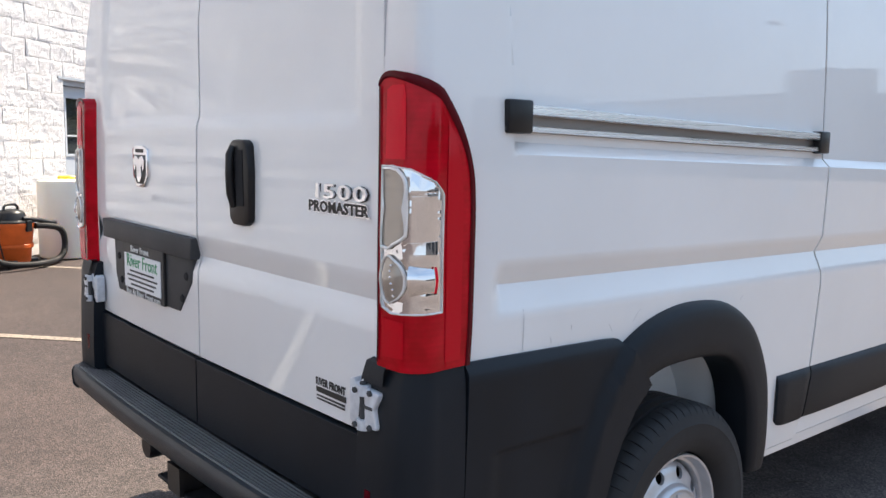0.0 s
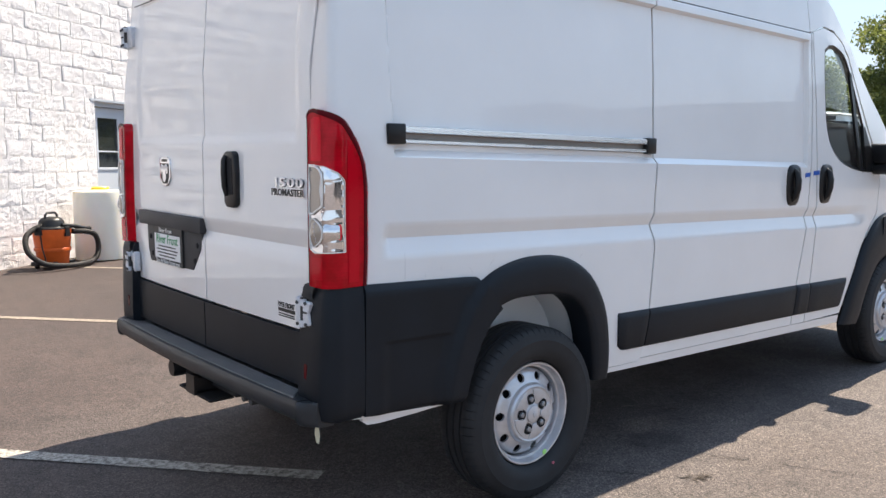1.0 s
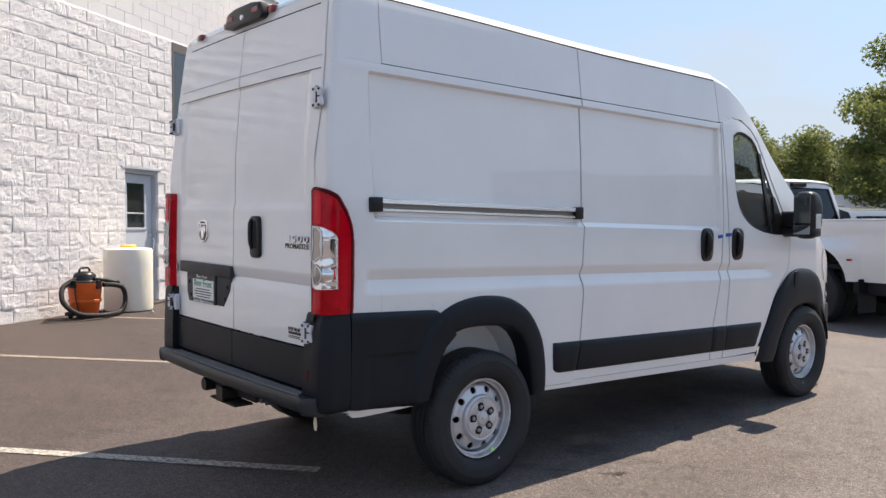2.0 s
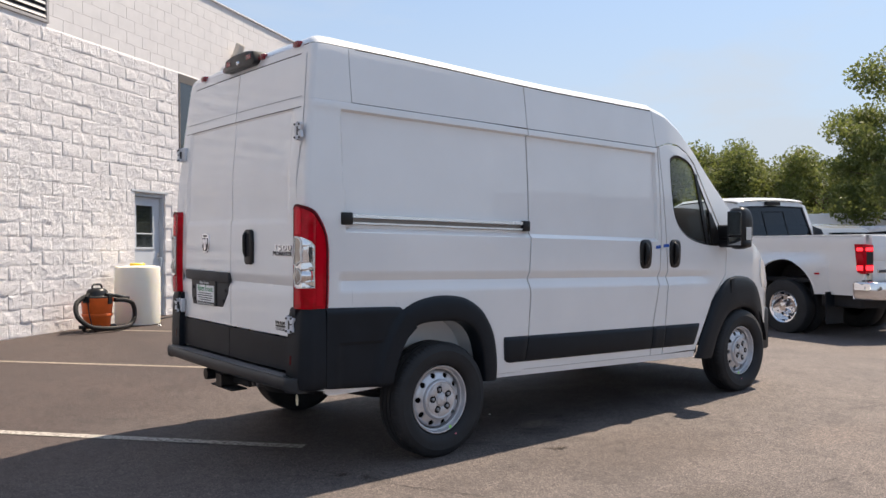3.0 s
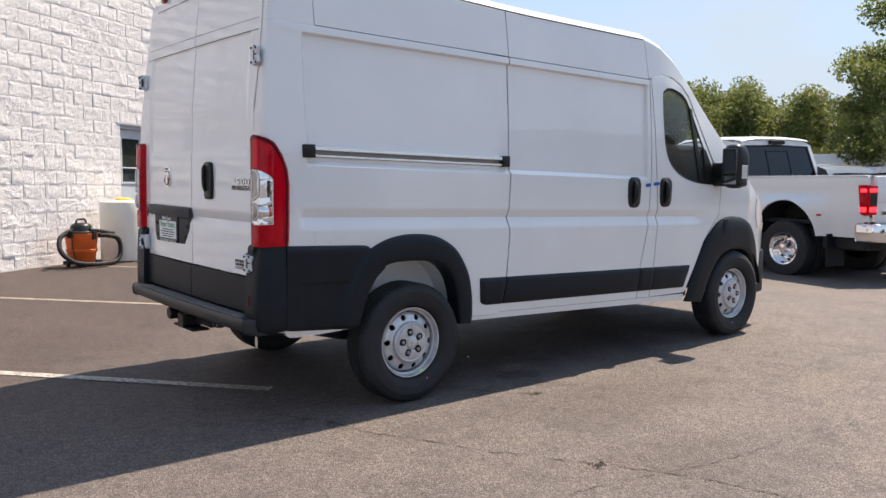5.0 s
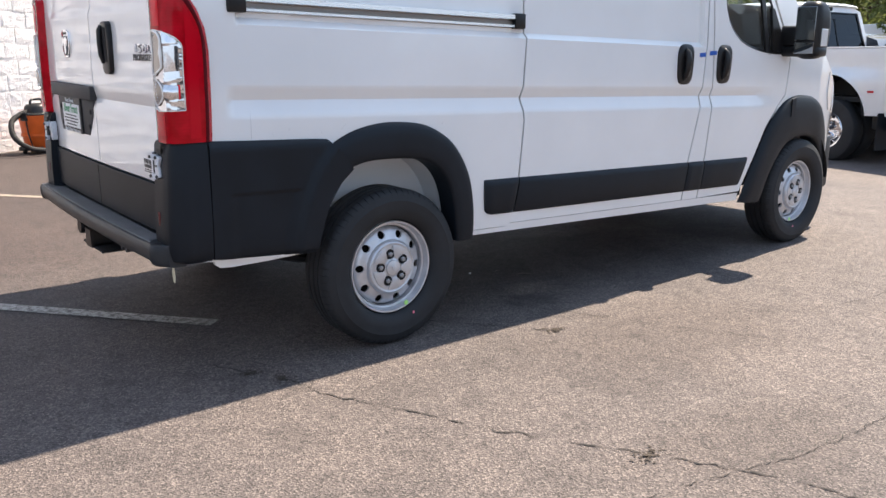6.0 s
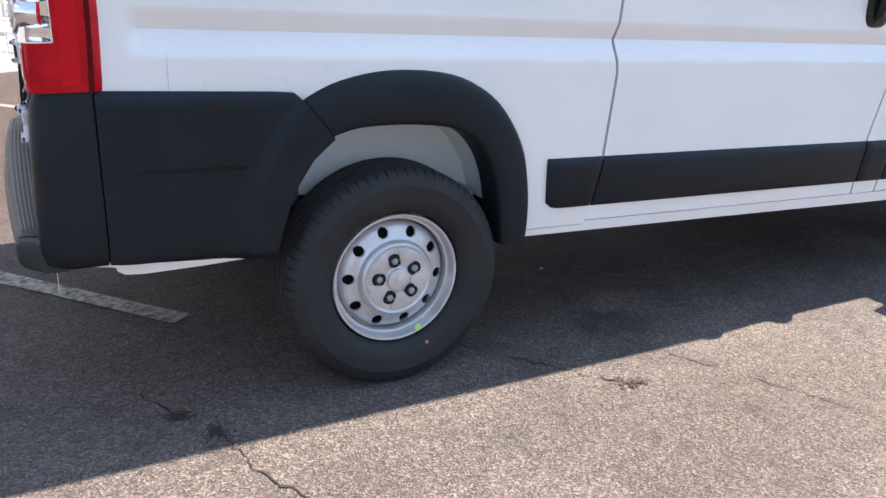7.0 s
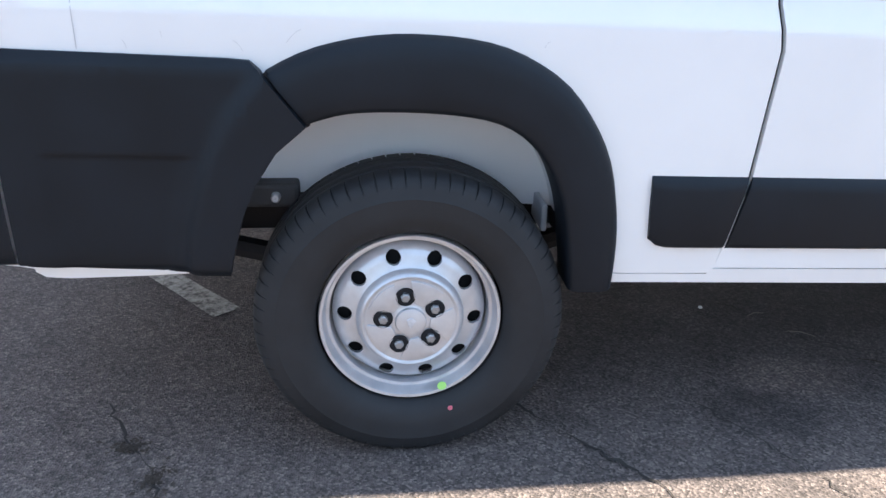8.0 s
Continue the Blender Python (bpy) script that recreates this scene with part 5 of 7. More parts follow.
VENT_METAL = shader("weathered_vent_metal", (0.42, 0.40, 0.39), 0.55, 0.3)
part("backing", box(-3.30, -1.86, -0.012, -0.006, 4.73, 5.62), shader("vent_dark", (0.02, 0.02, 0.02), 0.9), vent, "dark inside of the vent")
for a, b, z0, z1 in ((-3.34, -3.28, 4.70, 5.66), (-1.88, -1.83, 4.70, 5.66), (-3.34, -1.83, 4.69, 4.735), (-3.34, -1.83, 5.62, 5.66)):
    part("vent_frame", box(a, b, -0.035, 0.0, z0, z1, 0.004), VENT_METAL, vent)
for k in range(9):
    z = 4.76 + k * 0.095
    part("slat", prism([(-0.010, z + 0.055), (-0.034, z), (-0.030, z - 0.004), (-0.006, z + 0.050)], -3.28, -1.88, "x"), VENT_METAL, vent)
lamp = new("flood_lamp")
tagged(lamp, "small off-white flood lamp on the building wall", "lamp")
lamp.matrix_basis = WALL
CREAM = shader("cream_lamp_housing", (0.62, 0.57, 0.50), 0.5)
part("bracket", box(3.08, 3.18, -0.10, -0.004, 5.24, 5.36, 0.01), CREAM, lamp, "cream wall bracket")
part("lamp_head", moved(box(-0.10, 0.10, -0.06, 0.06, -0.17, 0.17, 0.03), pose(3.10, -0.16, 5.40, 20, 0, 0)), CREAM, lamp, "cream lamp head, tipped down")

# the grey steel door in its frame
door = new("door_1")
tagged(door, "closed grey steel door with a tall window, set in the block wall", "door", kind="structure")
door.matrix_basis = WALL
zg = wall_ground(0.4) - 0.02
D0, D1, DZ = DOOR
for a, b, z0, z1 in ((D0, D0 + 0.055, zg, DZ), (D1 - 0.055, D1, zg, DZ), (D0, D1, DZ - 0.06, DZ)):
    part("door_frame", box(a, b, 0.02, 0.16, z0, z1, 0.004), FRAME_PAINT, door, "grey steel door frame")
part("lintel", box(D0 - 0.04, D1 + 0.04, -0.035, 0.06, DZ + 0.005, DZ + 0.040, 0.004), FRAME_PAINT, door, "grey painted steel lintel")
X0, X1, Z0, Z1 = D0 + 0.06, D1 - 0.06, zg + 0.02, DZ - 0.065
wx0, wx1, wz0, wz1 = X0 + 0.14, X0 + 0.60, 1.42, 2.16
leaf = bmesh.new()
for a, b, z0, z1 in ((X0, wx0, Z0, Z1), (wx1, X1, Z0, Z1), (wx0, wx1, Z0, wz0), (wx0, wx1, wz1, Z1)):
    box(a, b, 0.085, 0.13, z0, z1, bm=leaf)
bmesh.ops.remove_doubles(leaf, verts=leaf.verts, dist=0.0005)
dl = part("door_leaf", leaf, DOOR_PAINT, door, "light blue-grey steel door leaf")
for a, b, z0, z1 in ((wx0 - 0.025, wx0 + 0.012, wz0 - 0.025, wz1 + 0.025), (wx1 - 0.012, wx1 + 0.025, wz0 - 0.025, wz1 + 0.025), (wx0, wx1, wz0 - 0.025, wz0 + 0.012), (wx0, wx1, wz1 - 0.012, wz1 + 0.025), (wx0, wx1, 1.655, 1.675)):
    part("window_bead", box(a, b, 0.072, 0.09, z0, z1, 0.003, 1), DOOR_PAINT, dl)
part("pane", box(wx0, wx1, 0.10, 0.108, wz0, wz1), shader("door_glass", (0.03, 0.035, 0.035), 0.05, 0.0, 1.0), dl, "dark wired door glass")
part("door_handle", tube([(X1 - 0.05, 0.085, 1.24), (X1 - 0.05, 0.02, 1.25), (X1 - 0.05, 0.0, 1.24), (X1 - 0.07, -0.01, 1.14), (X1 - 0.09, 0.0, 1.04)], 0.010, 8), ALU, dl, "bent steel door pull")
part("lock", box(X1 - 0.075, X1 - 0.03, 0.06, 0.09, 1.26, 1.33, 0.006), ALU, dl, "steel lock")
for z in (0.45, 1.30, 2.1):
    part("hinge", box(D0 + 0.045, D0 + 0.075, 0.066, 0.09, z, z + 0.11, 0.004), GREY_PLASTIC, dl)
# unseen plain wall added behind the openings to keep daylight out
part("lobby_wall", box(-0.6, 3.4, 0.42, 0.46, -0.5, 6.2), MORTAR, wall)


# ---- things along the wall ----
def at_wall(s, off, turn=0.0):
    p = W0 + s * WD + off * WN
    return Matrix.Translation((p.x, p.y, gz(p.x, p.y))) @ Matrix.Rotation(WA + radians(turn), 4, "Z")


TANK = shader("translucent_white_plastic", (0.80, 0.76, 0.66), 0.42)
bsdf(TANK).inputs["Subsurface Weight"].default_value = 0.8
bsdf(TANK).inputs["Subsurface Radius"].default_value = (0.30, 0.27, 0.20)
link(TANK, ramp(TANK, noisy(TANK, 3, 5), [(0.3, (0.78, 0.74, 0.64)), (0.7, (0.82, 0.785, 0.70))]), bsdf(TANK).inputs["Base Color"])
tank = thing("plastic_tank", "upright white plastic tank with a yellow cap, by the wall", "tank", at_wall(-0.50, -0.50))
R = 0.345
part("tank_body", lathe([(0.001, 0.0), (R - 0.03, 0.0), (R - 0.006, 0.012), (R, 0.04), (R + 0.003, 0.40), (R + 0.002, 0.70), (R, 0.885), (R - 0.008, 0.915), (R - 0.04, 0.928), (0.14, 0.938), (0.001, 0.938)], 56, "z"), TANK, tank, "milky white tank body", 40)
part("cap", lathe([(0.115, 0.935), (0.115, 0.965), (0.105, 0.975), (0.001, 0.978)], 32, "z"), shader("yellow_cap", (0.80, 0.58, 0.03), 0.4), tank, "yellow screw cap", 40)
ORANGE = plastic("orange_plastic", (0.62, 0.115, 0.018), 0.45, 0.05)
vac = thing("shop_vacuum", "orange and black wet-dry vacuum with coiled hose on the ground", "vacuum cleaner", at_wall(-1.42, -0.50) @ Matrix.Diagonal((1.09, 1.09, 1.09, 1)))
part("drum", lathe([(0.001, 0.05), (0.155, 0.05), (0.165, 0.06), (0.205, 0.40), (0.213, 0.42), (0.213, 0.450), (0.200, 0.460)], 48, "z"), ORANGE, vac, "orange tapered drum", 40)
part("drum_band", lathe([(0.187, 0.20), (0.196, 0.205), (0.198, 0.235), (0.192, 0.24)], 48, "z"), ORANGE, vac, "", 40)
part("lid", lathe([(0.212, 0.452), (0.212, 0.466), (0.196, 0.474), (0.150, 0.482), (0.142, 0.50), (0.132, 0.545), (0.105, 0.575), (0.06, 0.588), (0.001, 0.590)], 48, "z"), DARK_PLASTIC, vac, "black motor head", 40)
part("carry_handle", tube([(-0.095, 0, 0.55), (-0.09, 0, 0.61), (-0.06, 0, 0.635), (0.06, 0, 0.635), (0.09, 0, 0.61), (0.095, 0, 0.55)], 0.014, 8), DARK_PLASTIC, vac, "black carry handle", 60)
for x in (-0.20, 0.20):
    part("latch", box(x - 0.02, x + 0.02, -0.05, 0.05, 0.39, 0.485, 0.008), DARK_PLASTIC, vac)
part("latch", box(-0.035, 0.035, -0.228, -0.195, 0.37, 0.48, 0.008), DARK_PLASTIC, vac, "black lid latch")
for x, y in ((-0.14, -0.10), (0.14, -0.10), (-0.14, 0.10), (0.14, 0.10)):
    part("caster_foot", box(x - 0.05, x + 0.05, y - 0.05, y + 0.05, 0.035, 0.085, 0.012), DARK_PLASTIC, vac)
    part("caster", moved(lathe([(0.001, -0.012), (0.027, -0.012), (0.027, 0.012), (0.001, 0.012)], 16), Matrix.Translation((x, y, 0.027))), DARK_PLASTIC, vac, "", 40)
hose = []
ctrl = [(0.10, -0.20, 0.42), (0.24, -0.24, 0.41), (0.40, -0.24, 0.37), (0.49, -0.22, 0.27), (0.48, -0.22, 0.13), (0.36, -0.24, 0.055), (0.10, -0.30, 0.045), (-0.14, -0.27, 0.05), (-0.34, -0.18, 0.09), (-0.43, -0.06, 0.22), (-0.37, 0.02, 0.38), (-0.22, 0.04, 0.46), (-0.10, 0.0, 0.50)]
P = [Vector(c) for c in ctrl]
for i in range(len(P) - 1):
    a, b, c, d = P[max(i - 1, 0)], P[i], P[i + 1], P[min(i + 2, len(P) - 1)]
    for k in range(24):
        t = k / 24
        hose.append(0.5 * (2 * b + (c - a) * t + (2 * a - 5 * b + 4 * c - d) * t * t + (3 * b - a - 3 * c + d) * t ** 3))
part("hose", tube(hose, [0.032 if k % 2 else 0.0295 for k in range(len(hose))], 12), plastic("black_hose", (0.016, 0.014, 0.014), 0.6), vac, "ribbed black hose", 25)
part("wand", tube([(-0.02, -0.16, 0.50), (0.14, -0.20, 0.475), (0.30, -0.22, 0.44), (0.36, -0.22, 0.435)], [0.02, 0.024, 0.020, 0.026], 10), DARK_PLASTIC, vac, "black nozzle", 40)
part("power_cord", tube([(-0.15, 0.02, 0.48), (-0.20, -0.02, 0.40), (-0.215, -0.05, 0.25), (-0.20, -0.08, 0.10), (-0.16, -0.14, 0.02)], 0.008, 6), DARK_PLASTIC, vac, "", 60)
cup = thing("paper_scrap", "crumpled white paper scrap on the asphalt", "litter", at_wall(-0.62, -1.0))
bm = bmesh.new()
bmesh.ops.create_icosphere(bm, subdivisions=2, radius=0.035)
for v in bm.verts:
    v.co *= 0.7 + 0.6 * noise.noise(v.co * 40)
    v.co.z = max(0.0, v.co.z * 0.6 + 0.012)
part("scrap", bm, WHITE_PRINT, cup)
cable = thing("power_cable", "thin dark cable lying by the door foot", "cable", at_wall(0.15, -0.35))
part("cord", tube([(-0.1, 0.0, 0.012), (0.1, -0.03, 0.012), (0.3, 0.02, 0.014), (0.55, 0.05, 0.016), (0.8, 0.0, 0.012)], 0.011, 6), DARK_PLASTIC, cable, "", 60)


# ---- paint lines, cracks and stains on the lot ----
def ribbon(points, widths, lift=0.004):
    rows = []
    for i, (x, y) in enumerate(points):
        a, b = Vector(points[max(i - 1, 0)]), Vector(points[min(i + 1, len(points) - 1)])
        d = (b - a).normalized()
        n = Vector((-d.y, d.x))
        w = widths[i] if isinstance(widths, (list, tuple)) else widths
        rows.append([(x + n.x * w * k, y + n.y * w * k, gz(x, y) + lift) for k in (-0.5, 0.5)])
    bm = grid(rows)
    bmesh.ops.recalc_face_normals(bm, faces=bm.faces)
    if bm.faces and sum(f.normal.z for f in bm.faces) < 0:
        bmesh.ops.reverse_faces(bm, faces=bm.faces)
    return bm


def worn_line(p, q, width, seed):
    rng2 = random.Random(seed)
    n = max(4, round(math.dist(p, q) / 0.09))
    pts = [(p[0] + (q[0] - p[0]) * i / n, p[1] + (q[1] - p[1]) * i / n) for i in range(n + 1)]
    return ribbon(pts, [width * rng2.uniform(0.90, 1.06) for _ in pts])


LD = Vector((math.cos(radians(130.6)), math.sin(radians(130.6))))
for k, (x, y) in enumerate(((0.44, -0.21), (2.66, 1.70), (4.91, 3.64))):
    x0, y0 = (x, y)
    q = Vector((x0, y0)) + LD * 5.6
    ob = link_mesh("parking_line", worn_line((x0, y0), (q.x, q.y), 0.10, k), LINE_PAINT if k == 0 else OLD_PAINT)
    tagged(ob, "worn white parking line on the asphalt" if k == 0 else "faded beige parking line on the asphalt", "road marking", group="parking lines")


def crack(points, width, seed):
    """A broken crack: jagged pieces with gaps."""
    rng2 = random.Random(seed)
    bm = bmesh.new()
    fine = bend(points, max(8, round(sum(math.dist(a, b) for a, b in zip(points, points[1:])) / 0.022)))
    fine = [(x + rng2.gauss(0, 0.006), y + rng2.gauss(0, 0.006)) for x, y in fine]
    i = 0
    while i < len(fine) - 3:
        n = rng2.randint(4, 16)
        piece = fine[i:i + n + 1]
        if len(piece) > 2:
            ws = [width * rng2.uniform(0.35, 1.35) * math.sin(math.pi * (k + 0.4) / len(piece)) + 0.0008 for k in range(len(piece))]
            joined(bm, ribbon(piece, ws, 0.0035))
        i += n + rng2.choice((0, 0, 1, 2, 4))
    return bm


for k, (pts, w) in enumerate((
        ([(0.18, -0.70), (0.30, -0.92), (0.39, -1.07), (0.44, -1.27), (0.52, -1.45), (0.64, -1.67), (0.75, -1.90), (0.89, -2.14), (1.10, -2.45), (1.30, -2.80), (1.42, -3.2)], 0.007),
        ([(1.18, -0.66), (1.31, -0.82), (1.42, -0.96), (1.52, -1.08), (1.64, -1.23), (1.76, -1.36)], 0.012),
        ([(1.78, -0.78), (1.87, -0.93), (1.97, -1.13), (2.16, -1.48), (2.33, -1.80), (2.50, -2.10), (2.60, -2.45), (2.66, -2.80), (2.80, -3.3)], 0.005),
        ([(2.12, -0.20), (2.20, -0.33), (2.32, -0.50), (2.50, -0.62)], 0.006),
        ([(0.1, -2.3), (0.5, -2.55), (1.0, -2.62), (1.6, -2.75), (2.3, -2.78), (3.2, -2.9), (4.4, -2.85)], 0.004),
        ([(3.0, -1.9), (3.6, -2.0), (4.3, -1.95), (5.2, -2.1), (6.5, -2.05)], 0.004))):
    tagged(link_mesh("asphalt_crack", crack(pts, w, 20 + k), CRACK), "dark ragged crack in the asphalt", "crack", group="cracks in the asphalt", kind="structure")
OIL = shader("dark_brown_litter", (0.045, 0.034, 0.026), 0.85)


def litter(x, y, rx, ry, seed, count=90):
    """A scatter of small dark flakes in a shallow pit."""
    rng2 = random.Random(seed)
    bm = bmesh.new()
    for _ in range(count):
        a, r = rng2.uniform(0, 2 * math.pi), abs(rng2.gauss(0, 0.55))
        px, py = x + rx * r * math.cos(a), y + ry * r * math.sin(a)
        s, t = rng2.uniform(0.003, 0.010), rng2.uniform(0, math.pi)
        z = gz(px, py) + 0.003
        q = [bm.verts.new((px + s * f * math.cos(t + b), py + s * f * math.sin(t + b), z + rng2.uniform(0, 0.004))) for b, f in ((0, 1.0), (1.9, 0.6), (3.1, 1.1), (4.6, 0.5))]
        bm.faces.new(q)
    return bm


for k, (x, y, rx, ry) in enumerate(((1.73, -1.32, 0.09, 0.05), (0.385, -1.06, 0.04, 0.06), (1.07, -2.42, 0.08, 0.04), (0.30, -0.93, 0.06, 0.04))):
    tagged(link_mesh("leaf_litter", litter(x, y, rx, ry, k + 3), OIL), "dark brown litter in a pit of the asphalt", "litter", group="litter in the cracks", kind="stuff")
for k, (x, y, ln, turn) in enumerate(((2.22, -0.33, 0.07, 20), (2.31, -0.47, 0.09, -25), (2.45, -0.66, 0.10, -30))):
    tw = thing("twig", "short dry twig lying on the asphalt", "twig", pose(x, y, gz(x, y) + 0.004, 0, 0, turn), group="twigs under the van")
    part("stem", tube([(-ln / 2, 0, 0.0), (0.0, 0.006, 0.003), (ln / 2, -0.004, 0.0)], [0.0012, 0.0020, 0.0010], 6), OIL if k == 2 else shader("dry_stem", (0.16, 0.14, 0.115), 0.8), tw)
stone = thing("pebble", "small pale pebble on the asphalt", "pebble", pose(2.05, -0.27, gz(2.05, -0.27)))
bm = bmesh.new()
bmesh.ops.create_icosphere(bm, subdivisions=2, radius=0.008)
for v in bm.verts:
    v.co.z = max(0.0, v.co.z * 0.6 + 0.005)
part("stone", bm, SMOOTH_BLOCK, stone, "", 60)


# ---- van: wheel wells, underside, tow gear ----
LINER = paint("greyish_white_wheel_well", (0.76, 0.775, 0.79), 0.1, 0.5)
for s in (-1.0, 1.0):
    for cut, mat, label in ((REAR_CUT, LINER, "greyish white rear wheel well"), (FRONT_CUT, CHASSIS, "black front wheel well")):
        cx = 0.985 if cut is REAR_CUT else 4.43
        rows = []
        for y in ((0.955, 0.90, 0.84, 0.80, 0.77, 0.74) if cut is REAR_CUT else (0.955, 0.90, 0.84, 0.80, 0.70, 0.60)):
            rows.append([Vector((cx + (x - cx) * (1.0 if y > 0.85 else 0.985), s * y, z - RAKE * (x - 1.0) + (0.0 if y > 0.85 else -0.004))) for x, z in cut if z > ((0.595 if x < cx else 0.545) if cut is REAR_CUT else 0.52)])
        bm = grid(rows)
        last = rows[-1]
        vs = [bm.verts.new(p) for p in last]
        bm.faces.new(vs)
        bmesh.ops.recalc_face_normals(bm, faces=bm.faces)
        part("wheel_well", bm, mat, van, label, 50)
        if cut is REAR_CUT:
            for sign in (-1, 1):
                low = [(x, z) for x, z in cut if 0.48 < z < 0.60 and sign * (x - cx) > 0]
                low.sort(key=lambda q: q[1])
                bm = grid([[Vector((x, s * y, z - RAKE * (x - 1.0))) for x, z in low] for y in (0.945, 0.90, 0.86)])
                bmesh.ops.recalc_face_normals(bm, faces=bm.faces)
                part("splash_lining", bm, CHASSIS, van, "black lower lining of the wheel well", 50)
    part("frame_rail", box(0.25, 3.9, min(s * 0.50, s * 0.58), max(s * 0.50, s * 0.58), 0.50, 0.62, 0.01), CHASSIS, van, "black chassis rail")
    part("spring_hanger", box(0.57, 0.74, min(s * 0.70, s * 0.79), max(s * 0.70, s * 0.79), 0.585, 0.645, 0.01), GREY_PLASTIC, van, "dark grey spring hanger")
    part("bolt", moved(lathe([(0.012, 0.0), (0.012, -0.015), (0.008, -0.020), (0.001, -0.020)], 12), pose(0.685, s * 0.79, 0.615, 0, 0, 0 if s < 0 else 180)), STEEL, van, "", 40)
    part("leaf_spring", tube([(0.42, s * 0.66, 0.47), (0.70, s * 0.66, 0.40), (1.0, s * 0.66, 0.365), (1.3, s * 0.66, 0.41), (1.62, s * 0.66, 0.50)], 0.030, 8), CHASSIS, van, "black leaf spring")
    part("mud_guard", box(1.330, 1.345, min(s * 0.72, s * 0.84), max(s * 0.72, s * 0.84), 0.530, 0.600, 0.005), shader("grey_guard_paint", (0.36, 0.37, 0.39), 0.6), van, "grey inner splash guard")
part("rear_axle", tube([(1.0, -0.78, 0.362), (1.0, -0.5, 0.362), (1.0, 0.5, 0.362), (1.0, 0.78, 0.362)], 0.045, 12), CHASSIS, van, "black rear axle beam")
for x0, x1, w in ((0.12, 0.56, 0.90), (0.50, 1.45, 0.605), (1.41, 3.90, 0.93), (3.85, 4.98, 0.605), (4.95, 5.25, 0.70)):
    part("floor_pan", box(x0, x1, -w, w, 0.545 if x1 < 1.4 else 0.46, 0.56, 0.0), CHASSIS, van, "black underside of the van")
part("spare_wheel", moved(lathe([(0.20, -0.09), (0.33, -0.09), (0.355, -0.05), (0.355, 0.05), (0.33, 0.09), (0.20, 0.09)], 36, "z"), Matrix.Translation((0.62, 0.05, 0.44)) @ Matrix.Diagonal((0.9, 0.9, 1, 1))), RUBBER, van, "spare wheel slung under the floor", 40)
part("exhaust", tube([(2.6, 0.32, 0.40), (1.5, 0.34, 0.38), (0.9, 0.62, 0.44), (0.5, 0.64, 0.42), (0.28, 0.66, 0.40)], 0.032, 10), CHASSIS, van, "dark exhaust pipe", 60)
part("tow_bar", box(0.02, 0.10, -0.26, 0.26, 0.455, 0.50, 0.008), CHASSIS, van, "black tow cross-bar")
rec = bmesh.new()
for y0, y1, z0, z1 in ((-0.034, -0.026, 0.440, 0.508), (0.026, 0.034, 0.440, 0.508), (-0.034, 0.034, 0.440, 0.448), (-0.034, 0.034, 0.500, 0.508)):
    box(-0.060, 0.08, y0, y1, z0, z1, bm=rec)
r = part("tow_receiver", rec, DARK_PLASTIC, van, "square black tow receiver")
part("receiver_collar", prism([(-0.042, 0.432), (0.042, 0.432), (0.042, 0.516), (-0.042, 0.516)], -0.066, -0.052, "x"), DARK_PLASTIC, r)
part("chain_plate", box(-0.05, 0.06, -0.16, 0.16, 0.424, 0.436, 0.004), CHASSIS, van, "black safety-chain plate")
part("tow_socket", moved(lathe([(0.001, -0.05), (0.036, -0.05), (0.040, -0.04), (0.040, 0.03)], 20, "x"), Matrix.Translation((0.02, 0.30, 0.475))), DARK_PLASTIC, van, "round black trailer socket", 40)
for y in (-0.47, -0.53):
    part("bumper_bolt", moved(lathe([(0.001, -0.02), (0.015, -0.02), (0.015, 0.02)], 14, "x"), Matrix.Translation((-0.03, y, 0.520))), GREY_PLASTIC, van, "", 40)
part("paper_tag", prism([(-0.905, 0.505), (-0.885, 0.507), (-0.878, 0.475), (-0.888, 0.445), (-0.905, 0.445), (-0.912, 0.475)], 0.02, 0.0215, "x"), shader("cream_tag", (0.70, 0.66, 0.50), 0.6), van, "cream paper tag hanging below the bumper")


for (u, z), (du, dz) in (((0.425, 1.000), (0.008, -0.016)), ((0.640, 1.006), (0.018, -0.020)), ((0.745, 1.004), (0.030, 0.028)), ((1.275, 1.010), (0.012, 0.014)), ((0.50, 1.02), (0.003, -0.012))):
    pts = [on_side(u + du * k / 4, z + dz * k / 4 + 0.004 * math.sin(math.pi * k / 4), -1, 0.0008) for k in range(5)]
    part("scratch_mark", tube(pts, 0.0004, 5), SOFT_LINE, van, "hair-thin dark scratch in the paint")


# ---- hinges ----
HINGE_PAINT = shader("pale_grey_hinge_paint", (0.66, 0.68, 0.72), 0.40, 0.10)
link(HINGE_PAINT, ramp(HINGE_PAINT, noisy(HINGE_PAINT, 60, 4), [(0.3, (0.58, 0.60, 0.64)), (0.7, (0.72, 0.74, 0.78))]), bsdf(HINGE_PAINT).inputs["Base Color"])


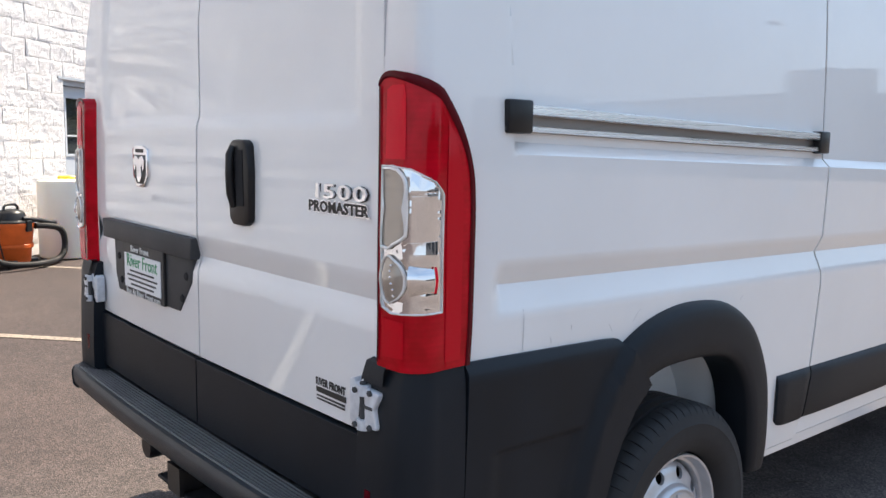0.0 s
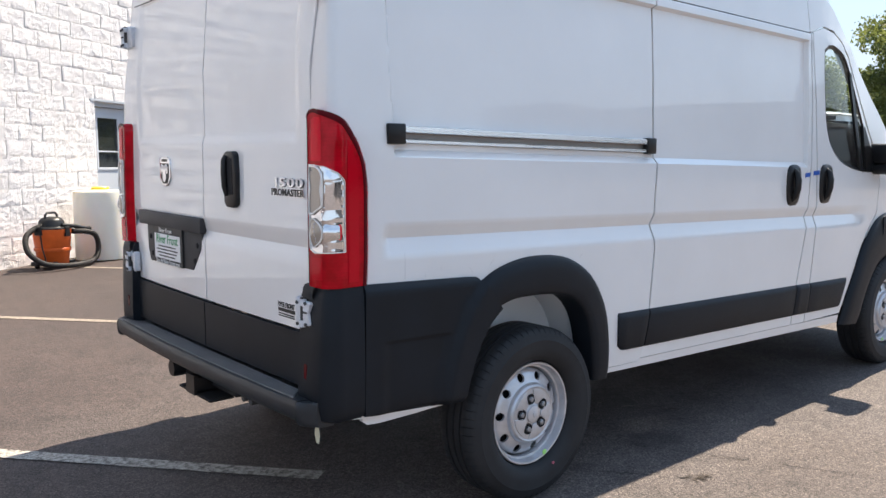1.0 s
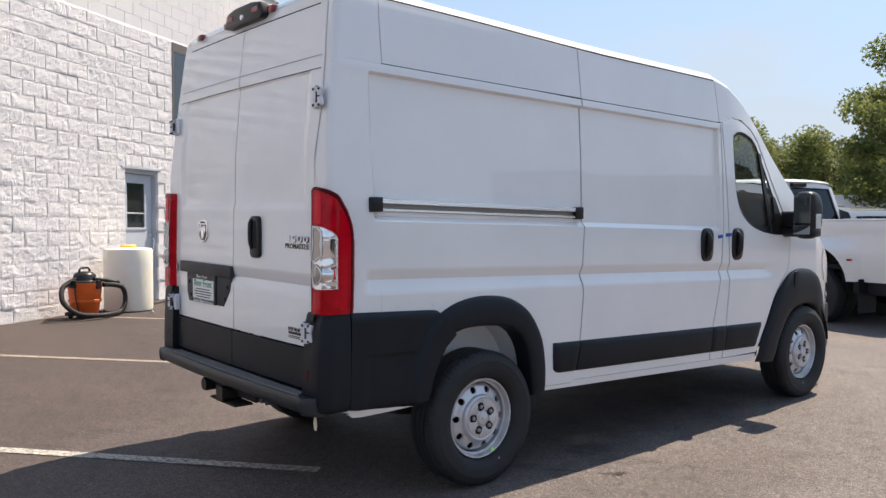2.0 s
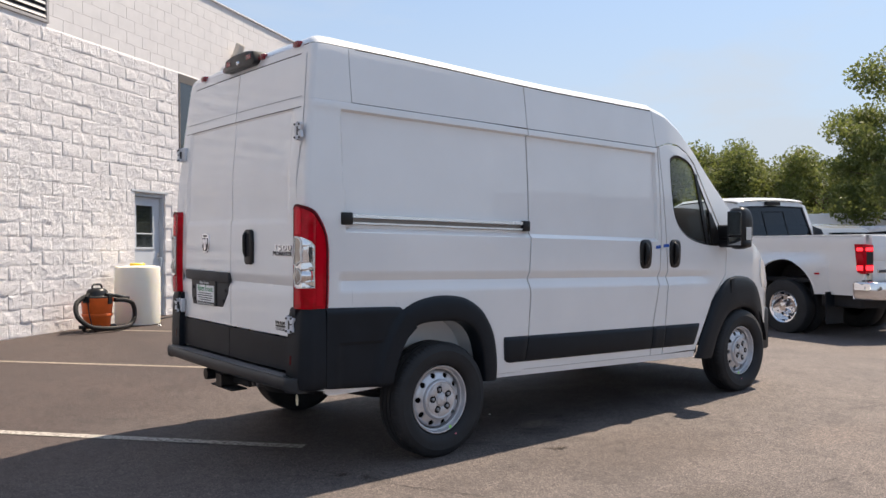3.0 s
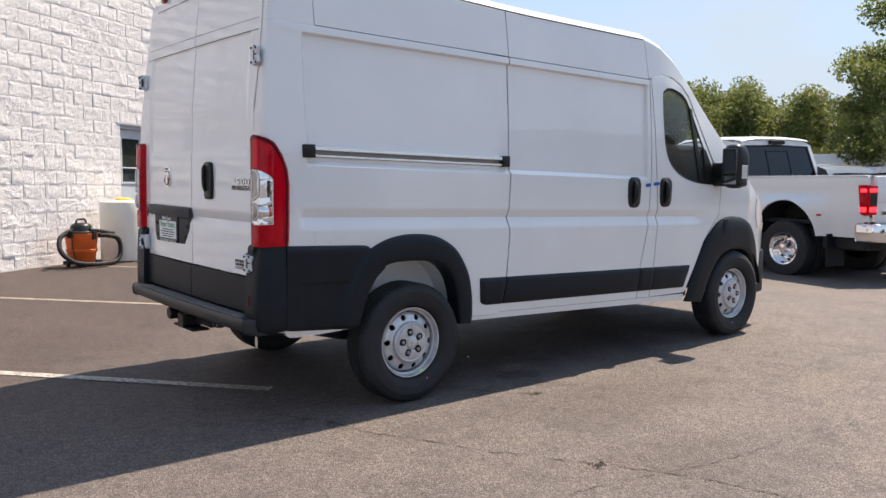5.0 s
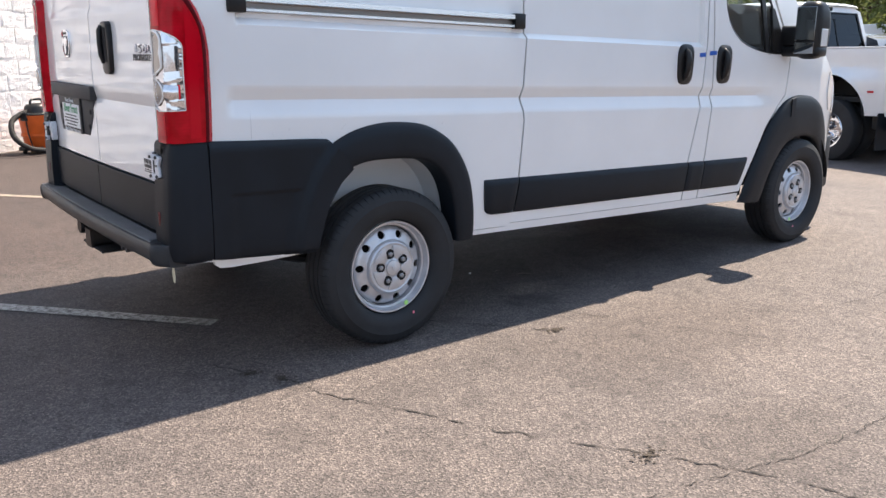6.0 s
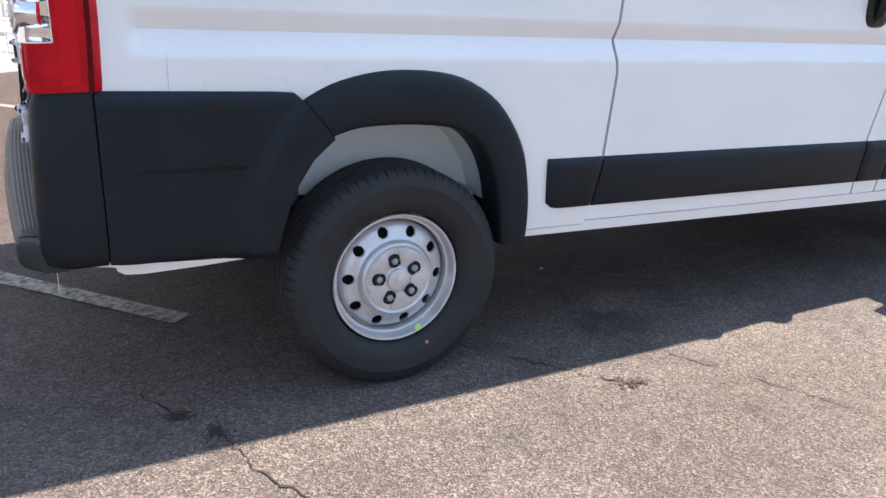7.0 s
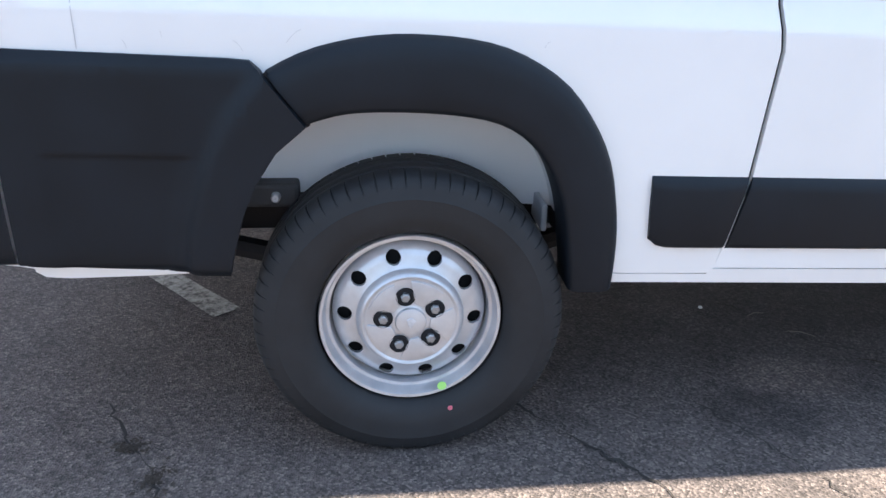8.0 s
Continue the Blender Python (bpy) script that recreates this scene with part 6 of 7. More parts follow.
def hinge(m):
    """A door hinge: notched leaf on the door, waisted link, knuckles, pin, bolts."""
    leaf = [(0.032, 0.040), (0.016, 0.046), (0.014, 0.034), (-0.001, 0.036), (-0.004, 0.048), (-0.017, 0.046), (-0.017, -0.060), (-0.006, -0.060), (-0.004, -0.046), (0.010, -0.044), (0.014, -0.056), (0.032, -0.052)]
    h = part("hinge", prism(leaf, -0.020, 0.010, "x", 0.004), HINGE_PAINT, van, "pale grey painted door hinge", 40, m)
    waist = [(-0.021, 0.036), (-0.068, 0.034), (-0.070, 0.026), (-0.056, -0.004), (-0.067, -0.040), (-0.064, -0.047), (-0.022, -0.048), (-0.030, -0.030), (-0.029, 0.018)]
    part("hinge_link", prism(waist, -0.034, -0.016, "x", 0.004), HINGE_PAINT, h, "", 40)
    part("hinge_pin", tube([(-0.026, -0.019, -0.056), (-0.026, -0.019, 0.046)], 0.0075, 12), GREY_PLASTIC, h, "dark hinge pin", 40)
    for z in (-0.044, 0.030):
        part("hinge_knuckle", tube([(-0.027, -0.022, z - 0.011), (-0.027, -0.022, z + 0.011)], 0.0145, 14), HINGE_PAINT, h, "", 40)
        for y in (-0.012, -0.048):
            part("hinge_bolt", moved(lathe([(0.0065, 0.0), (0.0065, -0.004), (0.004, -0.006), (0.001, -0.006)], 8, "x"), Matrix.Translation((-0.034 if y < -0.03 else -0.041, y, z))), GREY_PLASTIC, h, "dark hinge bolt")
    part("hinge_stop", box(-0.0355, -0.030, -0.054, -0.030, -0.007, 0.001, 0.002), GREY_PLASTIC, h)
    return h


for z, y in ((0.886, -0.868), (1.990, -0.905)):
    for s in (1, -1):
        q = on_rear(y, z)
        hinge(Matrix.Diagonal((1, s, 1, 1)) @ pose(q.x - (0.016 if z < 1 else 0.006), y + 0.032, q.z, 0, 0, 2 if z < 1 else -2) @ Matrix.Diagonal((1.0, 1.14, 1.0, 1)))
# cap above each lower hinge, pocket behind it
for s in (-1.0, 1.0):
    rows = []
    for z, o in ((0.982, 0.010), (0.980, 0.030), (0.966, 0.038), (0.935, 0.040)):
        rows.append([on_side(u, z, s, o) for u in (U_REAR - 0.01, U_REAR, -0.015, 0.0, 0.012)])
    bm = grid(rows)
    bmesh.ops.recalc_face_normals(bm, faces=bm.faces)
    part("hinge_cap", bm, BLACK_PLASTIC, van, "black plastic cap over the lower hinge", 50)
    refl = [(U_REAR + 0.006, 0.705), (U_REAR + 0.022, 0.705), (U_REAR + 0.020, 0.650), (U_REAR + 0.006, 0.655)]
    part("reflector", sheet(refl, lambda u, z, s=s: on_side(u, z, s, 0.0468), [], [], fold=0.004, inward=(1, 0, 0)), DARK_BORDER, van, "small red bumper reflector")

# ---- rear handle, badges, plate ----
q = on_rear(-0.283, 1.320)
h = prism([(-0.056, -0.098), (-0.030, -0.112), (0.030, -0.112), (0.050, -0.095), (0.056, -0.03), (0.056, 0.06), (0.046, 0.098), (0.025, 0.108), (-0.030, 0.108), (-0.048, 0.095), (-0.056, 0.03)], -0.020, 0.012, "x", 0.007)
rh = part("rear_handle", h, DARK_PLASTIC, van, "black plastic rear door handle", 40, Matrix.Translation(q))
part("handle_recess", prism([(-0.034, -0.060), (0.004, -0.060), (0.010, 0.07), (-0.004, 0.082), (-0.030, 0.082)], -0.022, -0.0195, "x"), GAP, rh, "dark grip recess")
part("grip", tube([(-0.020, 0.020, -0.065), (-0.029, 0.020, -0.03), (-0.031, 0.020, 0.02), (-0.029, 0.020, 0.07), (-0.020, 0.020, 0.090)], [0.010, 0.012, 0.012, 0.012, 0.010], 10), DARK_PLASTIC, rh, "", 60)
q = on_rear(0.412, 1.337)
shield = prism([(-0.043, 0.055), (-0.018, 0.066), (0.018, 0.066), (0.043, 0.055), (0.043, -0.030), (0.022, -0.066), (-0.022, -0.066), (-0.043, -0.030)], -0.008, 0.006, "x", 0.002)
emblem = part("emblem", shield, CHROME, van, "chrome shield emblem on the rear door", 30, Matrix.Translation(q) @ Matrix.Diagonal((1, 1.40, 1, 1)))
part("emblem_field", prism([(-0.035, 0.036), (0.035, 0.036), (0.035, -0.026), (0.018, -0.056), (-0.018, -0.056), (-0.035, -0.026)], -0.0092, -0.007, "x"), BLACK_PRINT, emblem, "black field of the emblem")
part("emblem_figure", prism([(-0.033, 0.020), (-0.022, 0.034), (-0.008, 0.030), (0.0, 0.022), (0.008, 0.030), (0.022, 0.034), (0.033, 0.020), (0.030, -0.008), (0.022, -0.016), (0.019, 0.004), (0.013, -0.004), (0.014, -0.034), (0.006, -0.050), (-0.006, -0.050), (-0.014, -0.034), (-0.013, -0.004), (-0.019, 0.004), (-0.022, -0.016), (-0.030, -0.008)], -0.0125, -0.008, "x", 0.001), CHROME, emblem, "plain raised chrome shape")
part("emblem_bar", box(-0.0098, -0.007, -0.022, 0.022, 0.044, 0.055), BLACK_PRINT, emblem)


def text_mesh(body, size, depth=0.002, spacing=1.0, bold=0.0):
    """Letters in the built-in font as a mesh in the plane x, y."""
    cu = bpy.data.curves.new("letters", "FONT")
    cu.body, cu.size, cu.extrude, cu.resolution_u, cu.space_character, cu.offset = body, size, depth, 2, spacing, bold
    cu.align_x, cu.align_y = "CENTER", "CENTER"
    tmp = bpy.data.objects.new("letters", cu)
    me = bpy.data.meshes.new_from_object(tmp)
    bpy.data.objects.remove(tmp)
    bpy.data.curves.remove(cu)
    return me


def letters(name, body, size, m, mat, parent, depth=0.002, label="", wide=1.0, spacing=1.0, bold=0.0):
    me = text_mesh(body, size, depth, spacing, bold)
    if wide != 1.0:
        me.transform(Matrix.Diagonal((wide, 1, 1, 1)))
    me.materials.clear()
    me.materials.append(mat)
    ob = new(name, me)
    ob.matrix_basis, ob.parent = m, parent
    if label:
        ob["label"] = label
    return ob


# rear face: text runs towards -y, faces -x
FACE = Matrix(((0, 0, -1, 0), (-1, 0, 0, 0), (0, 1, 0, 0), (0, 0, 0, 1)))
q = on_rear(-0.705, 1.316)
for i, c in enumerate("1500"):
    letters("digit", c, 0.046, Matrix.Translation((q.x - 0.004, -0.705 + (0.088 if i else 0.076) - 0.059 * i, q.z)) @ FACE, CHROME, van, 0.003, "chrome raised model numeral", 2.35, 1.0, 0.0004)
    letters("digit_shadow_edge", c, 0.046, Matrix.Translation((q.x - 0.0005, -0.7055 + (0.088 if i else 0.076) - 0.059 * i, q.z - 0.0008)) @ FACE, GREY_PLASTIC, van, 0.001, "", 2.35, 1.0, 0.0012)
q = on_rear(-0.705, 1.281)
name_edge = letters("model_name", "PROMASTER", 0.034, Matrix.Translation((q.x - 0.001, -0.705, q.z)) @ FACE, CHROME, van, 0.0022, "chrome-edged model name lettering", 1.20, 1.04, 0.0030)
letters("model_name_face", "PROMASTER", 0.034, Matrix.Translation((0, 0, 0.0026)), BLACK_PRINT, name_edge, 0.0006, "black letter faces", 1.20, 1.04, 0.0010)
q = on_rear(0.373, 1.110)
bracket = part("plate_recess", prism([(0.370, 0.036), (-0.366, 0.036), (-0.360, -0.030), (0.364, -0.030)], -0.030, 0.010, "x", 0.006), GREY_PLASTIC, van, "dark grey plastic number plate housing", 40, Matrix.Translation(q))
part("plate_backing", prism([(0.292, -0.03), (-0.348, -0.03), (-0.335, -0.100), (-0.246, -0.200), (0.262, -0.205), (0.288, -0.15)], -0.016, 0.010, "x", 0.006), GREY_PLASTIC, bracket, "dark grey plastic backing panel", 40)
fr = part("plate_frame", box(-0.026, -0.014, -0.170, 0.170, -0.200, -0.028, 0.003), BLACK_PRINT, bracket, "black dealer plate frame", None, Matrix.Translation((0, 0.016, 0)))
part("plate_card", box(-0.0285, -0.0255, -0.150, 0.150, -0.176, -0.062), PAPER, fr, "white card in the plate frame")
letters("frame_words", "River Front", 0.030, Matrix.Translation((-0.0268, 0.02, -0.046)) @ FACE, WHITE_PRINT, fr, 0.0008, "white lettering River Front", 1.1)
letters("frame_words", "Buy At River Front.com", 0.030, Matrix.Translation((-0.0268, 0.0, -0.190)) @ FACE, WHITE_PRINT, fr, 0.0008, "white web address", 0.98)
letters("card_words", "River Front", 0.060, Matrix.Translation((-0.0292, 0.0, -0.086)) @ FACE, GREEN_PRINT, fr, 0.0006, "green lettering River Front", 0.92)
for z, w in ((-0.118, 0.20), (-0.133, 0.25), (-0.148, 0.23), (-0.163, 0.19)):
    part("card_bar", box(-0.0296, -0.0285, -w / 2, w / 2, z - 0.0028, z + 0.0028), BLACK_PRINT, fr, "line of small print")
for y, z in ((-0.300, -0.085), (-0.270, -0.155), (0.245, -0.085), (0.225, -0.165)):
    part("screw_hole", moved(lathe([(0.013, 0.0), (0.010, -0.004), (0.001, -0.004)], 12, "x"), Matrix.Translation((-0.016, y, z))), GAP, bracket)
q = on_rear(-0.678, 0.852)
decal = part("dealer_decal", box(-0.0012, 0.002, -0.062, 0.062, -0.005, 0.008), BLACK_PRINT, van, "small black dealer decal", None, Matrix.Translation((q.x, -0.678, q.z)))
letters("decal_words", "RIVER FRONT", 0.025, Matrix.Translation((-0.001, 0, 0.020)) @ FACE, BLACK_PRINT, decal, 0.0005, "black lettering River Front", 0.80, 1.0, 0.0009)
for z in (-0.013, -0.021):
    part("decal_bar", box(-0.0012, 0.0, -0.058, 0.058, z - 0.0022, z + 0.0022), BLACK_PRINT, decal)

# ---- lamps and camera on the header ----
def on_header(y, d):
    q = on_rear(y, 2.5035)
    return Vector((q.x + d * 0.5, y, 2.490 + RAKE * 0.97 + rolled(d)))


DARK_LENS = shader("dark_red_marker_lens", (0.20, 0.006, 0.014), 0.15, 0.0, 0.4)
for y in (-0.74, -0.30, 0.24, 0.64):
    q = on_header(y, 0.02)
    b = box(-0.020, 0.06, -0.034, 0.034, -0.016, 0.020, 0.010)
    part("marker_lamp", b, DARK_LENS, van, "small red roof marker lamp", 40, Matrix.Translation((q.x - 0.012, q.y, q.z - 0.004)))
q = on_header(-0.03, 0.02)
part("camera_housing", prism([(-0.235, -0.030), (-0.20, -0.048), (0.20, -0.048), (0.235, -0.030), (0.20, 0.040), (0.10, 0.055), (-0.10, 0.055), (-0.20, 0.040)], -0.055, 0.12, "x", 0.012), DARK_PLASTIC, van, "black housing for stop lamp and camera", 40, Matrix.Translation((q.x, -0.03, q.z + 0.006)))
part("stop_lamp", box(-0.058, -0.05, -0.19, -0.12, -0.016, 0.016, 0.004), DARK_LENS, van, "", None, Matrix.Translation((q.x, -0.03, q.z + 0.012)))
part("stop_lamp", box(-0.058, -0.05, 0.12, 0.19, -0.016, 0.016, 0.004), DARK_LENS, van, "", None, Matrix.Translation((q.x, -0.03, q.z + 0.012)))
part("camera_lens", moved(lathe([(0.001, -0.066), (0.012, -0.064), (0.018, -0.052)], 18, "x"), Matrix.Translation((q.x, -0.03, q.z - 0.005))), CHROME, van, "", 40)

# ---- mirrors ----
MIRROR = shader("mirror_glass", (0.30, 0.31, 0.32), 0.02, 1.0)
for s in (-1.0, 1.0):
    q = on_side(4.13, 1.43, s)
    m = Matrix.Translation((4.13, s * 1.0, 0)) @ Matrix.Diagonal((1, -s, 1, 1))
    body = bmesh.new()
    bmesh.ops.create_cube(body, size=1)
    bmesh.ops.subdivide_edges(body, edges=body.edges[:], cuts=5, use_grid_fill=True)
    for v in body.verts:
        c = v.co * 2
        r = max(abs(c.x), abs(c.y), abs(c.z))
        n = c.normalized()
        k = (abs(n.x) ** 4 + abs(n.y) ** 4 + abs(n.z) ** 4) ** -0.25
        v.co = Vector((n.x * k * 0.075, n.y * k * 0.085, n.z * k * 0.180)) * r
        v.co.x += 0.03 * (1 - (v.co.z / 0.175) ** 2) * (1 if c.x > 0 else 0)
    mir = part("door_mirror", body, DARK_PLASTIC, van, "black door mirror", 50, m @ Matrix.Translation((0.03, -0.135, 1.462)))
    part("mirror_arm", box(-0.06, 0.06, -0.09, 0.22, -0.165, -0.10, 0.02), DARK_PLASTIC, mir, "", 50)
    part("mirror_arm", box(-0.05, 0.05, 0.05, 0.21, -0.10, 0.03, 0.02), DARK_PLASTIC, mir, "", 50)
    part("mirror_glass", box(-0.0785, -0.073, -0.064, 0.068, -0.06, 0.145, 0.002, 1), MIRROR, mir, "mirror glass")
    part("mirror_glass", box(-0.0785, -0.073, -0.064, 0.068, -0.145, -0.075, 0.002, 1), MIRROR, mir, "small wide-angle mirror glass")
    part("mirror_lamp", box(-0.03, 0.045, -0.090, -0.082, -0.10, 0.01, 0.006), CLEAR, mir, "clear side lamp in the mirror")
    part("door_corner", sheet([(4.00, 1.41), (4.14, 1.41), (4.14, 1.47), (4.02, 1.68), (3.985, 1.68)], lambda u, z, s=s: on_side(u, z, s, 0.004), [4.05, 4.1], [1.5, 1.6], inward=(0, -s, 0), fold=0.02), DARK_PLASTIC, van, "black mirror base")
part("fuel_flap", sheet([(4.235, 0.985), (4.285, 0.985), (4.285, 1.115), (4.235, 1.105)], lambda u, z: on_side(u, z, -1, 0.036), [], [1.05], inward=(0, 1, 0), fold=0.01), BLACK_PLASTIC, van, "small black insert on the front flare")

# ---- cab inside ----
FABRIC = plastic("dark_grey_cloth", (0.030, 0.031, 0.034), 0.85, 0.3)
for y in (-0.45, 0.45):
    seat = thing("seat", "", "", Matrix.Translation((3.62, y, 0)))
    seat.parent = van
    part("cushion", box(-0.26, 0.26, -0.25, 0.25, 0.82, 1.0, 0.05, 3), FABRIC, seat, "dark cloth seat cushion", 50)
    part("backrest", moved(box(-0.07, 0.07, -0.25, 0.25, 0.0, 0.66, 0.05, 3), pose(-0.24, 0, 0.98, 0, -12, 0)), FABRIC, seat, "dark cloth backrest", 50)
    part("headrest", moved(box(-0.05, 0.05, -0.13, 0.13, 0.0, 0.20, 0.04, 3), pose(-0.38, 0, 1.66, 0, -8, 0)), FABRIC, seat, "dark headrest", 50)
    part("seat_base", box(-0.22, 0.22, -0.2, 0.2, 0.46, 0.82, 0.01), GREY_PLASTIC, seat)
part("dashboard", prism([(4.16, 0.56), (4.10, 1.10), (4.15, 1.27), (4.30, 1.33), (4.48, 1.33), (4.60, 1.0), (4.60, 0.56)], -0.90, 0.90, "y", 0.02), GREY_PLASTIC, van, "dark grey dashboard", 40)
wheel_ring = lathe([(0.185 + 0.014 * math.cos(2 * math.pi * k / 10), 0.014 * math.sin(2 * math.pi * k / 10)) for k in range(11)], 36, "z")
joined(wheel_ring, box(-0.18, 0.18, -0.02, 0.02, -0.01, 0.01, 0.004))
part("steering_wheel", wheel_ring, DARK_PLASTIC, van, "black steering wheel", 50, pose(4.02, 0.45, 1.22, 0, -62, 0))
part("bulkhead", box(3.27, 3.29, -0.94, 0.94, 0.56, 1.55, 0.0), GREY_PLASTIC, van, "grey partition behind the seats")
part("front_bumper", prism([(4.95, -0.86), (5.22, -0.80), (5.37, -0.55), (5.42, 0.0), (5.37, 0.55), (5.22, 0.80), (4.95, 0.86)], 0.30, 0.70, "z", 0.02), BLACK_PLASTIC, van, "black plastic front bumper", 40)
part("grille", prism([(5.15, -0.70), (5.30, -0.50), (5.355, 0.0), (5.30, 0.50), (5.15, 0.70)], 0.70, 0.98, "z", 0.015), DARK_PLASTIC, van, "black grille", 40)
for y in (-0.45, 0.45):
    part("sun_visor", moved(box(-0.10, 0.10, -0.20, 0.20, -0.008, 0.008, 0.005), pose(3.70, y, 2.16, 0, 20, 0)), shader("grey_visor", (0.30, 0.30, 0.30), 0.8), van, "grey sun visor")


# ---- pickup truck with twin rear wheels ----
def pickup():
    """A white crew-cab pickup; local x forward from the tail, y to the left, z from the ground."""
    t = thing("pickup_truck", "white crew-cab pickup with twin rear wheels and lit tail lamps", "pickup truck")
    L_BED, W = 2.06, 0.985
    zs = [0.62, 0.80, 1.0, 1.15, 1.24, 1.33, 1.40, 1.44, 1.455]
    ws = [0.93, 0.955, 0.965, 0.96, 0.955, 0.962, 0.965, 0.955, 0.93]

    def flank(x, z, s, out=0.0):
        w = float(np.interp(z, zs, ws))
        fend = max(0.0, 1 - ((x - 1.20) / 0.66) ** 2)
        w += 0.155 * fend ** 0.6 * (1 - smooth01(1.05, 1.22, z))
        w -= 0.035 * (1 - smooth01(0.0, 0.14, x))
        return Vector((x, s * (w + out), z))

    cut = [(1.20 - 0.50 * math.cos(a), 0.62 + 0.50 * math.sin(a)) for a in (math.pi * i / 18 for i in range(19))]
    outline = [(0.0, 0.66), (0.10, 0.62)] + cut + [(2.04, 0.62), (2.04, 1.45), (1.5, 1.455), (0.7, 1.455), (0.0, 1.455)]
    for s in (-1, 1):
        p = sheet(outline, lambda x, z, s=s: flank(x, z, s), steps(0, 2.04, 0.075), steps(0.62, 1.455, 0.06) + [1.44], inward=(0, -s, 0), fold=0.05)
        bs = part("bed_side", p, TRUCK_WHITE, t, "white bed side with flared wing", 35)
        part("bed_rail", box(0.02, 2.04, min(s * 0.85, s * 0.955), max(s * 0.85, s * 0.955), 1.450, 1.468, 0.006), TRUCK_WHITE, t, "white bed rail top")
        lip = grid([[flank(1.20 + 0.50 * c * math.cos(a) * -1, 0.62 + 0.50 * c * math.sin(a), s, o) for a in (math.pi * i / 18 for i in range(19))] for c, o in ((1.06, 0.004), (1.03, 0.012), (1.0, 0.012), (0.99, -0.05))])
        bmesh.ops.recalc_face_normals(lip, faces=lip.faces)
        part("wing_lip", lip, TRUCK_WHITE, t, "", 50)
        well = grid([[(1.20 - 0.49 * math.cos(a), s * y, 0.62 + 0.49 * math.sin(a)) for a in (math.pi * i / 16 for i in range(17))] for y in (1.08, 0.80, 0.55)])
        part("wheel_well", well, CHASSIS, t, "black wheel well", 50)
        lamp = prism([(s * 0.955, 0.925), (s * 0.77, 0.935), (s * 0.76, 1.325), (s * 0.945, 1.335)], -0.035, 0.05, "x", 0.012)
        lo = part("tail_lamp", lamp, DEEP_RED, t, "red tail lamp with lit bars", 40)
        wrap = prism([(-0.02, 0.925), (0.075, 0.945), (0.115, 1.335), (-0.02, 1.335)], s * 0.930 if s < 0 else s * 0.930, s * 0.972, "y", 0.006)
        part("lamp_wrap", wrap, RED, lo, "red lens round the corner", 40)
        for z0, z1 in ((1.24, 1.285), (0.975, 1.04)):
            part("lit_bar", box(-0.041, -0.034, min(s * 0.785, s * 0.94), max(s * 0.785, s * 0.94), z0, z1, 0.003), LIT, lo, "glowing red lamp bar")
            part("lit_bar", box(-0.015, 0.075, min(s * 0.972, s * 0.977), max(s * 0.972, s * 0.977), z0, z1, 0.002, 1), LIT, lo)
        part("smoked_lens", box(-0.042, -0.034, min(s * 0.785, s * 0.925), max(s * 0.785, s * 0.925), 1.055, 1.225, 0.003), DARK_PLASTIC, lo)
        part("side_marker", box(0.60, 0.68, min(s * 1.045, s * 1.062), max(s * 1.045, s * 1.062), 0.905, 0.93, 0.005), RED, t, "small red side marker")
        # running gear
        for y in (s * 0.97, s * 0.72):
            w = thing("rear_wheel", "", "", pose(1.20, y, 0.41))
            w.parent = t
            part("tyre", lathe([(0.22, -0.10), (0.26, -0.112), (0.36, -0.112), (0.395, -0.098), (0.41, -0.07), (0.41, 0.07), (0.395, 0.098), (0.36, 0.112), (0.26, 0.112), (0.22, 0.10)], 48), RUBBER, w, "black truck tyre", 40)
            if abs(y) > 0.9:
                k = 1 if s < 0 else -1
                prof = [(0.245, -0.100 * k), (0.238, -0.112 * k), (0.215, -0.10 * k), (0.205, -0.02 * k), (0.17, 0.03 * k), (0.12, 0.02 * k), (0.10, -0.02 * k), (0.075, -0.08 * k), (0.06, -0.12 * k), (0.001, -0.125 * k)]
                part("rim", lathe(prof, 40), CHROME, w, "deep polished dually rim", 40)
                for q in range(8):
                    a = 2 * math.pi * q / 8
                    part("rim_hole", moved(lathe([(0.022, 0.0), (0.001, -0.002 * k)], 14), Matrix.Translation((0.165 * math.cos(a), 0.022 * k, 0.165 * math.sin(a)))), GAP, w)
                    part("wheel_nut", moved(lathe([(0.010, 0.0), (0.010, -0.03 * k), (0.001, -0.035 * k)], 8), Matrix.Translation((0.10 * math.cos(a + 0.3), -0.015 * k, 0.10 * math.sin(a + 0.3)))), STEEL, w)
        f = thing("front_wheel", "", "", pose(5.0, s * 0.86, 0.41))
        f.parent = t
        part("tyre", lathe([(0.22, -0.10), (0.26, -0.112), (0.36, -0.112), (0.395, -0.098), (0.41, -0.07), (0.41, 0.07), (0.395, 0.098), (0.36, 0.112), (0.26, 0.112), (0.22, 0.10)], 40), RUBBER, f, "black truck tyre", 40)
        part("rim", lathe([(0.24, 0.1 * s), (0.20, 0.09 * s), (0.10, 0.13 * s), (0.001, 0.13 * s)], 32), CHROME, f, "polished rim", 40)
        part("mud_flap", box(0.50, 0.515, min(s * 0.66, s * 1.05), max(s * 0.66, s * 1.05), 0.20, 0.66, 0.004), BLACK_PLASTIC, t, "black mud flap")
        # cab side with windows
        cab = [(2.06, 0.60), (4.35, 0.60), (4.40, 1.30), (4.35, 1.36), (3.85, 1.82), (3.55, 1.93), (2.62, 1.95), (2.30, 1.90), (2.14, 1.46), (2.06, 1.45)]
        win1 = [(2.34, 1.44), (3.10, 1.42), (3.10, 1.83), (2.60, 1.85), (2.46, 1.80)]
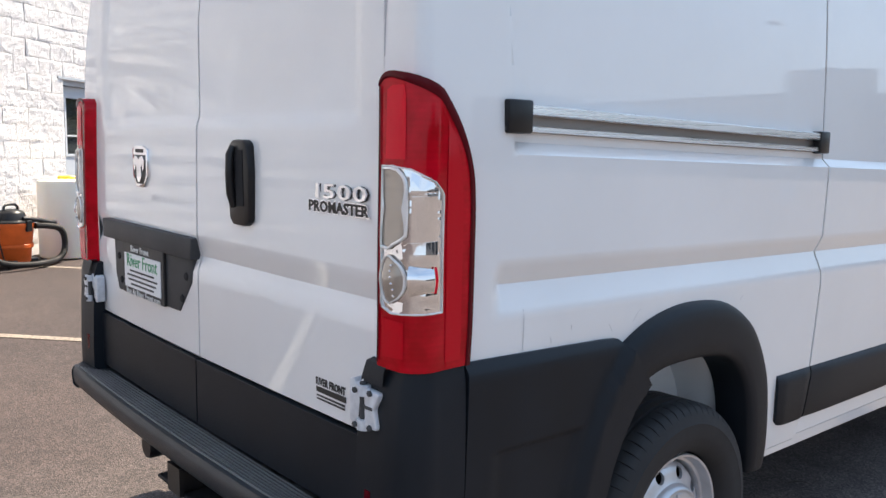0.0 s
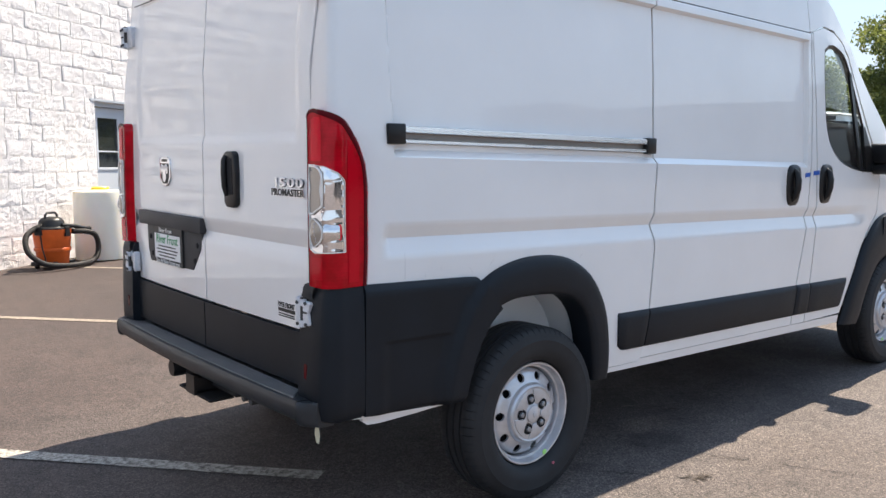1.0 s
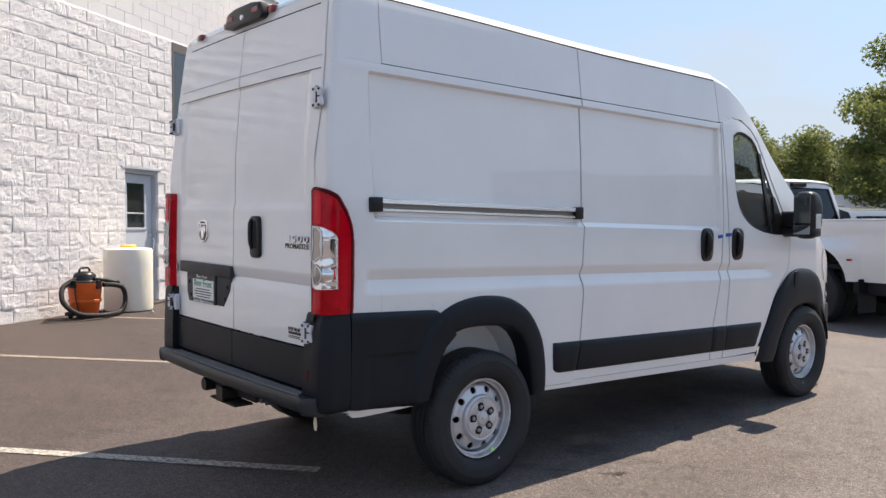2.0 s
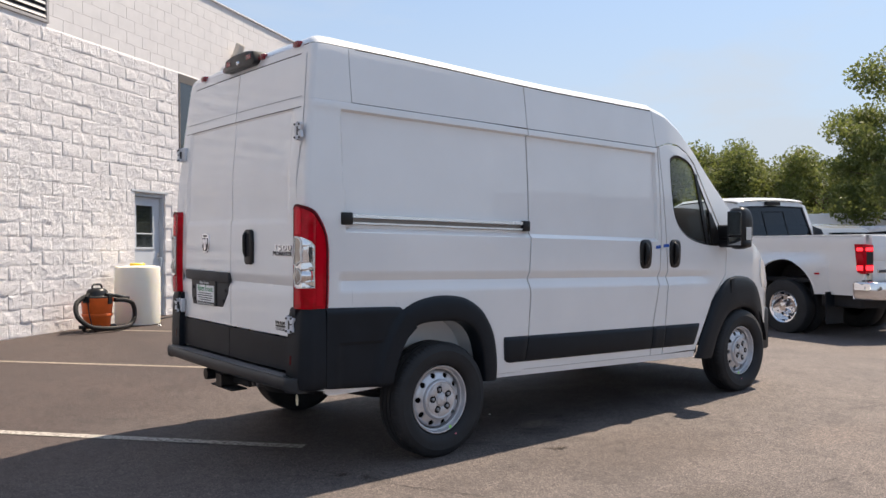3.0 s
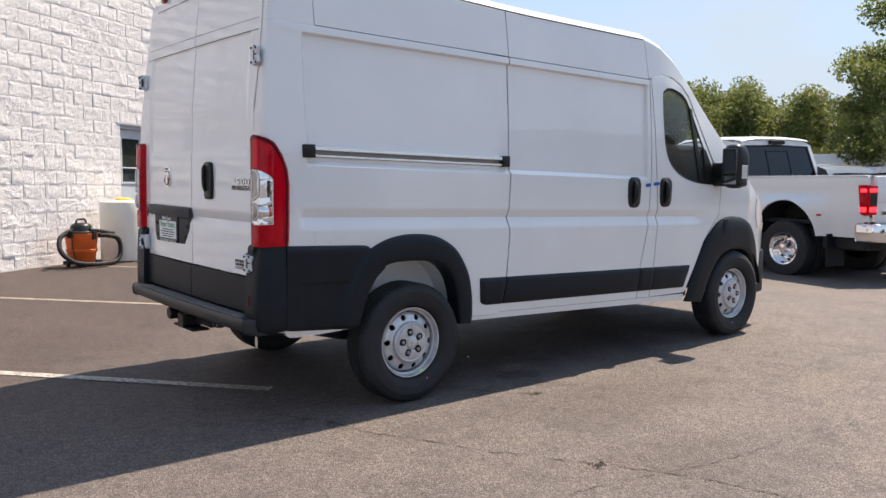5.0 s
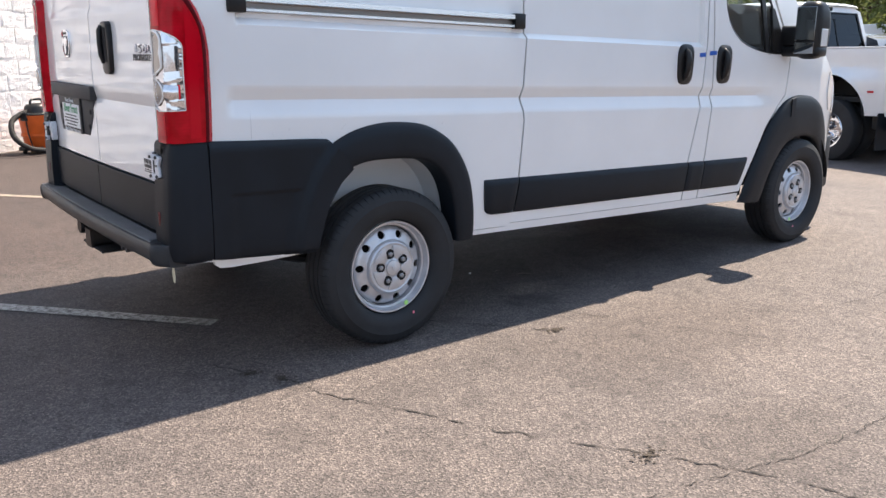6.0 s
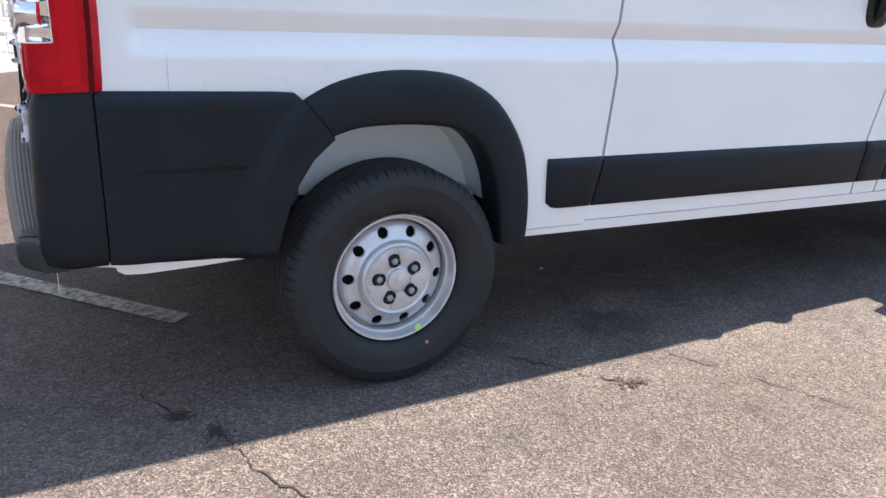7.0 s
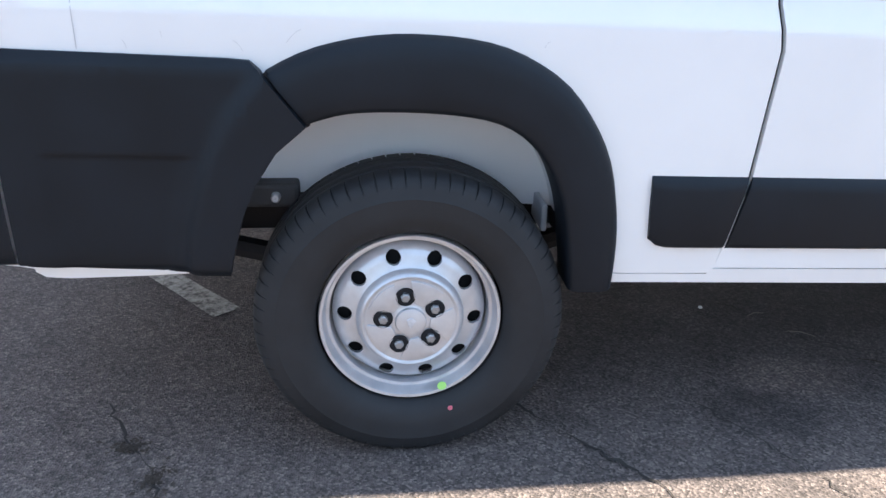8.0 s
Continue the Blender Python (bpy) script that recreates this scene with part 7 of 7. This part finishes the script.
        win2 = [(3.20, 1.42), (4.10, 1.40), (3.78, 1.76), (3.52, 1.84), (3.20, 1.83)]

        def cab_side(x, z, s=s):
            w = 0.985 - 0.20 * max(0.0, z - 1.36) ** 1.15 / 0.6 - 0.02 * (1 - smooth01(0.6, 0.9, z))
            return Vector((x, s * w, z))

        p = sheet(cab, cab_side, steps(2.06, 4.4, 0.2), steps(0.6, 1.95, 0.09), holes=[win1, win2], inward=(0, -s, 0), fold=0.03)
        c = part("cab_side", p, TRUCK_WHITE, t, "white crew cab side", 35)
        for w in (win1, win2):
            part("window", sheet(w, lambda x, z, s=s: cab_side(x, z) - Vector((0, s * 0.012, 0)), steps(2.3, 4.1, 0.3), [1.6], inward=(0, -s, 0), fold=0), DARK_GLASS, c, "dark tinted side window")
        wing = [(4.36, 0.62)] + [(5.0 - 0.46 * math.cos(a), 0.60 + 0.42 * math.sin(a)) for a in (math.pi * i / 14 for i in range(15))] + [(5.75, 0.62), (5.80, 1.05), (5.70, 1.22), (4.42, 1.32)]
        p = sheet(wing, lambda x, z, s=s: Vector((x, s * (0.99 - 0.12 * smooth01(5.2, 5.8, x)), z)), steps(4.4, 5.8, 0.2), steps(0.62, 1.3, 0.15), inward=(0, -s, 0), fold=0.05)
        part("front_wing", p, TRUCK_WHITE, t, "white front wing", 35)
    tg = part("tailgate", box(-0.012, 0.045, -0.755, 0.755, 0.80, 1.45, 0.012), TRUCK_WHITE, t, "white tailgate", 40)
    part("tailgate_crease", box(-0.020, -0.008, -0.74, 0.74, 1.10, 1.30, 0.008), TRUCK_WHITE, tg, "", 40)
    part("tailgate_badge", box(-0.026, -0.018, 0.40, 0.66, 0.925, 0.985, 0.004), CHROME, tg, "chrome badge as a plain plate")
    part("tailgate_badge", box(-0.0275, -0.025, 0.42, 0.64, 0.937, 0.972, 0.001, 1), GREY_PLASTIC, tg)
    part("tailgate_handle", box(-0.028, -0.010, -0.14, 0.14, 1.31, 1.38, 0.008), DARK_PLASTIC, tg, "black tailgate handle")
    bump_out = [(-0.20, -0.88), (-0.235, -0.6), (-0.25, 0.0), (-0.235, 0.6), (-0.20, 0.88), (-0.13, 0.995), (0.12, 1.0), (0.12, 0.968), (-0.03, 0.90), (-0.03, -0.90), (0.12, -0.968), (0.12, -1.0), (-0.13, -0.995)]
    b = part("rear_bumper", prism(bump_out, 0.57, 0.82, "z", 0.03), CHROME, t, "chrome rear bumper", 40)
    part("bumper_tread", prism([(-0.17, -0.80), (-0.21, 0.0), (-0.17, 0.80), (-0.04, 0.80), (-0.04, -0.80)], 0.795, 0.812, "z"), BLACK_PLASTIC, b, "black step pad")
    part("plate_recess", box(-0.262, -0.235, -0.18, 0.18, 0.64, 0.78, 0.005), DARK_PLASTIC, b)
    for y in (-0.70, 0.70):
        part("parking_sensor", moved(lathe([(0.001, -0.014), (0.018, -0.012), (0.022, 0.0)], 16, "x"), Matrix.Translation((-0.235, y, 0.715))), GREY_PLASTIC, b, "", 40)
    part("bed_floor", box(0.0, 2.05, -0.93, 0.93, 0.78, 0.84), BLACK_PLASTIC, t, "black bed floor")
    part("bed_front", box(2.0, 2.05, -0.93, 0.93, 0.80, 1.45), TRUCK_WHITE, t)
    # cab back with window
    back = [(-0.93, 0.80), (0.93, 0.80), (0.955, 1.40), (0.86, 1.88), (0.70, 1.935), (0.0, 1.95), (-0.70, 1.935), (-0.86, 1.88), (-0.955, 1.40)]
    hole = [(-0.86, 1.43), (0.86, 1.43), (0.785, 1.865), (0.0, 1.88), (-0.785, 1.865)]
    lean = lambda y, z: Vector((2.10 + 0.17 * max(0.0, z - 1.42) / 0.5, y, z))
    cb = part("cab_back", sheet(back, lean, steps(-0.9, 0.9, 0.2), steps(0.8, 1.95, 0.1), holes=[hole], inward=(1, 0, 0), fold=0.03), TRUCK_WHITE, t, "white back of the cab", 35)
    part("rear_window", sheet(hole, lambda y, z: lean(y, z) + Vector((0.010, 0, 0)), [0], [1.6], inward=(1, 0, 0), fold=0), DARK_GLASS, cb, "dark tinted rear window")
    for s in (-1, 1):
        part("inner_panel", box(0.5, 2.0, min(s * 0.50, s * 0.56), max(s * 0.50, s * 0.56), 0.45, 1.2), CHASSIS, t)
    ring_i = [(y * 0.965, 1.65 + (z - 1.65) * 0.94) for y, z in hole]
    part("window_seal", grid([[lean(y, z) - Vector((0.004, 0, 0)) for y, z in hole], [lean(y, z) - Vector((0.004, 0, 0)) for y, z in ring_i]], closed=True), DARK_PLASTIC, cb, "black window border")
    for y in (-0.26, 0.26):
        part("slider_frame", sheet([(y - 0.005, 1.47), (y + 0.005, 1.47), (y + 0.005, 1.80), (y - 0.005, 1.80)], lambda a, z: lean(a, z) - Vector((0.002, 0, 0)), [], [], inward=(1, 0, 0), fold=0.006), DARK_PLASTIC, cb)
    part("slider_frame", sheet([(-0.26, 1.792), (0.26, 1.792), (0.26, 1.80), (-0.26, 1.80)], lambda a, z: lean(a, z) - Vector((0.002, 0, 0)), [], [], inward=(1, 0, 0), fold=0.006), DARK_PLASTIC, cb)
    part("high_stop_lamp", box(2.205, 2.26, -0.17, 0.17, 1.885, 1.935, 0.008), DARK_PLASTIC, t, "dark high stop lamp")
    rows = []
    for x, zc, w in ((2.235, 1.925, 0.80), (2.27, 1.945, 0.82), (2.4, 1.965, 0.83), (3.0, 1.985, 0.83), (3.5, 1.97, 0.82), (3.75, 1.90, 0.80)):
        rows.append([(x, w * k, zc + 0.03 * (1 - abs(k) ** 4) - (0.025 if abs(k) == 1 else 0)) for k in (-1, -0.96, -0.8, -0.4, 0, 0.4, 0.8, 0.96, 1)])
    p = grid(rows)
    bmesh.ops.recalc_face_normals(p, faces=p.faces)
    part("cab_roof", p, TRUCK_WHITE, t, "white cab roof", 50)
    p = grid([[(x, w * k, z + 0.02 * (1 - k * k)) for k in (-1, -0.5, 0, 0.5, 1)] for x, z, w in ((3.74, 1.905, 0.78), (4.0, 1.66, 0.86), (4.36, 1.36, 0.92))])
    bmesh.ops.recalc_face_normals(p, faces=p.faces)
    part("windscreen", p, DARK_GLASS, t, "windscreen", 50)
    p = grid([[(x, w * k, z + 0.05 * (1 - abs(k) ** 3)) for k in (-1, -0.8, -0.4, 0, 0.4, 0.8, 1)] for x, z, w in ((4.36, 1.31, 0.97), (5.2, 1.26, 0.97), (5.75, 1.18, 0.90), (5.83, 1.0, 0.88), (5.84, 0.62, 0.88))])
    bmesh.ops.recalc_face_normals(p, faces=p.faces)
    part("bonnet", p, TRUCK_WHITE, t, "white bonnet", 50)
    part("chassis_frame", box(0.1, 5.6, -0.45, 0.45, 0.42, 0.62, 0.02), CHASSIS, t, "black chassis frame")
    part("rear_frame", box(0.06, 0.72, -0.86, 0.86, 0.44, 0.625, 0.03), CHASSIS, t, "black rear frame and spare wheel carrier")
    part("rear_axle", tube([(1.2, -0.8, 0.41), (1.2, 0.8, 0.41)], 0.07, 12), CHASSIS, t, "", 50)
    part("differential", moved(lathe([(0.001, -0.17), (0.12, -0.13), (0.17, 0.0), (0.12, 0.13), (0.001, 0.17)], 20), Matrix.Translation((1.16, 0, 0.41))), CHASSIS, t, "round axle housing", 50)
    part("floor_pan", box(2.1, 4.5, -0.93, 0.93, 0.50, 0.62, 0.01), CHASSIS, t)
    part("side_step", box(2.2, 4.3, 0.93, 1.02, 0.42, 0.48, 0.015), CHASSIS, t, "black side step")
    part("side_step", box(2.2, 4.3, -1.02, -0.93, 0.42, 0.48, 0.015), CHASSIS, t, "black side step")
    for ob in list(t.children) + [c for k in t.children for c in k.children]:
        if ob.name.split(".")[0] in ("cab_side", "window", "cab_back", "rear_window", "window_seal", "slider_frame", "cab_roof", "windscreen", "high_stop_lamp"):
            for v in ob.data.vertices:
                v.co.z += 0.20 * max(0.0, v.co.z - 1.42)
    return t


LIT = shader("lit_red_lamp", (0.6, 0.01, 0.02), 0.3)
bsdf(LIT).inputs["Emission Color"].default_value = (1.0, 0.02, 0.03, 1)
bsdf(LIT).inputs["Emission Strength"].default_value = 1.6
PK_YAW = 78.0
truck = pickup()
tail = Vector((11.61, 1.11))
hd = Vector((math.cos(radians(PK_YAW)), math.sin(radians(PK_YAW))))
lf = Vector((-hd.y, hd.x))
o = tail - lf * 0.96
truck.matrix_basis = Matrix.Translation((o.x, o.y, gz(o.x, o.y))) @ Matrix(((1, 0, 0, 0), (0, 1, 0, 0), (SX, SY, 1, 0), (0, 0, 0, 1))) @ Matrix.Rotation(radians(PK_YAW), 4, "Z") @ Matrix.Diagonal((1.24, 1.12, 1.20, 1))


# ---- trees ----
LEAF = shader("leaves", (0.06, 0.09, 0.025), 0.55)
_r = LEAF.node_tree.nodes.new("ShaderNodeNewGeometry")
link(LEAF, ramp(LEAF, _r.outputs["Random Per Island"], [(0.0, (0.040, 0.064, 0.016)), (0.45, (0.082, 0.114, 0.030)), (0.8, (0.138, 0.168, 0.048)), (1.0, (0.225, 0.238, 0.085))]), bsdf(LEAF).inputs["Base Color"])
_tr = LEAF.node_tree.nodes.new("ShaderNodeBsdfTranslucent")
_mx = LEAF.node_tree.nodes.new("ShaderNodeMixShader")
_mx.inputs["Fac"].default_value = 0.42
_tr.inputs["Color"].default_value = (0.21, 0.24, 0.065, 1)
link(LEAF, bsdf(LEAF).outputs["BSDF"], _mx.inputs[1])
link(LEAF, _tr.outputs["BSDF"], _mx.inputs[2])
link(LEAF, _mx.outputs["Shader"], LEAF.node_tree.nodes["Material Output"].inputs["Surface"])
BARK = shader("bark", (0.10, 0.075, 0.055), 0.9)
link(BARK, ramp(BARK, noisy(BARK, 9, 6, stretch=(1, 1, 0.25)), [(0.3, (0.05, 0.038, 0.028)), (0.7, (0.15, 0.115, 0.085))]), bsdf(BARK).inputs["Base Color"])
bump(BARK, noisy(BARK, 30, 5, stretch=(1, 1, 0.2)), 0.7, 0.02)


def tree(x, y, height, crown_r, crown_low, seed, leaves=9000, leaf=0.16, open_=0.35):
    """A tapered trunk, limbs, and a crown of leaf clusters hung round the limb ends."""
    rng2 = random.Random(seed)
    nr = np.random.RandomState(seed)
    t = thing("tree", "broadleaf tree with yellowish-green crown at the lot's edge", "tree", Matrix.Translation((x, y, gz(min(30, x), min(30, y)))), group="trees round the lot")
    trunk = tube([(0, 0, -0.2), (0.05, 0.02, height * 0.18), (-0.05, 0.06, height * 0.42), (0.04, 0.0, height * 0.70), (0.1, 0.05, height * 0.92)], [0.20, 0.15, 0.12, 0.07, 0.02], 10)
    part("trunk", trunk, BARK, t, "grey-brown trunk", 60)
    ends = []
    for k in range(26):
        a = rng2.uniform(0, 2 * math.pi)
        z0 = height * rng2.uniform(0.22, 0.80)
        f = (z0 / height - 0.2) / 0.7
        reach = crown_r * rng2.uniform(0.55, 1.0) * math.sqrt(max(0.1, 1 - (f - 0.35) ** 2 * 1.5))
        up = height * rng2.uniform(0.06, 0.22)
        end = Vector((reach * math.cos(a), reach * math.sin(a), max(crown_low, min(height * 0.97, z0 + up))))
        mid = Vector((end.x * 0.5, end.y * 0.5, z0 + up * 0.35))
        part("limb", tube([(0, 0, z0), mid, end], [0.06, 0.035, 0.012], 6), BARK, t, "", 60)
        ends += [end, mid * 0.4 + end * 0.6, Vector((end.x * 0.8, end.y * 0.8, min(height, end.z + rng2.uniform(-0.3, 0.6))))]
    ends += [Vector((rng2.gauss(0, crown_r * 0.3), rng2.gauss(0, crown_r * 0.3), height * rng2.uniform(0.80, 1.0))) for _ in range(10)]
    centres = np.array([tuple(e) for e in ends])
    idx = nr.randint(0, len(centres), leaves)
    size = crown_r * open_
    ball = nr.normal(0, 1, (leaves, 3))
    ball *= (nr.rand(leaves) ** 0.42 / np.linalg.norm(ball, axis=1))[:, None]
    p = centres[idx] + ball * size * np.array([0.95, 0.95, 0.75])
    p[:, 2] = np.maximum(p[:, 2], crown_low * (0.9 + 0.25 * nr.rand(leaves)))
    d = nr.normal(0, 1, (leaves, 3))
    d /= np.linalg.norm(d, axis=1)[:, None]
    e = np.cross(d, nr.normal(0, 1, (leaves, 3)))
    e /= np.linalg.norm(e, axis=1)[:, None]
    n = np.cross(d, e)
    ln = leaf * (0.6 + 0.8 * nr.rand(leaves))[:, None]
    verts = np.concatenate([p - d * ln * 0.6, p + e * ln * 0.32 + n * ln * 0.08, p + d * ln * 0.6, p - e * ln * 0.32 + n * ln * 0.08], 1).reshape(-1, 3)
    faces = np.arange(leaves * 4).reshape(-1, 4)
    me = bpy.data.meshes.new("crown")
    me.from_pydata(verts.tolist(), [], faces.tolist())
    me.materials.append(LEAF)
    c = new("crown", me)
    c.parent = t
    c["label"] = "crown of small yellowish-green leaves"
    c["kind"] = "stuff"
    return t


tree(25.4, 16.2, 5.0, 2.7, 1.3, 1, 26000, 0.11, 0.25)
tree(27.8, 15.0, 5.15, 2.9, 1.3, 2, 26000, 0.11, 0.25)
tree(30.2, 13.4, 4.75, 2.9, 1.3, 3, 26000, 0.11, 0.25)
tree(32.0, 12.0, 4.4, 2.2, 1.2, 5, 14000, 0.12, 0.30)
tree(29.6, 15.2, 4.9, 2.6, 1.2, 6, 18000, 0.12, 0.27)
tree(24.0, 19.2, 4.6, 2.2, 1.3, 4, 7000, 0.14)
tree(27.1, 6.1, 8.0, 3.3, 1.7, 7, 30000, 0.11, 0.20)
tree(35.0, 6.4, 7.0, 3.2, 1.6, 8, 9000, 0.16)
tree(37.0, 12.0, 4.8, 2.6, 1.2, 9, 7000, 0.16)


# ---- far side of the lot ----
def far_car(x, y, yaw, color, seed, high=1.0):
    rng2 = random.Random(seed)
    t = thing("parked_car", {"white": "white parked car far across the lot", "silver": "silver parked car far across the lot", "dark": "dark parked car far across the lot"}[color], "car", group="cars across the lot")
    mat = {"white": TRUCK_WHITE, "silver": SILVER, "dark": FAR_DARK}[color]
    prof = [(-2.3, 0.45), (-2.35, 0.80), (-2.2, 0.98), (-1.75, 1.05), (-1.25, 1.52 * high), (-0.9, 1.62 * high), (0.5, 1.64 * high), (0.85, 1.55 * high), (1.45, 1.10), (2.15, 0.98), (2.32, 0.80), (2.3, 0.45)]
    rows = []
    for k, inset, lowz in ((-1, 0.10, 1), (-0.98, 0.02, 1), (-0.90, 0.0, 1), (0.0, -0.02, 1), (0.90, 0.0, 1), (0.98, 0.02, 1), (1, 0.10, 1)):
        rows.append([(px * (1 - inset * 0.1), 0.92 * k * (1.0 if pz < 1.1 else 0.82), pz - (0.05 if abs(k) == 1 else 0)) for px, pz in prof])
    bm = grid(rows)
    for r in (rows[0], rows[-1]):
        bm.faces.new([bm.verts.new(q) for q in r])
    bmesh.ops.recalc_face_normals(bm, faces=bm.faces)
    part("body", bm, mat, t, smooth=40)
    for s in (-1, 1):
        side_win = [(-1.18, 1.12), (1.25, 1.12), (0.78, 1.48 * high), (-0.92, 1.53 * high)]
        part("window", prism(side_win, s * 0.765, s * 0.80, "y"), FAR_GLASS, t, "dark side windows")
        for px in (-1.4, 1.4):
            w = part("wheel", moved(lathe([(0.20, -0.11), (0.33, -0.10), (0.34, 0.0), (0.33, 0.10), (0.20, 0.11)], 24), Matrix.Translation((px, s * 0.84, 0.34))), RUBBER, t, "", 40)
            part("rim", moved(lathe([(0.20, 0.10 * s), (0.001, 0.09 * s)], 16), Matrix.Translation((px, s * 0.84, 0.34))), SILVER, w)
    part("rear_window", prism([(-0.66, 1.12), (0.66, 1.12), (0.58, 1.46 * high), (-0.58, 1.46 * high)], -1.66, -1.30, "x"), FAR_GLASS, t)
    t.matrix_basis = Matrix.Translation((x, y, gz(min(30, x), min(30, y)))) @ Matrix.Rotation(radians(yaw), 4, "Z")
    return t


FAR_DARK = paint("dark_car_paint", (0.03, 0.035, 0.045), 1.0)
FAR_GLASS = shader("dark_car_glass", (0.02, 0.024, 0.028), 0.06, 0.0, 1.0)
far_car(17.4, 3.4, 80, "silver", 1, 1.18)
far_car(20.2, 2.9, 80, "white", 2, 1.2)
far_car(23.0, 2.4, 80, "dark", 3)
far_car(18.6, 6.6, 78, "dark", 4, 1.05)
far_car(15.0, 4.2, 80, "dark", 5, 1.2)

# white box van with dark lettering bars, and a low pale building
bus = thing("box_trailer", "long white trailer with dark lettering, far behind the cars", "trailer", Matrix.Translation((28.9, 5.9, gz(28.9, 5.9))) @ Matrix.Rotation(radians(-64), 4, "Z"))
part("trailer_body", box(-5.0, 6.0, -1.2, 1.2, 0.9, 2.50, 0.06), TRUCK_WHITE, bus, "white trailer body", 40)
for k, (x, w) in enumerate(((-2.6, 0.35), (-2.1, 0.18), (-1.7, 0.3), (-1.3, 0.2), (-0.95, 0.25), (-0.6, 0.22), (0.1, 0.4), (0.6, 0.25), (1.0, 0.3), (1.4, 0.2))):
    part("letter_bar", box(x - 1.6, x - 1.6 + w, -1.225, -1.198, 1.68, 2.12 if k in (0, 6) else 2.0), FAR_DARK, bus, "dark letter as a plain bar")
for x in (-4.0, -3.0, 4.5):
    part("wheel", moved(lathe([(0.2, -0.12), (0.44, -0.12), (0.45, 0.12), (0.2, 0.12)], 24), Matrix.Translation((x, -1.0, 0.45))), RUBBER, bus, "", 40)
part("running_gear", box(-4.6, 5.6, -0.9, 0.9, 0.45, 0.9), CHASSIS, bus)
HAZY_GLASS = shader("pale_grey_shop_glass", (0.20, 0.22, 0.25), 0.15)
store = thing("store_building", "low pale grey commercial building with dark windows behind the trees", "building", Matrix.Translation((52, 20, 0.2)) @ Matrix.Rotation(radians(-50), 4, "Z"))
part("wall", box(-14, 16, -4, 4, 0, 4.4), shader("pale_grey_stucco", (0.48, 0.50, 0.53), 0.8), store, "pale grey wall")
part("roof", box(-14.3, 16.3, -4.3, 4.3, 4.4, 4.75, 0.03), COPING, store, "grey roof edge")
for k in range(9):
    part("window", box(-12 + k * 3, -10.2 + k * 3, -4.05, -3.95, 1.2, 2.9), HAZY_GLASS, store, "dark window")
part("sign_bar", box(-3, 4, -4.12, -4.0, 3.3, 4.0), FAR_DARK, store, "dark lettering as a plain bar")


# ---- across the car park, seen in the van's paint ----
def long_store(m, segments, depth, label):
    """A flat-roofed building of stepped blocks, each with a parapet and a strip of glass."""
    t = thing("shop_building", label, "building", m)
    x = 0.0
    for w, h in segments:
        part("wall", box(x, x + w, 0, depth, -0.5, h, 0.02), FAR_WALL, t, "tan rendered wall")
        part("parapet", box(x - 0.1, x + w + 0.1, -0.15, depth, h + 0.01, h + 0.35, 0.02), FAR_TRIM, t, "dark parapet trim")
        part("shop_window", box(x + 1.0, x + w - 1.0, -0.06, 0.02, 0.5, 2.9, 0.02), FAR_GLASS, t, "dark shop window strip")
        x += w + 0.12
    return t


FAR_WALL = shader("tan_render", (0.30, 0.27, 0.23), 0.85)
link(FAR_WALL, ramp(FAR_WALL, noisy(FAR_WALL, 0.6, 5), [(0.3, (0.26, 0.23, 0.20)), (0.7, (0.33, 0.30, 0.26))]), bsdf(FAR_WALL).inputs["Base Color"])
FAR_TRIM = shader("dark_trim", (0.10, 0.09, 0.085), 0.7)
FAR_GLASS = shader("dark_shop_glass", (0.02, 0.024, 0.03), 0.08, 0.0, 0.5)
long_store(pose(26, -38, gz(26, -38), 0, 0, -160), ((14, 5.2), (9, 6.6), (16, 5.4)), 10, "long low tan shop building across the car park")
long_store(pose(80, -14, gz(60, -20), 0, 0, -118), ((16, 8.2), (7, 10.6), (20, 8.6), (9, 9.6)), 12, "stepped tan shop building at the far end of the car park")
post = thing("street_lamp", "grey car park lamp post with a single arm", "street lamp", pose(31, -15.5, gz(31, -15.5)))
part("pole", lathe([(0.09, 0.0), (0.085, 0.6), (0.055, 8.0), (0.001, 8.02)], 14, "z"), ALU, post, "tapered grey pole", 50)
part("footing", lathe([(0.28, -0.1), (0.28, 0.6), (0.26, 0.65), (0.001, 0.65)], 20, "z"), SMOOTH_BLOCK, post, "concrete footing", 40)
part("arm", tube([(0, 0, 7.8), (-0.5, 0.1, 7.95), (-1.1, 0.2, 8.0)], 0.03, 8), ALU, post, "", 50)
part("lamp_head", box(-1.75, -1.05, 0.02, 0.38, 7.93, 8.07, 0.03), GREY_PLASTIC, post, "flat dark lamp head")
